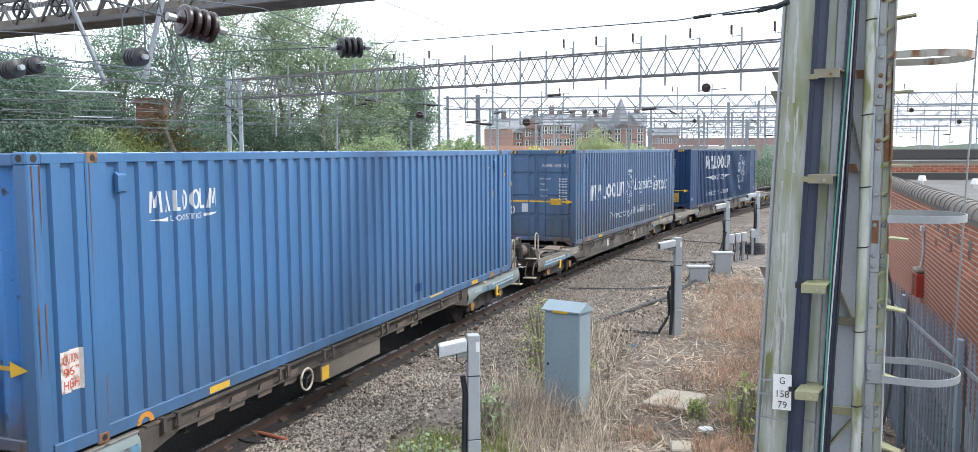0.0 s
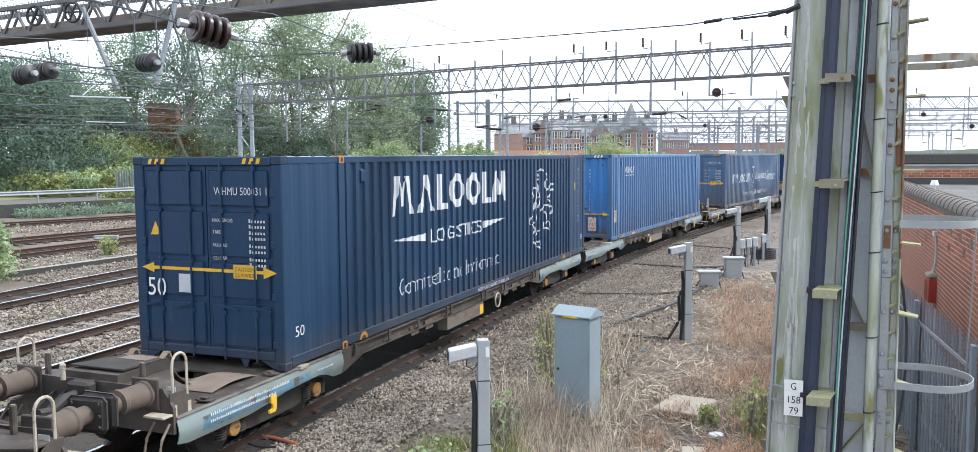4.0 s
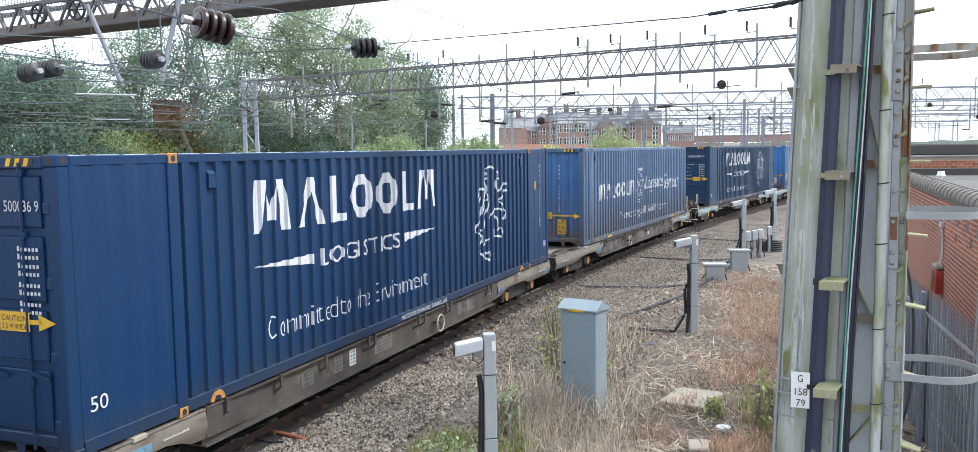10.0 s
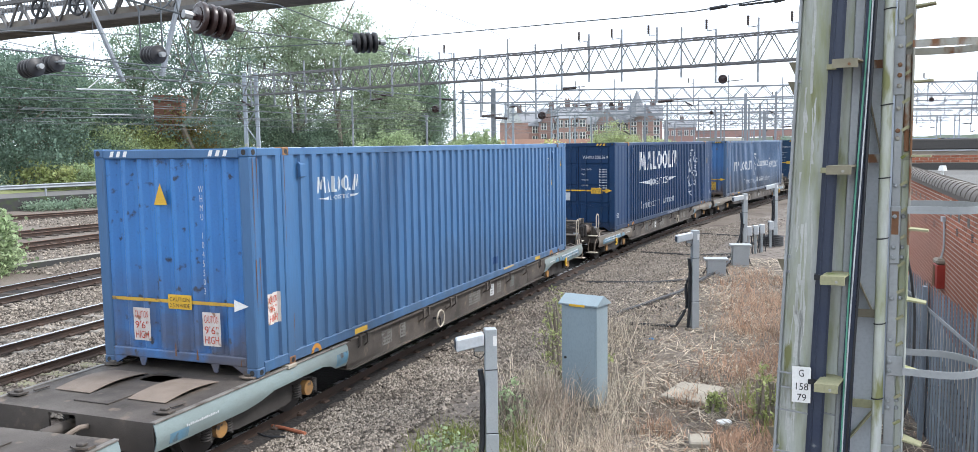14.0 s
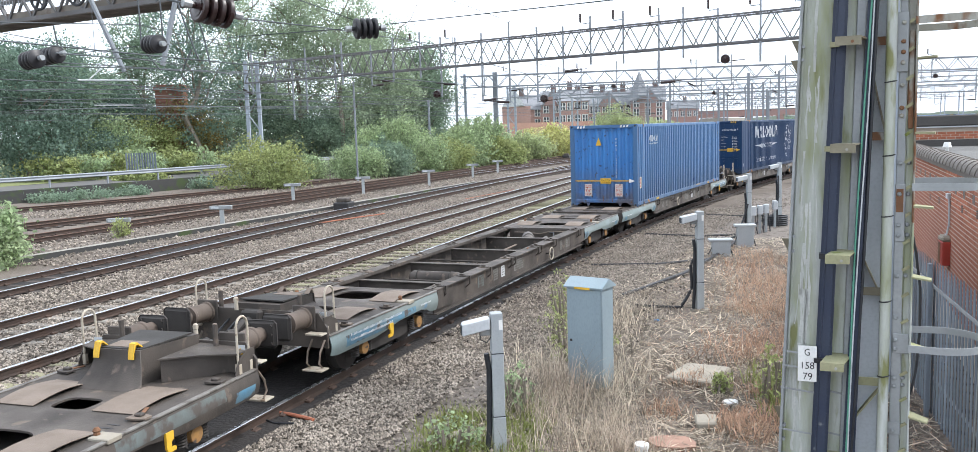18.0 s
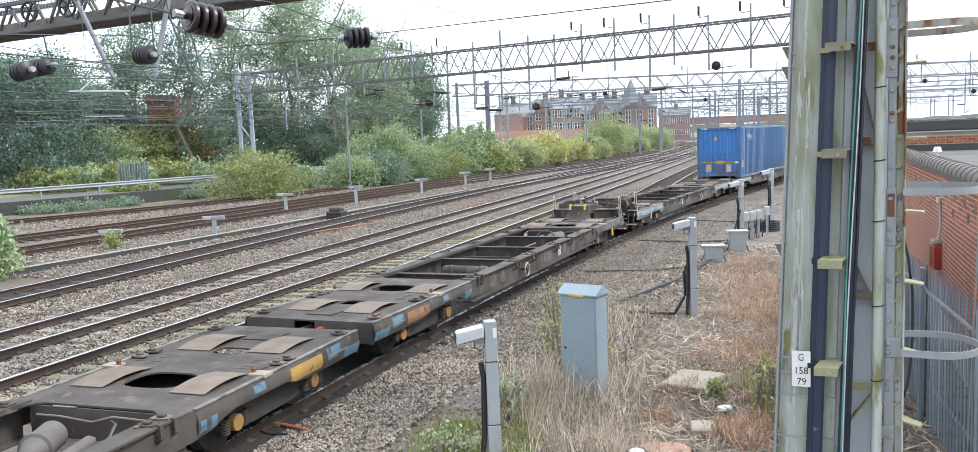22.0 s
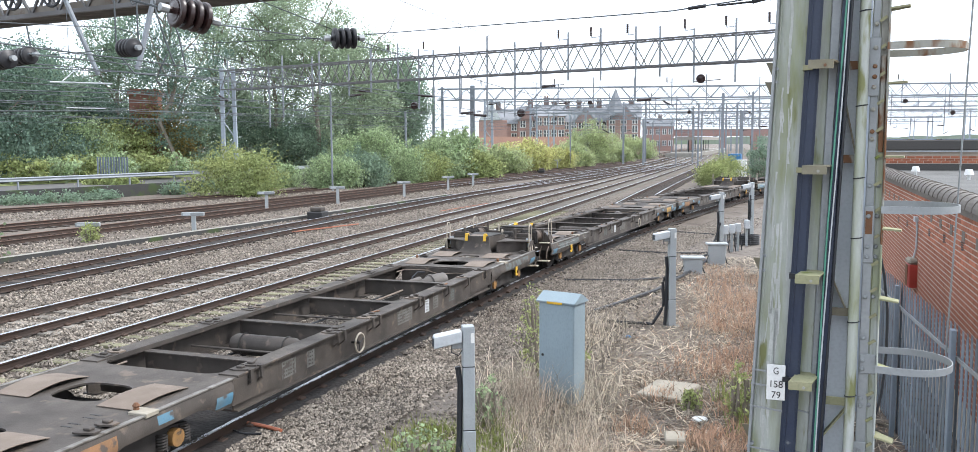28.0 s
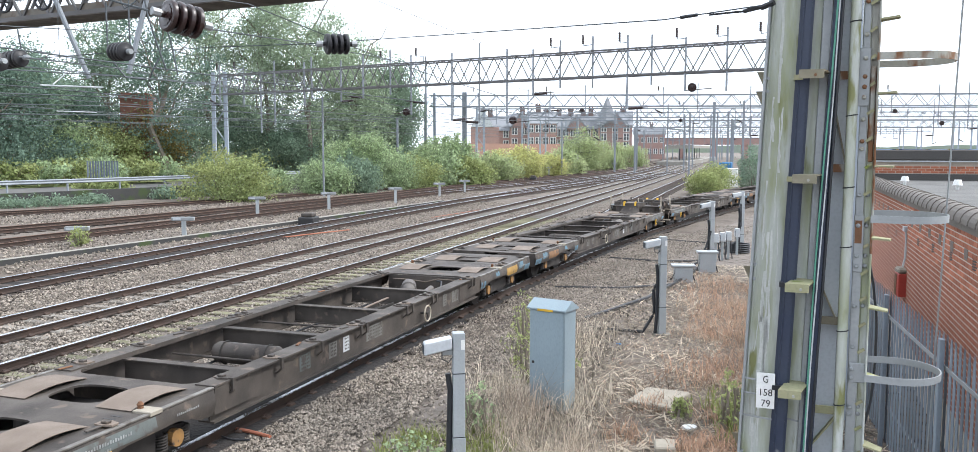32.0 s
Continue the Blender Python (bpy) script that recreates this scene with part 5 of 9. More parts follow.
            prism(bm, [(s * 1.0, y - 0.075 + k), (s * 1.10, y - 0.09), (s * 1.22, y - 0.05), (s * 1.22, y + 0.05), (s * 1.10, y + 0.085), (s * 1.0, y + 0.06 + k)], DECK + 0.013, DECK + 0.032, "z")
            flap = part("folding_spigot", bm, M["plate"] if rng.random() < 0.3 else steel, root)
            bm = bmesh.new()
            bx(bm, s * 1.06, s * 1.15, y - 0.03, y + 0.045, DECK + 0.032, DECK + 0.062, 0.008)
            part("spigot_head", bm, steel, flap)
            if 4.5 < y < 13.6:
                bm = bmesh.new()
                prism(bm, [(s * 1.20, DECK + 0.03), (s * 1.285, DECK + 0.03), (s * 1.285, DECK - 0.13), (s * 1.20, DECK - 0.20), (s * 1.19, DECK - 0.18), (s * 1.262, DECK - 0.12), (s * 1.262, DECK + 0.014), (s * 1.20, DECK + 0.014)], y - 0.028, y + 0.028, "y")
                part("latch", bm, steel, flap)
            if rng.random() < 0.6:
                bm = bmesh.new()
                bx(bm, -0.10, 0.10, -0.022, 0.022, 0.0, 0.016, 0.004)
                tag_plate = part("loose_pin", bm, M["rust"] if rng.random() < 0.25 else steel, root)
                tag_plate.matrix_basis = pose(s * rng.uniform(1.0, 1.12), y + rng.uniform(0.14, 0.3), DECK + 0.013, 0, 0, rng.uniform(60, 120))
        # pale worn plug at the edge of the deck
        for y in (2.82, 14.9):
            bm = bmesh.new()
            bx(bm, s * 1.03, s * (HALF + 0.03), y - 0.10, y + 0.10, DECK - 0.03, DECK + 0.024, 0.008)
            plug = part("edge_plug", bm, M["slab"], root, "pale worn spigot block")
            bm = bmesh.new()
            lathe(bm, (s * 1.06, y, DECK + 0.02), (s * 1.06, y, DECK + 0.10), [(0, 0.035), (0.4, 0.03), (0.6, 0.042), (1, 0.02)], 8)
            part("plug_pin", bm, M["rust"], plug)
        # handbrake ring
        bm = bmesh.new()
        tube(bm, [(s * 1.32, 7.43 + 0.15 * math.cos(a), DECK - 0.26 + 0.15 * math.sin(a)) for a in np.linspace(0, 2 * math.pi, 21)], 0.016, 6)
        wheel = part("brake_wheel", bm, M["cream"], root, "cream handbrake wheel")
        bm = bmesh.new()
        rod(bm, (s * 1.17, 7.43, DECK - 0.26), (s * 1.32, 7.43, DECK - 0.26), 0.02, 8)
        for a in (0.4, 2.5, 4.6):
            rod(bm, (s * 1.32, 7.43, DECK - 0.26), (s * 1.32, 7.43 + 0.145 * math.cos(a), DECK - 0.26 + 0.145 * math.sin(a)), 0.009, 5)
        part("wheel_spokes", bm, M["black"], wheel)
        # tow hook
        bm = bmesh.new()
        prism(bm, [(15.60, DECK - 0.20), (15.72, DECK - 0.20), (15.72, DECK - 0.29), (15.68, DECK - 0.31), (15.68, DECK - 0.37), (15.75, DECK - 0.38), (15.75, DECK - 0.42), (15.63, DECK - 0.42), (15.60, DECK - 0.37)], s * (HALF + 0.02), s * (HALF + 0.05))
        part("tow_hook", bm, M["yellow"], root, "worn yellow tow hook")
        # cream handrail and steps at the buffer end
        bm = bmesh.new()
        ya, yb, h = 17.13, 17.36, 0.70
        arch = [((ya + yb) / 2 - math.cos(a) * (yb - ya) / 2, DECK + h - 0.115 + math.sin(a) * 0.115) for a in np.linspace(0, math.pi, 9)]
        tube(bm, [(s * 1.17, ya, DECK - 0.02)] + [(s * 1.17, y, z) for y, z in arch] + [(s * 1.17, yb, DECK - 0.02)], 0.016, 7)
        rail = part("handrail", bm, M["cream"], root, "cream tubular handrail")
        for y in (ya, yb):
            bm = bmesh.new()
            bx(bm, s * 1.14, s * 1.205, y - 0.03, y + 0.03, DECK, DECK + 0.13, 0.006)
            part("rail_bracket", bm, M["cream"], rail)
        bm = bmesh.new()
        bx(bm, s * 0.98, s * 1.26, 17.47, 17.62, DECK + 0.04, DECK + 0.065, 0.004)
        part("step", bm, M["cream"], root, "worn cream step tread")
        bm = bmesh.new()
        tube(bm, [(s * 1.21, 17.47, DECK - 0.05), (s * 1.21, 17.60, DECK - 0.20), (s * 1.21, 17.64, DECK - 0.36), (s * 1.21, 17.56, DECK - 0.44)], 0.016, 6)
        part("step_hanger", bm, M["plate"], root)
        bm = bmesh.new()
        tube(bm, [(s * 1.0, 17.47, DECK - 0.05), (s * 1.0, 17.60, DECK - 0.20), (s * 1.0, 17.64, DECK - 0.36), (s * 1.0, 17.56, DECK - 0.44)], 0.016, 6)
        part("step_hanger", bm, M["plate"], root)
        bm = bmesh.new()
        bx(bm, s * 0.96, s * 1.28, 17.50, 17.70, DECK - 0.465, DECK - 0.44, 0.004)
        part("step", bm, M["cream"], root, "worn cream step tread")
        bm = bmesh.new()
        bx(bm, s * 1.03, s * 1.16, 17.30, 17.305, DECK + 0.10, DECK + 0.32)
        sign = part("warning_sign", bm, M["dull_white"], root, "white sign with a yellow triangle")
        bm = bmesh.new()
        prism(bm, [(s * 1.05, DECK + 0.20), (s * 1.14, DECK + 0.20), (s * 1.095, DECK + 0.29)], 17.297, 17.30, "y")
        part("sign_triangle", bm, M["yellow"], sign)
    # cross beams of the open middle
    for y in (6.12, 8.4, 10.6, 12.85):
        bm = bmesh.new()
        i_beam(bm, -1.0, 1.0, flip(y), DECK - 0.055, 0.33, 0.075)
        part("cross_beam", bm, steel, root)
    # air tank, rods and brake gear between the beams
    bm = bmesh.new()
    y = flip(11.35)
    lathe(bm, (-0.62, y, DECK - 0.27), (0.62, y, DECK - 0.27), [(0, 0.05), (0.03, 0.13), (0.08, 0.165), (0.92, 0.165), (0.97, 0.13), (1, 0.05)], 20)
    tank = part("air_tank", bm, steel, root, "dusty brown air reservoir")
    for x in (-0.38, 0.40):
        bm = bmesh.new()
        tube(bm, [(x, y + 0.175 * math.cos(a), DECK - 0.27 + 0.175 * math.sin(a)) for a in np.linspace(0, 2 * math.pi, 17)], 0.012, 5)
        part("tank_strap", bm, M["wagon_dark"], tank)
    for y, z in ((11.85, -0.22), (12.15, -0.25), (9.6, -0.16)):
        bm = bmesh.new()
        rod(bm, (-1.0, flip(y), DECK + z), (1.0, flip(y), DECK + z), 0.018, 8)
        part("cross_rod", bm, steel, root)
    bm = bmesh.new()
    y0, y1 = sorted((flip(6.35), flip(8.2)))
    prism(bm, [(-0.10, DECK - 0.42), (0.26, DECK - 0.42), (0.26, DECK - 0.30), (0.24, DECK - 0.30), (0.24, DECK - 0.40), (-0.08, DECK - 0.40), (-0.08, DECK - 0.30), (-0.10, DECK - 0.30)], y0, y1, "y")
    part("brake_tray", bm, M["wagon_dark"], root)
    bm = bmesh.new()
    tube(bm, [(-0.05, flip(7.9), DECK - 0.24), (0.0, flip(7.3), DECK - 0.22), (0.02, flip(6.4), DECK - 0.21)], 0.022, 7)
    part("brake_rod", bm, M["plate"], root)
    bm = bmesh.new()
    y = flip(7.95)
    bx(bm, -0.22, 0.0, y - 0.09, y + 0.09, DECK - 0.28, DECK - 0.18, 0.02)
    part("slack_adjuster", bm, M["wagon_dark"], root)
    # brake cylinder and strut in the end bay
    bm = bmesh.new()
    lathe(bm, (0.28, flip(4.75), DECK - 0.22), (-0.05, flip(5.55), DECK - 0.25), [(0, 0.10), (0.02, 0.165), (0.45, 0.165), (0.47, 0.185), (0.53, 0.185), (0.55, 0.15), (0.8, 0.09), (0.85, 0.05), (1, 0.04)], 18)
    part("brake_cylinder", bm, M["cylinder"], root, "dusty brake cylinder with a coned end")
    bm = bmesh.new()
    lathe(bm, (-0.28, flip(4.75), DECK - 0.24), (-0.42, flip(5.65), DECK - 0.28), [(0, 0.03), (0.06, 0.03), (0.08, 0.075), (0.85, 0.075), (0.88, 0.03), (1, 0.03)], 12)
    part("strut", bm, M["cylinder"], root)
    bm = bmesh.new()
    tube(bm, [(-0.3, flip(4.5), DECK - 0.12), (-0.45, flip(4.6), DECK - 0.11), (-0.5, flip(4.75), DECK - 0.2), (-0.45, flip(4.95), DECK - 0.3)], 0.02, 6)
    part("brake_hose", bm, M["cable"], root)
    # rigging in the other end bay
    bm = bmesh.new()
    y = flip(13.3)
    prism(bm, [(-0.75, DECK - 0.34), (0.55, DECK - 0.34), (0.62, DECK - 0.31), (0.62, DECK - 0.28), (-0.75, DECK - 0.28)], y - 0.05, y + 0.05, "y")
    part("brake_beam", bm, M["wagon_dark"], root)
    for x in (-0.55, 0.1, 0.35):
        bm = bmesh.new()
        rod(bm, (x, y, DECK - 0.29), (x + 0.12, y + (0.4 if way < 0 else -0.4), DECK - 0.12), 0.014, 6)
        part("brake_rod", bm, steel, root)
    for x, z in ((-0.55, -0.40), (0.62, -0.42)):
        bm = bmesh.new()
        tube(bm, [(x, 4.5, DECK + z), (x * 0.9, 8.0, DECK + z), (x, 13.7, DECK + z)], 0.02, 6)
        part("brake_pipe", bm, M["cable"], root)
    # raised buffer end: a flared box with a lid, and wings out to the headstock
    TOP = DECK + 0.40
    bm = bmesh.new()
    prism(bm, [(-0.38, 16.49), (0.25, 16.49), (0.42, 17.40), (-0.42, 17.40)], DECK - 0.004, TOP + 0.01, "z")
    hump = part("buffer_hump", bm, steel, root)
    bm = bmesh.new()
    curve = [(16.50 - 0.27 * (1 - u) ** 2.6, DECK - 0.004 + (TOP - DECK + 0.02) * u) for u in np.linspace(0, 1, 10)]
    prism(bm, [(y - 0.012, z) for y, z in curve] + [(y + 0.004, z) for y, z in curve[::-1]], -0.40, 0.27)
    for v in bm.verts:
        v.co.x += (0.19 if v.co.x > 0 else -0.12) * max(0.0, 1 - (v.co.z - DECK) / (TOP - DECK)) ** 2.4
    part("hump_apron", bm, steel, hump)
    bm = bmesh.new()
    prism(bm, [(16.53, TOP + 0.004), (17.30, TOP + 0.034), (17.30, TOP + 0.054), (16.53, TOP + 0.024)], -0.40, 0.40)
    for v in bm.verts:
        if v.co.y < 17:
            v.co.x = -0.37 if v.co.x < 0 else 0.24
    part("hatch_lid", bm, M["wagon_dark"], hump)
    bm = bmesh.new()
    prism(bm, [(16.58, TOP + 0.027), (16.82, TOP + 0.037), (16.82, TOP + 0.041), (16.58, TOP + 0.031)], -0.28, 0.14)
    part("wear_pad", bm, M["plate"], hump, "pale tan wear pad")
    for x in (-0.35, 0.16):
        bm = bmesh.new()
        prism(bm, [(16.45, TOP - 0.09), (16.465, TOP - 0.01), (16.50, TOP + 0.095), (16.545, TOP + 0.10), (16.63, TOP + 0.03), (16.62, TOP + 0.02), (16.545, TOP + 0.075), (16.515, TOP + 0.07), (16.478, TOP - 0.02), (16.465, TOP - 0.09)], x - 0.04, x + 0.04)
        part("stop_bracket", bm, M["yellow"] if tint == "wagon" else M["plate"], hump, "worn yellow stop bracket")
    for s in (-1, 1):
        # wing: a level top plate, an upright face set back under it, and a curved end rib
        bm = bmesh.new()
        outline = [(s * 0.44, 16.56), (s * 0.82, 16.93), (s * 1.17, 17.10), (s * 1.19, 17.40), (s * 0.44, 17.40)]
        hi = [bm.verts.new((x, y, TOP - 0.10 - 0.05 * (abs(x) - 0.44))) for x, y in outline]
        lo = [bm.verts.new((v.co.x, v.co.y, v.co.z - 0.018)) for v in hi]
        bm.faces.new(hi)
        bm.faces.new(lo[::-1])
        for i in range(5):
            bm.faces.new((lo[i], lo[(i + 1) % 5], hi[(i + 1) % 5], hi[i]))
        part("wing_plate", bm, steel, root)
        bm = bmesh.new()
        outline = [(s * 0.44, 16.62), (s * 0.80, 16.98), (s * 0.86, 17.04), (s * 0.90, 17.14), (s * 0.98, 17.20), (s * 1.08, 17.20), (s * 1.08, 17.38), (s * 0.44, 17.38)]
        hi = [bm.verts.new((x, y, TOP - 0.125 - 0.05 * (abs(x) - 0.44))) for x, y in outline]
        lo = [bm.verts.new((x, y, DECK - 0.004)) for x, y in outline]
        for i in range(len(lo)):
            j = (i + 1) % len(lo)
            bm.faces.new((lo[i], lo[j], hi[j], hi[i]))
        part("wing_wall", bm, steel, root)
        bm = bmesh.new()
        prism(bm, [(17.02, DECK), (17.06, DECK + 0.10), (17.14, DECK + 0.20), (17.28, DECK + 0.27), (17.44, DECK + 0.27), (17.44, DECK - 0.12), (17.36, DECK - 0.004), (17.02, DECK - 0.004)], s * 1.185, s * 1.20)
        part("end_rib", bm, steel, root)
        bm = bmesh.new()
        rod(bm, (s * 0.72, 17.33, TOP - 0.16), (s * 0.72, 17.33, TOP + 0.16), 0.035, 10)
        post = part("stanchion", bm, steel, root)
        bm = bmesh.new()
        rod(bm, (s * 0.72, 17.33, TOP + 0.16), (s * 0.72, 17.33, TOP + 0.172), 0.026, 10)
        part("stanchion_top", bm, M["plate"], post)
    bm = bmesh.new()
    prism(bm, [(-1.24, DECK - 0.18), (1.24, DECK - 0.18), (1.24, DECK + 0.12), (1.10, DECK + 0.33), (-1.10, DECK + 0.33), (-1.24, DECK + 0.12)], 17.40, 17.44, "y")
    stock = part("headstock", bm, steel, root)
    for x in (-0.875, 0.875):
        bm = bmesh.new()
        bx(bm, x - 0.19, x + 0.19, 17.44, 17.475, 0.90, 1.26, 0.012)
        base = part("buffer_base", bm, steel, root)
        bm = bmesh.new()
        lathe(bm, (x, 17.475, 1.08), (x, 18.10, 1.08), [(0, 0.155), (0.06, 0.155), (0.08, 0.135), (0.55, 0.135), (0.58, 0.15), (0.66, 0.15), (0.68, 0.10), (1, 0.10)], 18)
        part("buffer_barrel", bm, M["buffer"], base, "rusty brown buffer barrel")
        bm = bmesh.new()
        bx(bm, x - 0.24, x + 0.24, 18.08, 18.145, 0.89, 1.27, 0.045)
        head = part("buffer_head", bm, M["wheel"], base, "black oblong buffer head")
        for dx in (-0.17, 0.17):
            for dz in (-0.12, 0.0, 0.12):
                bm = bmesh.new()
                rod(bm, (x + dx, 18.08, 1.08 + dz), (x + dx, 18.055, 1.08 + dz), 0.02, 6)
                part("head_bolt", bm, M["wheel"], head)
    bm = bmesh.new()
    tube(bm, [(0, 17.44, 1.03), (0, 17.75, 1.02), (0, 17.95, 0.92), (0, 18.12, 0.94)], 0.055, 8)
    part("coupling_link", bm, M["wheel"], root)
    bm = bmesh.new()
    bx(bm, -0.16, 0.16, 17.44, 17.60, 0.93, 1.16, 0.03)
    part("draw_gear", bm, M["wheel"], stock)
    for x, r in ((-0.36, 0.02), (0.34, 0.022), (0.5, 0.018)):
        bm = bmesh.new()
        tube(bm, [(x, 17.44, 0.98), (x, 17.68, 0.86), (x * 0.9, 17.95, 0.70), (x * 0.8, 18.14, 0.78)], r, 7)
        part("air_hose", bm, M["cable"], root)
    bm = bmesh.new()
    lathe(bm, (0.30, 17.5, TOP - 0.08), (0.30, 17.5, TOP + 0.12), [(0, 0.03), (0.6, 0.028), (0.65, 0.036), (0.9, 0.034), (1, 0.015)], 10)
    part("valve_handle", bm, M["cream"], root, "pale valve handle")
    # joint end: a deep end wall, a draw bar pocket and a hose
    bm = bmesh.new()
    for x0, x1 in ((-1.24, -0.26), (0.14, 1.24)):
        bx(bm, x0, x1, 0.30, 0.325, DECK - 0.36, DECK - 0.03)
    part("end_wall", bm, steel, root)
    bm = bmesh.new()
    bx(bm, -0.27, 0.15, 0.7, 0.72, DECK - 0.36, DECK - 0.03)
    part("pocket_back", bm, M["wheel"], root)
    bm = bmesh.new()
    rod(bm, (-0.06, 0.7, DECK - 0.20), (-0.06, 0.0, DECK - 0.20), 0.075, 14)
    part("draw_bar", bm, steel, root)
    if way > 0:
        bm = bmesh.new()
        tube(bm, [(0.32, 0.30, DECK - 0.13), (0.30, 0.20, DECK - 0.12), (0.22, 0.04, DECK - 0.20)], 0.03, 8)
        part("joint_hose", bm, M["red_box"] if tint == "wagon" else M["plate"], root, "red capped joint hose")
    # bogies
    sets = []
    for yb in (2.42, 15.35):
        bm = bmesh.new()
        bx(bm, -0.9, 0.9, yb - 0.16, yb + 0.16, 0.36, 0.52, 0.02)
        rod(bm, (0, yb, 0.5), (0, yb, DECK - 0.04), 0.2, 14)
        bogie = part("bogie", bm, M["wheel"], root, "black four-wheel bogie")
        for s in (-1, 1):
            bm = bmesh.new()
            prism(bm, [(yb - 1.2, 0.34), (yb - 0.5, 0.22), (yb + 0.5, 0.22), (yb + 1.2, 0.34), (yb + 1.2, 0.46), (yb + 0.4, 0.56), (yb - 0.4, 0.56), (yb - 1.2, 0.46)], s * 0.98, s * 1.06)
            part("side_frame", bm, M["wheel"], bogie)
            for dy in (-0.93, 0.93):
                for k in (-0.19, 0.19):
                    bm = bmesh.new()
                    coil = [(s * 1.08 + 0.062 * math.cos(a), yb + dy + k + 0.062 * math.sin(a), 0.26 + 0.20 * a / 37.7) for a in np.linspace(0, 37.7, 61)]
                    tube(bm, coil, 0.014, 5)
                    part("spring", bm, M["wheel"], bogie)
                bm = bmesh.new()
                rod(bm, (s * 1.07, yb + dy, 0.365), (s * 1.16, yb + dy, 0.365), 0.105, 14)
                part("axle_box", bm, M["axle_cover"], bogie, "rusty orange axle box cover")
        for dy in (-0.93, 0.93):
            bm = bmesh.new()
            rod(bm, (-1.0, 0, 0), (1.0, 0, 0), 0.07, 10)
            for s in (-1, 1):
                rod(bm, (s * 0.69, 0, 0), (s * 0.82, 0, 0), 0.365, 28)
                rod(bm, (s * 0.665, 0, 0), (s * 0.69, 0, 0), 0.385, 28)
                for a in range(6):
                    t = a * math.pi / 3
                    rod(bm, (s * 0.822, 0.2 * math.cos(t), 0.2 * math.sin(t)), (s * 0.828, 0.2 * math.cos(t), 0.2 * math.sin(t)), 0.035, 6)
            ws = part("wheelset", bm, M["wheel"], bogie)
            ws.matrix_basis = pose(0, yb + dy, 0.365)
            sets.append((ws, yb + dy))
    if loaded:
        # grey equipment box hung below the sill
        for s in (-1, 1):
            if deep > 0.3:
                continue
            bm = bmesh.new()
            bx(bm, s * 1.0, s * 1.21, 8.0, 9.9, DECK - 0.47, DECK - deep - 0.023, 0.012)
            box = part("equipment_box", bm, M["wagon_grey"], root, "grey equipment box under the sill")
            bm = bmesh.new()
            bx(bm, s * 1.2105, s * 1.213, 8.02, 8.22, DECK - 0.45, DECK - 0.25)
            part("box_label", bm, M["yellow"], box)
            for y in (5.3, 5.9, 6.5, 7.1, 10.6, 11.2):
                bm = bmesh.new()
                prism(bm, [(y, DECK - 0.10), (y + 0.30, DECK - 0.10), (y + 0.24, DECK - 0.27), (y - 0.06, DECK - 0.27)], s * 1.19, s * 1.205)
                part("lashing_tab", bm, M["buffer"], root, "rusty hanging lashing tab")
    return root, sets


# the train's place along its track (metres), and its order: a joint every 36.5 m or so
def run(t):
    return ((-4.5437e-4 * t + 2.826e-3) * t + 5.55353) * t - 82.276


TWIN = 36.9
JOINTS = {4: 143.4, 3: 107.0, 2: 70.6, 1: 34.15, 0: -2.45, -1: -39.1, -2: -75.4}
WAGONS, BOXES = [], []          # (thing, wheelsets, offset of the joint, direction), (thing, offset of its rear end)


def build_train():
    tints = ["wagon", "wagon_grey", "wagon_grey", "wagon_blue", "wagon_blue", "wagon_grey", "wagon_grey", "wagon_blue", "wagon_blue", "wagon", "wagon", "wagon", "wagon"]
    i = 0
    for n in range(4, -3, -1):
        joint = JOINTS[n]
        for way in (1, -1):
            if n == 4 and way == 1:
                continue
            tint = tints[i % len(tints)]
            loaded = n >= 1 or (n == 0 and way == 1)
            w, sets = wagon(tint, ("loaded" if loaded and n < 4 else "empty") + " brown steel container flat wagon with an open frame", loaded, way, 0.17 if n == 2 else 0.44)
            tagged(w, group="train wagons")
            WAGONS.append((w, sets, joint, way))
            i += 1
    for paint, length, doors, livery, offset, label, number in (
            ("blue_dark", 15.24, False, "large", -2.0 + 3 * TWIN + 1.25, "dark blue corrugated container with white livery", "WHMU 5000259"),
            ("blue_mid", 13.716, True, "script", -2.0 + 3 * TWIN - 15.716, "faded blue container with door end and white lettering", "WHMU 4500102"),
            ("blue_light", 13.716, False, "small", 2 * TWIN - 0.15, "light blue corrugated container, small white logo, rusty corners", "WHMU 1045508"),
            ("blue_dull", 15.24, True, "large", -2.0 + 2 * TWIN - 16.49, "dull dark blue fifty-foot container with locking-bar doors", "WHMU 5000311"),
            ("blue_mid", 13.716, False, "script", TWIN, "weathered blue container with dirty end and white lettering", "WHMU 4500190"),
            ("blue_dark", 15.24, True, "large", -2.0 + TWIN - 16.49, "dark blue fifty-foot container with locking-bar doors", "WHMU 5000369"),
            ("blue_light", 13.716, False, "small", -0.35, "light blue corrugated container, last of the load", "WHMU 1045503")):
        c = container(paint, length, doors, livery, label, number)
        tagged(c, group="containers on the train")
        BOXES.append((c, offset, length))


build_train()


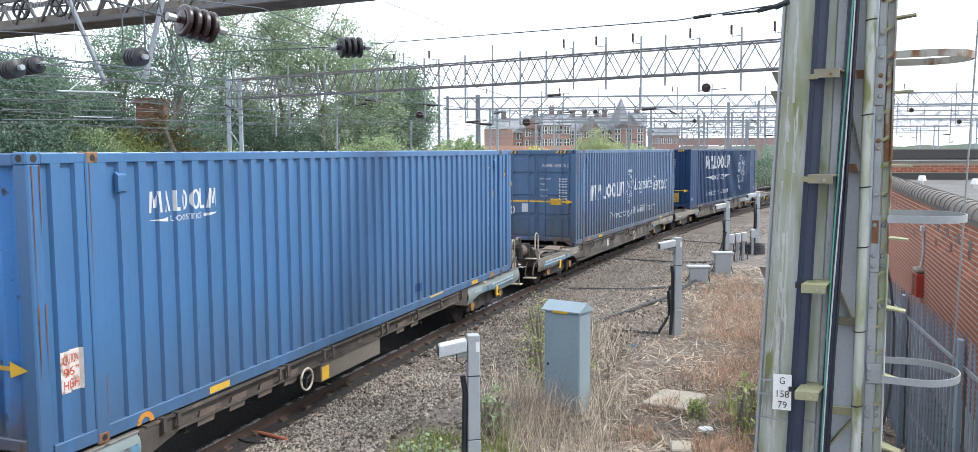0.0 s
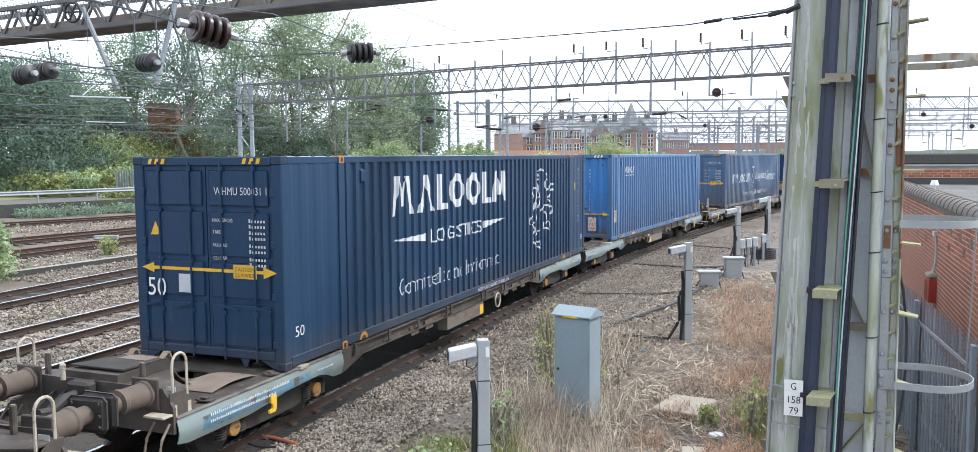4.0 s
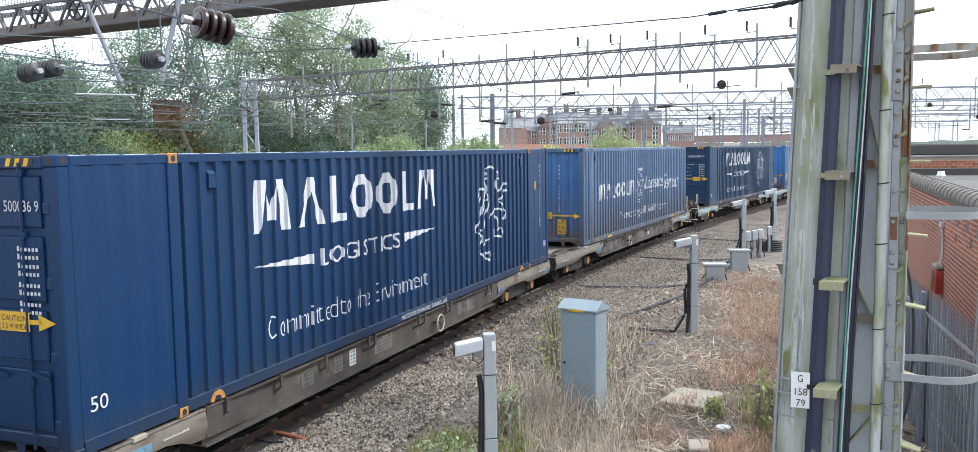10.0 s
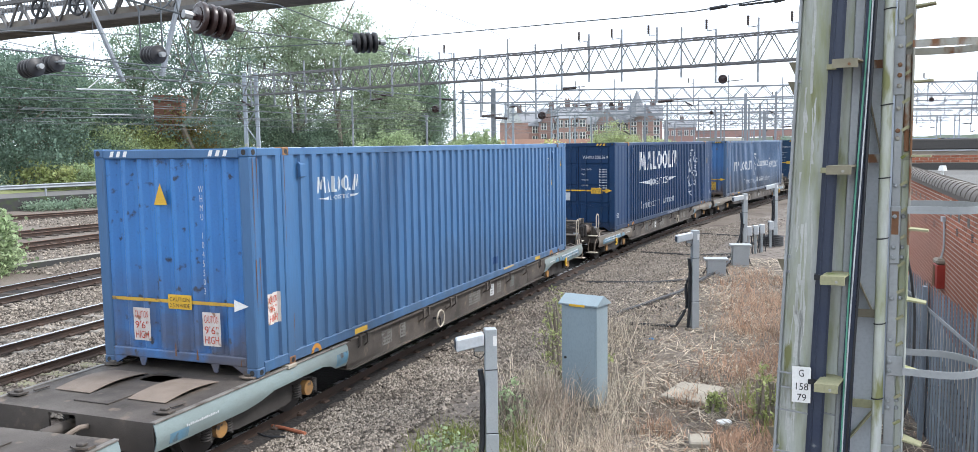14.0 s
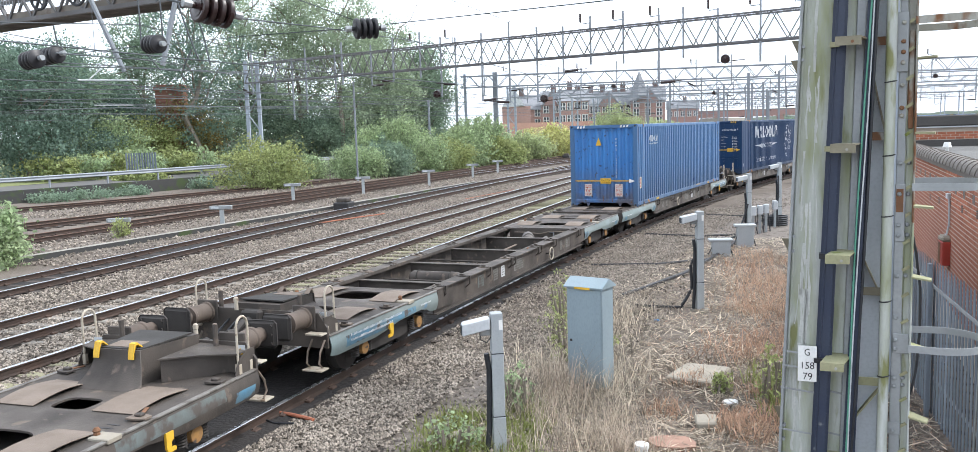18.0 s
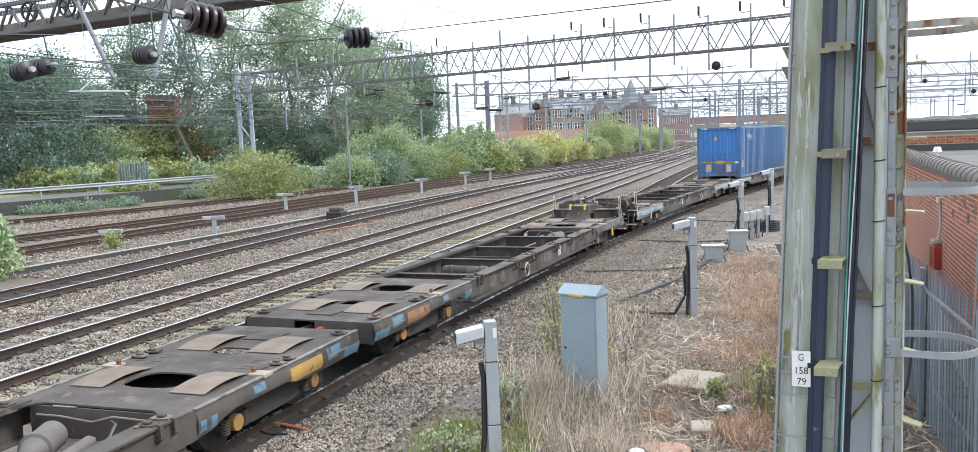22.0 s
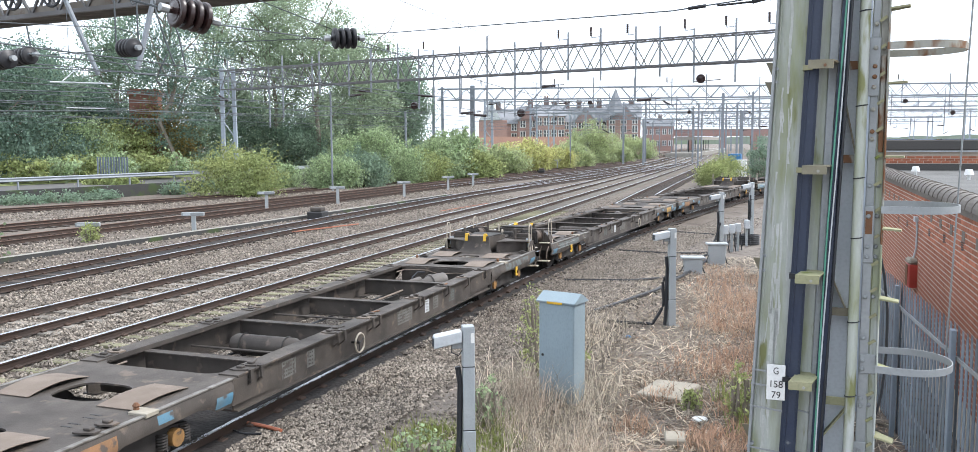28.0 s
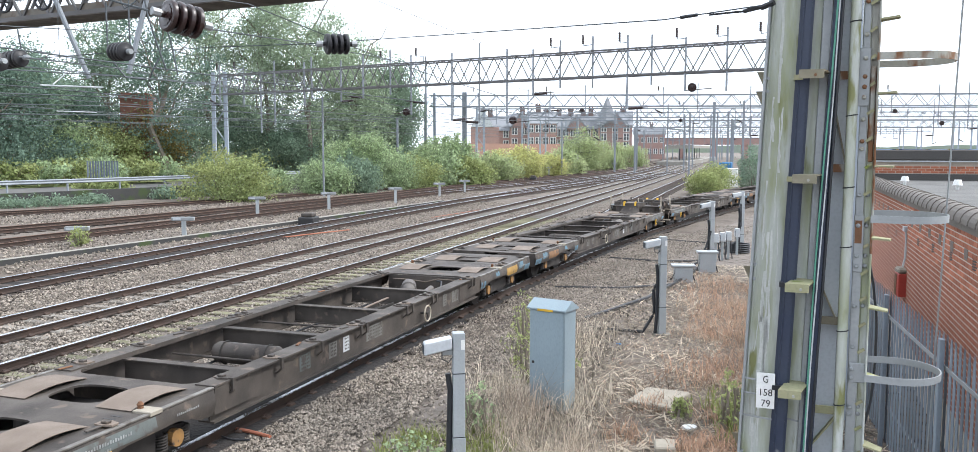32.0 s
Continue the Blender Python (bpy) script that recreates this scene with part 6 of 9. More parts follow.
def motions():
    times = [i * 0.5 for i in range(65)]
    for w, sets, joint, way in WAGONS:
        rows = []
        for t in times:
            s = run(t) + joint
            a, b = arc(s + way * 2.42)[0], arc(s + way * 15.35)[0]
            d = (b - a).normalized()
            o = a - d * 2.42
            rows.append((t, Matrix.Translation(o) @ Matrix.Rotation(-math.atan2(d.x, d.y), 4, "Z")))
        walk(w, rows)
        for ws, y in sets:
            rows = []
            for k in range(481):
                t = k / 15.0
                rows.append((t, pose(0, y, 0.365) @ Matrix.Rotation(-way * run(t) / 0.365, 4, "X")))
            walk(ws, rows)
    for c, offset, length in BOXES:
        rows = []
        for t in times:
            s = run(t) + offset
            a, b = arc(s + 0.4)[0], arc(s + length - 0.4)[0]
            d = (b - a).normalized()
            o = a - d * 0.4
            rows.append((t, Matrix.Translation((o.x, o.y, DECK + 0.01)) @ Matrix.Rotation(-math.atan2(d.x, d.y), 4, "Z")))
        walk(c, rows)


# ---------------------------------------------------------------- places by bearing
def place(az, d, z=0.0):
    """A point at bearing az (degrees right of +y) and level distance d from the eye."""
    a = radians(az)
    return Vector((d * math.sin(a), d * math.cos(a), z))


# ---------------------------------------------------------------- the near lattice mast
def near_mast():
    c = place(6.5, 7.3)
    root = thing("lattice_mast", "weathered grey steel lattice mast streaked with green algae", "mast", Matrix.Translation((c.x, c.y, 0)) @ Matrix.Rotation(radians(-6.5), 4, "Z"))
    top, foot = 10.0, -0.3

    def at(pair, z):
        """Each edge is given at z = 4.6 and z = 1.0; the legs lean in as they rise."""
        return pair[1] + (pair[0] - pair[1]) * (z - 1.0) / 3.6

    def leg(name, a, b, y0, y1, material, label="", z0=None, z1=None, bevel=0.005):
        bm = bmesh.new()
        vs = []
        for z in (foot if z0 is None else z0, top if z1 is None else z1):
            for e, y in ((a, y0), (b, y0), (b, y1), (a, y1)):
                vs.append(bm.verts.new((at(e, z), y, z)))
        for f in ((0, 1, 2, 3), (7, 6, 5, 4), (0, 4, 5, 1), (1, 5, 6, 2), (2, 6, 7, 3), (3, 7, 4, 0)):
            bm.faces.new([vs[i] for i in f])
        bmesh.ops.bevel(bm, geom=bm.edges[:], offset=bevel, segments=2 if bevel > 0.01 else 1, affect="EDGES")
        return part(name, bm, material, root, label)

    L = (-0.373, -0.513)            # outer edge of the left leg
    C1, C1r = (-0.134, -0.262), (-0.028, -0.136)
    W2 = (0.038, -0.044)            # right edge of the second web
    P2 = (0.108, -0.012)
    C2, C2r = (0.110, -0.022), (0.174, 0.072)
    BP = (0.245, 0.235)
    PI = (0.281, 0.268)
    R1, R1r = (0.338, 0.318), (0.392, 0.396)
    R2, R2r = (0.397, 0.401), (0.462, 0.463)
    off = lambda e, d: (e[0] + d, e[1] + d)

    # left leg: a wide channel with a bright outer lip, and the stepped web beside it
    leg("leg_web", off(L, 0.018), off(C1r, -0.04), 0.03, 0.044, M["mast"], "pale grey channel web with green and white streaks")
    leg("leg_lip", L, off(L, 0.022), -0.05, 0.12, M["galv"])
    leg("leg_fillet", off(L, 0.022), off(L, 0.045), 0.005, 0.03, M["mast"], bevel=0.009)
    leg("second_web", off(C1r, -0.045), W2, 0.06, 0.074, M["mast"], "algae-stained web beside the cable duct")
    leg("second_lip", W2, P2, 0.03, 0.046, M["galv"], "bright galvanised lip")
    leg("second_lip", off(P2, -0.012), P2, 0.046, 0.2, M["galv"])
    leg("back_plate", off(C2, -0.02), BP, 0.15, 0.162, M["back_panel"], "smooth grey back plate of the mast")
    leg("leg_back", off(L, 0.01), off(L, 0.07), 0.44, 0.60, M["mast"])
    leg("leg_back", (0.36, 0.36), (0.44, 0.44), 0.44, 0.60, M["mast"])
    # right leg: a flat strip and an angle, rusted above and green below
    leg("right_leg", R1, R1r, 0.03, 0.045, M["galv"])
    leg("right_leg", off(R1r, -0.012), R1r, 0.045, 0.17, M["galv"])
    leg("right_angle", R2, R2r, 0.055, 0.07, M["mast"], "grey angle stained green", None, 3.76)
    leg("right_angle", R2, R2r, 0.055, 0.07, M["mast_rust"], "grey angle with rust patches", 3.76, None)
    leg("right_angle_edge", off(R2r, -0.014), R2r, -0.01, 0.055, M["mast_rust"], "", 2.9, None)
    leg("right_angle_edge", off(R2r, -0.014), R2r, -0.01, 0.055, M["mast"], "", None, 2.9)
    leg("cover_strip", off(R2, 0.008), off(R2r, -0.02), 0.034, 0.052, M["mast_rust"], "rusty cover strip", 3.62, 4.36)
    # cable ducts: ribbed dark blue plastic
    for a, b, label in ((C1, C1r, "scuffed dark blue cable duct"), (C2, C2r, "dark blue cable duct")):
        duct = leg("cable_duct", a, b, -0.05, 0.04, M["cable_blue"], label, bevel=0.018)
        bm = bmesh.new()
        e = (a[0] + (b[0] - a[0]) * 0.3, a[1] + (b[1] - a[1]) * 0.3)
        vs = [[bm.verts.new((at(e, z) + dx, y, z)) for dx, y in ((-0.006, -0.049), (0.006, -0.049), (0.003, -0.058), (-0.003, -0.058))] for z in (foot, top)]
        for i in range(4):
            bm.faces.new((vs[0][i], vs[0][(i + 1) % 4], vs[1][(i + 1) % 4], vs[1][i]))
        part("duct_rib", bm, M["cable_blue"], duct)
    zs = np.linspace(foot, top, 60)
    for base, wob, r, m_, lab in ((0.006, 0.010, 0.0075, "green_cable", "thin pale green earth wire"), (0.026, 0.008, 0.006, "dull_white", "thin white wire"), (0.060, 0.004, 0.010, "cable", "black cable along the duct")):
        bm = bmesh.new()
        tube(bm, [(at(off(C2, 0.012 + base), z) + wob * math.sin(z * 1.5 + base * 60), -0.062, z) for z in zs], r, 6)
        part("earth_wire", bm, M[m_], root, lab)
    bm = bmesh.new()
    tube(bm, [(at(PI, z), -0.01, z) for z in zs], 0.039, 14)
    pipe = part("conduit_pipe", bm, M["mast"], root, "pale conduit pipe, green with algae low down")
    for z in (0.35, 1.02, 1.68, 2.28, 2.95, 3.42, 3.98, 4.7, 5.3):
        bm = bmesh.new()
        tube(bm, [(at(PI, z) + 0.042 * math.cos(a), -0.01 + 0.042 * math.sin(a), z + 0.006 * math.cos(a)) for a in np.linspace(0, 2 * math.pi, 15)], 0.005, 5)
        part("pipe_strap", bm, M["cable"], pipe)
    # lacing seen between duct and pipe
    for (x0, z0), (x1, z1), mname in (((0.12, 4.22), (0.27, 3.50), "lacing"), ((0.04, 2.76), (0.28, 2.22), "lacing"), ((0.02, 1.22), (0.30, 1.62), "moss_steel"), ((0.30, 0.98), (0.02, 0.40), "lacing"), ((0.12, 4.75), (0.29, 5.5), "lacing")):
        bm = bmesh.new()
        bar(bm, (x0, 0.10, z0), (x1, 0.10, z1), 0.012, 0.075, (0, 1, 0))
        part("lacing_bar", bm, M[mname], root)
    for z, mname in ((3.57, "mast_rust"), (2.34, "lacing"), (1.60, "moss_steel"), (4.30, "mast_rust"), (0.9, "moss_steel")):
        bm = bmesh.new()
        bx(bm, at(C2, z) + 0.04, at(BP, z) + 0.03, 0.075, 0.09, z - 0.035, z + 0.03)
        part("cross_strap", bm, M[mname], root)
    # shelf brackets carrying the ducts
    for z, mname in ((4.31, "bracket_tan"), (3.51, "bracket_tan"), (2.66, "moss_steel"), (1.81, "moss_steel"), (0.98, "moss_steel"), (5.15, "bracket_tan")):
        bm = bmesh.new()
        x0, x1 = at(C1r, z) - 0.05, at(P2, z) - 0.005
        prism(bm, [(-0.26, z), (0.06, z), (0.06, z + 0.012), (-0.272, z + 0.012), (-0.272, z - 0.055), (-0.26, z - 0.055)], x0, x1)
        for v in bm.verts:
            v.co.x += (v.co.y + 0.272) * 0.18 - 0.03
        br = part("shelf_bracket", bm, M[mname], root, "mossy angle bracket" if mname == "moss_steel" else "tan weathered angle bracket")
        bm = bmesh.new()
        rod(bm, ((x0 + x1) / 2, -0.272, z - 0.03), ((x0 + x1) / 2, -0.283, z - 0.03), 0.012, 6)
        part("bracket_bolt", bm, M["mast_rust"], br)
        bm = bmesh.new()
        prism(bm, [(-0.075, z - 0.05), (0.03, z - 0.05), (0.03, z - 0.01), (-0.075, z - 0.01)], at(C1, z) - 0.012, x0)
        part("duct_clamp", bm, M["moss_steel" if z > 3 else "cable"], br)
    # gusset and splice plates on the right leg
    for z0, z1, a, b in ((4.05, 4.50, 0.315, 0.40), (2.75, 3.20, 0.325, 0.40), (1.86, 2.02, 0.33, 0.45), (1.20, 1.30, 0.30, 0.40)):
        bm = bmesh.new()
        bx(bm, a, b, 0.014, 0.027, z0, z1, 0.006)
        part("splice_plate", bm, M["galv"], root)
    bm = bmesh.new()
    bx(bm, 0.335, 0.385, 0.010, 0.013, 2.98, 3.16)
    part("rust_patch", bm, M["rust"], root)
    # step plates up the right leg, with rungs between
    for z in (0.55, 1.36, 1.92, 2.47, 3.02, 3.58, 4.14, 4.7, 5.26):
        bm = bmesh.new()
        x = at(R2r, z)
        prism(bm, [(x - 0.01, -0.04), (x + 0.115, -0.15), (x + 0.13, -0.05), (x, 0.12)], z, z + 0.014, "z")
        part("step_plate", bm, M["moss_steel"], root, "mossy step plate")
    for z in np.arange(0.42, 5.6, 0.21):
        bm = bmesh.new()
        x = at(R1r, z)
        bar(bm, (x - 0.005, 0.028, z), (x + 0.045, 0.028, z + 0.035), 0.012, 0.022)
        part("rung", bm, M["moss_steel"], root)
    for z in (0.30, 0.55, 1.23, 1.60, 1.66, 1.90, 1.97, 2.15, 2.48, 2.80, 2.88, 3.12, 3.36, 3.72, 3.78, 3.95, 4.12, 4.20, 4.28, 4.42, 4.60, 4.85, 5.1):
        for e, y in ((0.026, 0.014), (0.088, 0.05)):
            if (z * 100) % 2 < 1 or e < 0.05:
                bm = bmesh.new()
                x = at(off(R1, e), z)
                lathe(bm, (x, y, z), (x, y - 0.018, z), [(0, 0.018), (0.4, 0.018), (1, 0.009)], 8)
                part("rivet", bm, M["mast_rust" if z > 3.5 else "galv"], root)
    for z in (0.95, 1.08, 1.20, 2.66, 2.78, 4.18, 4.28, 5.2):
        bm = bmesh.new()
        x = at(off(L, 0.034), z)
        rod(bm, (x, 0.03, z), (x, -0.03, z), 0.014, 6)
        part("bolt", bm, M["galv"], root)
    for z in (4.36, 4.20, 2.72, 1.25):
        bm = bmesh.new()
        x = at(L, z)
        prism(bm, [(x - 0.075, z), (x, z), (x, z - 0.13), (x - 0.015, z - 0.13)], 0.30, 0.312, "y")
        part("gusset_plate", bm, M["lacing"], root)
    # ladder-cage hoops
    for z, mname in ((4.41, "mast_rust"), (3.19, "galv"), (1.96, "galv"), (5.65, "galv"), (0.75, "galv")):
        bm = bmesh.new()
        pts = []
        for a in np.linspace(-0.55 * math.pi, 0.55 * math.pi, 17):
            pts.append(Vector((0.70 + 0.32 * math.cos(a) - 0.02, 0.12 + 0.36 * math.sin(a), z)))
        pts = [Vector((0.43, pts[0].y + 0.02, z))] + pts + [Vector((0.43, pts[-1].y - 0.02, z))]
        strip(bm, pts, 0.008, 0.055)
        part("cage_hoop", bm, M[mname], root, "galvanised ladder-cage hoop")
    # pale lime runs down the web
    rr = random.Random(4)
    for i in range(26):
        bm = bmesh.new()
        z = rr.uniform(0.5, 5.2)
        ln, w = rr.uniform(0.2, 1.0), rr.uniform(0.004, 0.016)
        x = at(off(L, rr.choice((0.10, 0.11, 0.13, 0.17)) + rr.uniform(-0.02, 0.02)), z)
        pts = []
        for k in range(9):
            zz = z - ln * k / 8
            x += rr.uniform(-0.008, 0.006)
            pts.append((x, zz))
        left = [bm.verts.new((a - w * rr.uniform(0.2, 1), 0.0265, b)) for a, b in pts]
        right = [bm.verts.new((a + w * rr.uniform(0.2, 1), 0.0265, b)) for a, b in pts]
        for k in range(8):
            bm.faces.new((left[k], right[k], right[k + 1], left[k + 1]))
        part("lime_run", bm, M["lime"], root)
    # number plate and its straps
    bm = bmesh.new()
    bx(bm, -0.366, -0.222, -0.068, -0.063, 1.60, 1.895, 0.002)
    plate = part("number_plate", bm, M["white_paint"], root, "white enamel number plate")
    for words, z, x0, x1 in (("G", 1.815, -0.315, -0.275), ("158", 1.705, -0.335, -0.240), ("79", 1.615, -0.325, -0.255)):
        bm = lettering(words, x0, x1, z, 0.058)
        for v in bm.verts:
            v.co = Vector((v.co.y, -0.071, v.co.z))
        part("lettering", bm, M["black"], plate)
    for z in (1.83, 1.71, 1.52, 1.17, 0.85):
        bm = bmesh.new()
        bar(bm, (at(L, z) - 0.004, -0.056, z + 0.012), (at(C1, z) + 0.004, -0.056, z - 0.012), 0.005, 0.014)
        part("plate_strap", bm, M["galv"], root)
        bm = bmesh.new()
        bar(bm, (at(C1r, z) - 0.004, 0.045, z - 0.02), (at(W2, z), 0.04, z - 0.032), 0.005, 0.014)
        part("plate_strap", bm, M["galv"], root)
    bm = bmesh.new()
    bx(bm, -0.65, 0.6, -0.2, 0.75, -0.35, -0.16, 0.03)
    part("footing", bm, M["concrete"], root)


near_mast()


# ---------------------------------------------------------------- lineside cabinet and posts
def cabinet():
    root = thing("relay_cabinet", "blue-grey steel trackside cabinet with a ridged lid", "cabinet", pose(-2.235, 12.5, -0.25, 0, 0, -19))
    bm = bmesh.new()
    bx(bm, -0.30, 0.30, 0.0, 0.36, 0.0, 1.56, 0.012)
    part("body", bm, M["cabinet"], root)
    bm = bmesh.new()
    bx(bm, -0.285, 0.285, -0.014, -0.002, 0.12, 1.54, 0.006)
    d = part("door", bm, M["cabinet"], root)
    bm = bmesh.new()
    rod(bm, (-0.22, -0.02, 0.75), (-0.22, -0.03, 0.75), 0.022, 8)
    part("lock", bm, M["black"], d)
    bm = bmesh.new()
    prism(bm, [(-0.04, 1.56), (0.40, 1.56), (0.40, 1.58), (0.18, 1.70), (-0.04, 1.58)], -0.33, 0.33)
    part("lid", bm, M["cabinet"], root, "pale ridged lid")
    bm = bmesh.new()
    bx(bm, -0.14, 0.12, -0.044, -0.041, 1.545, 1.578)
    part("yellow_label", bm, M["yellow"], root, "yellow warning strip")
    bm = bmesh.new()
    bx(bm, -0.30, 0.30, -0.03, 0.40, -0.08, 0.02, 0.01)
    part("plinth", bm, M["concrete"], root)


cabinet()


def signal_post(pos, height, turn, label, sleeve=True, w=0.145):
    root = thing("detector_post", label, "post", pose(*pos, 0, 0, turn), group="trackside detector posts")
    bm = bmesh.new()
    bx(bm, -w / 2, w / 2, -w / 2, w / 2, 0, height, 0.008)
    bx(bm, -w / 2 - 0.006, w / 2 + 0.006, -w / 2 - 0.006, w / 2 + 0.006, 0, height * 0.28, 0.006)
    part("post", bm, M["post_grey"], root)
    for z in (height * 0.28, height * 0.72):
        bm = bmesh.new()
        bx(bm, -w / 2 - 0.003, w / 2 + 0.003, -w / 2 - 0.003, w / 2 + 0.003, z, z + 0.012)
        part("band", bm, M["cable"], root)
    bm = bmesh.new()
    bx(bm, w / 2 - 0.05, w / 2 - 0.005, -w / 2 - 0.003, -w / 2 - 0.001, height - 0.2, height - 0.08)
    part("sticker", bm, M["white_paint"], root)
    bm = bmesh.new()
    bx(bm, -0.20, -w / 2, -0.05, 0.03, height - 0.27, height - 0.20, 0.01)
    part("bracket", bm, M["galv"], root)
    bm = bmesh.new()
    prism(bm, [(-0.42, height - 0.25), (-0.09, height - 0.18), (-0.09, height - 0.04), (-0.42, height - 0.10)], -0.12, 0.05, "y")
    bmesh.ops.bevel(bm, geom=bm.edges[:], offset=0.012, segments=1, affect="EDGES")
    part("detector_head", bm, M["dull_white"], root, "off-white detector head")
    bm = bmesh.new()
    bx(bm, -0.436, -0.418, -0.09, 0.02, height - 0.23, height - 0.12, 0.004)
    part("lens", bm, M["glass_dark"], root)
    bm = bmesh.new()
    tube(bm, [(-0.2, 0, height - 0.2), (-0.2, -0.02, height - 0.32), (-0.12, -0.02, height - 0.36), (-0.06, -0.02, height - 0.28)], 0.008, 5)
    part("tail_cable", bm, M["cable"], root)
    if sleeve:
        bm = bmesh.new()
        pts = [(-0.13, 0, height * 0.72), (-0.10, 0, height * 0.6), (-0.11, 0, height * 0.4), (-0.12, -0.02, height * 0.2), (-0.16, -0.05, 0.05)]
        tube(bm, pts, 0.035, 8)
        part("cable_sleeve", bm, M["cable"], root, "black corrugated cable sleeve")
    bm = bmesh.new()
    rod(bm, (0, 0, -0.06), (0, 0, 0.03), 0.2, 14)
    part("base", bm, M["concrete"], root)
    return root


signal_post((-2.82, 9.75, -0.26), 1.78, 24, "grey square post with white detector head and black sleeve")
signal_post((-0.82, 18.5, -0.26), 2.12, 24, "tall grey post with white box and bent black cable")
signal_post((0.28, 29.4, -0.26), 2.25, 24, "tall grey post with white box near cable boxes")
signal_post((1.45, 34.6, -0.26), 2.35, 24, "grey post with coiled black cable at its foot")


def junction_box(pos, w, h, d, turn, label, legs=True):
    root = thing("junction_box", label, "junction box", pose(*pos, 0, 0, turn), group="cable boxes by the line")
    bm = bmesh.new()
    k = 0.02 if w > 0.4 else -0.03
    bx(bm, -w / 2 - k, w / 2 + k, -d / 2 - 0.02, d / 2 + 0.02, h - (0.07 if w > 0.4 else 0.32), h, 0.012)
    part("lid", bm, M["post_grey" if w > 0.4 else "dull_white"], root)
    bm = bmesh.new()
    bx(bm, -w / 2 * 0.8 if w > 0.4 else -0.04, w / 2 * 0.8 if w > 0.4 else 0.04, -d / 2 if w > 0.4 else -0.04, d / 2 if w > 0.4 else 0.04, 0.0, h - (0.072 if w > 0.4 else 0.322), 0.008)
    part("body", bm, M["post_grey"], root)
    bm = bmesh.new()
    tube(bm, [(w / 2 * 0.7, -0.04, h - 0.08), (w / 2 * 0.75, -0.05, h * 0.5), (w / 2 + 0.02, -0.08, 0.03)], 0.02, 6)
    tube(bm, [(-w / 2 * 0.75, -0.04, h - 0.08), (-w / 2 * 0.78, -0.05, h * 0.5), (-w / 2 - 0.05, -0.08, 0.03)], 0.012, 6)
    part("cable", bm, M["cable"], root)


junction_box((-0.55, 26.2, -0.26), 0.66, 0.52, 0.35, 10, "small pale cable box on a pedestal")
junction_box((0.15, 28.2, -0.26), 0.62, 0.72, 0.35, 10, "pale cable box beside the post")
for dx, dy in ((0.45, 31.2), (0.68, 31.6), (0.9, 32.0), (1.25, 33.4)):
    junction_box((dx, dy, -0.26), 0.22, 1.0, 0.2, 12, "small white terminal box on a stem")


def cable_coil():
    bm = bmesh.new()
    for k in range(5):
        pts = [(1.3 + 0.42 * math.cos(a), 33.9 + 0.3 * math.sin(a), -0.2 + 0.075 * k) for a in np.linspace(0, 2 * math.pi, 21)]
        tube(bm, pts, 0.035, 6)
    solid("cable_coil", bm, M["cable"], "coil of thick black cable on the ballast", "cable")


cable_coil()


def loose_cable(pts, r, label):
    bm = bmesh.new()
    p = [Vector(q) for q in pts]
    out = []
    for i in range(len(p) - 1):
        for k in range(6):
            out.append(p[i].lerp(p[i + 1], k / 6) + Vector((0.15 * r * math.sin(i * 3 + k), 0.3 * r * math.cos(i * 2 + k), 0)))
    out.append(p[-1])
    tube(bm, out, r, 6)
    solid("ground_cable", bm, M["cable"], label, "cable", group="cables on the ground")


loose_cable([(-0.85, 18.6, 0.95), (-1.0, 18.55, 0.7), (-0.98, 18.5, 0.2), (-1.2, 18.4, -0.2), (-2.2, 18.6, -0.22)], 0.035, "bent black cable from post to ground")
loose_cable([(0.25, 29.3, 1.0), (0.12, 29.2, 0.5), (-0.1, 28.9, 0.0), (-0.7, 28.4, -0.22)], 0.035, "bent black cable beside the cable box")
loose_cable([(1.4, 34.5, 1.6), (1.42, 34.4, 0.8), (1.3, 34.2, 0.2), (0.4, 33.2, -0.2)], 0.035, "bent black cable from tall post")
loose_cable([(-2.6, 19.5, -0.2), (-1.4, 22.5, -0.18), (-0.4, 27, -0.18), (0.6, 34, -0.18)], 0.05, "dark cable run beside the ballast")
loose_cable([(-4.0, 23.6, -0.16), (-2.2, 23.9, -0.16), (-0.9, 25.0, -0.18)], 0.035, "dark cable crossing to the track")
loose_cable([(-3.2, 30.5, -0.16), (-1.5, 30.0, -0.16), (0.4, 30.8, -0.18)], 0.035, "dark cable crossing to the track")
loose_cable([(-2.2, 37.5, -0.16), (0.0, 36.5, -0.16), (1.6, 36.8, -0.18)], 0.035, "dark cable crossing to the track")


def concrete_slab(pos, w, d, turn, label):
    bm = bmesh.new()
    bx(bm, -w / 2, w / 2, -d / 2, d / 2, -0.05, 0.05, 0.02)
    solid("concrete_slab", bm, M["slab"], label, "slab", m=pose(*pos, 2, -2, turn), group="slabs in the weeds")


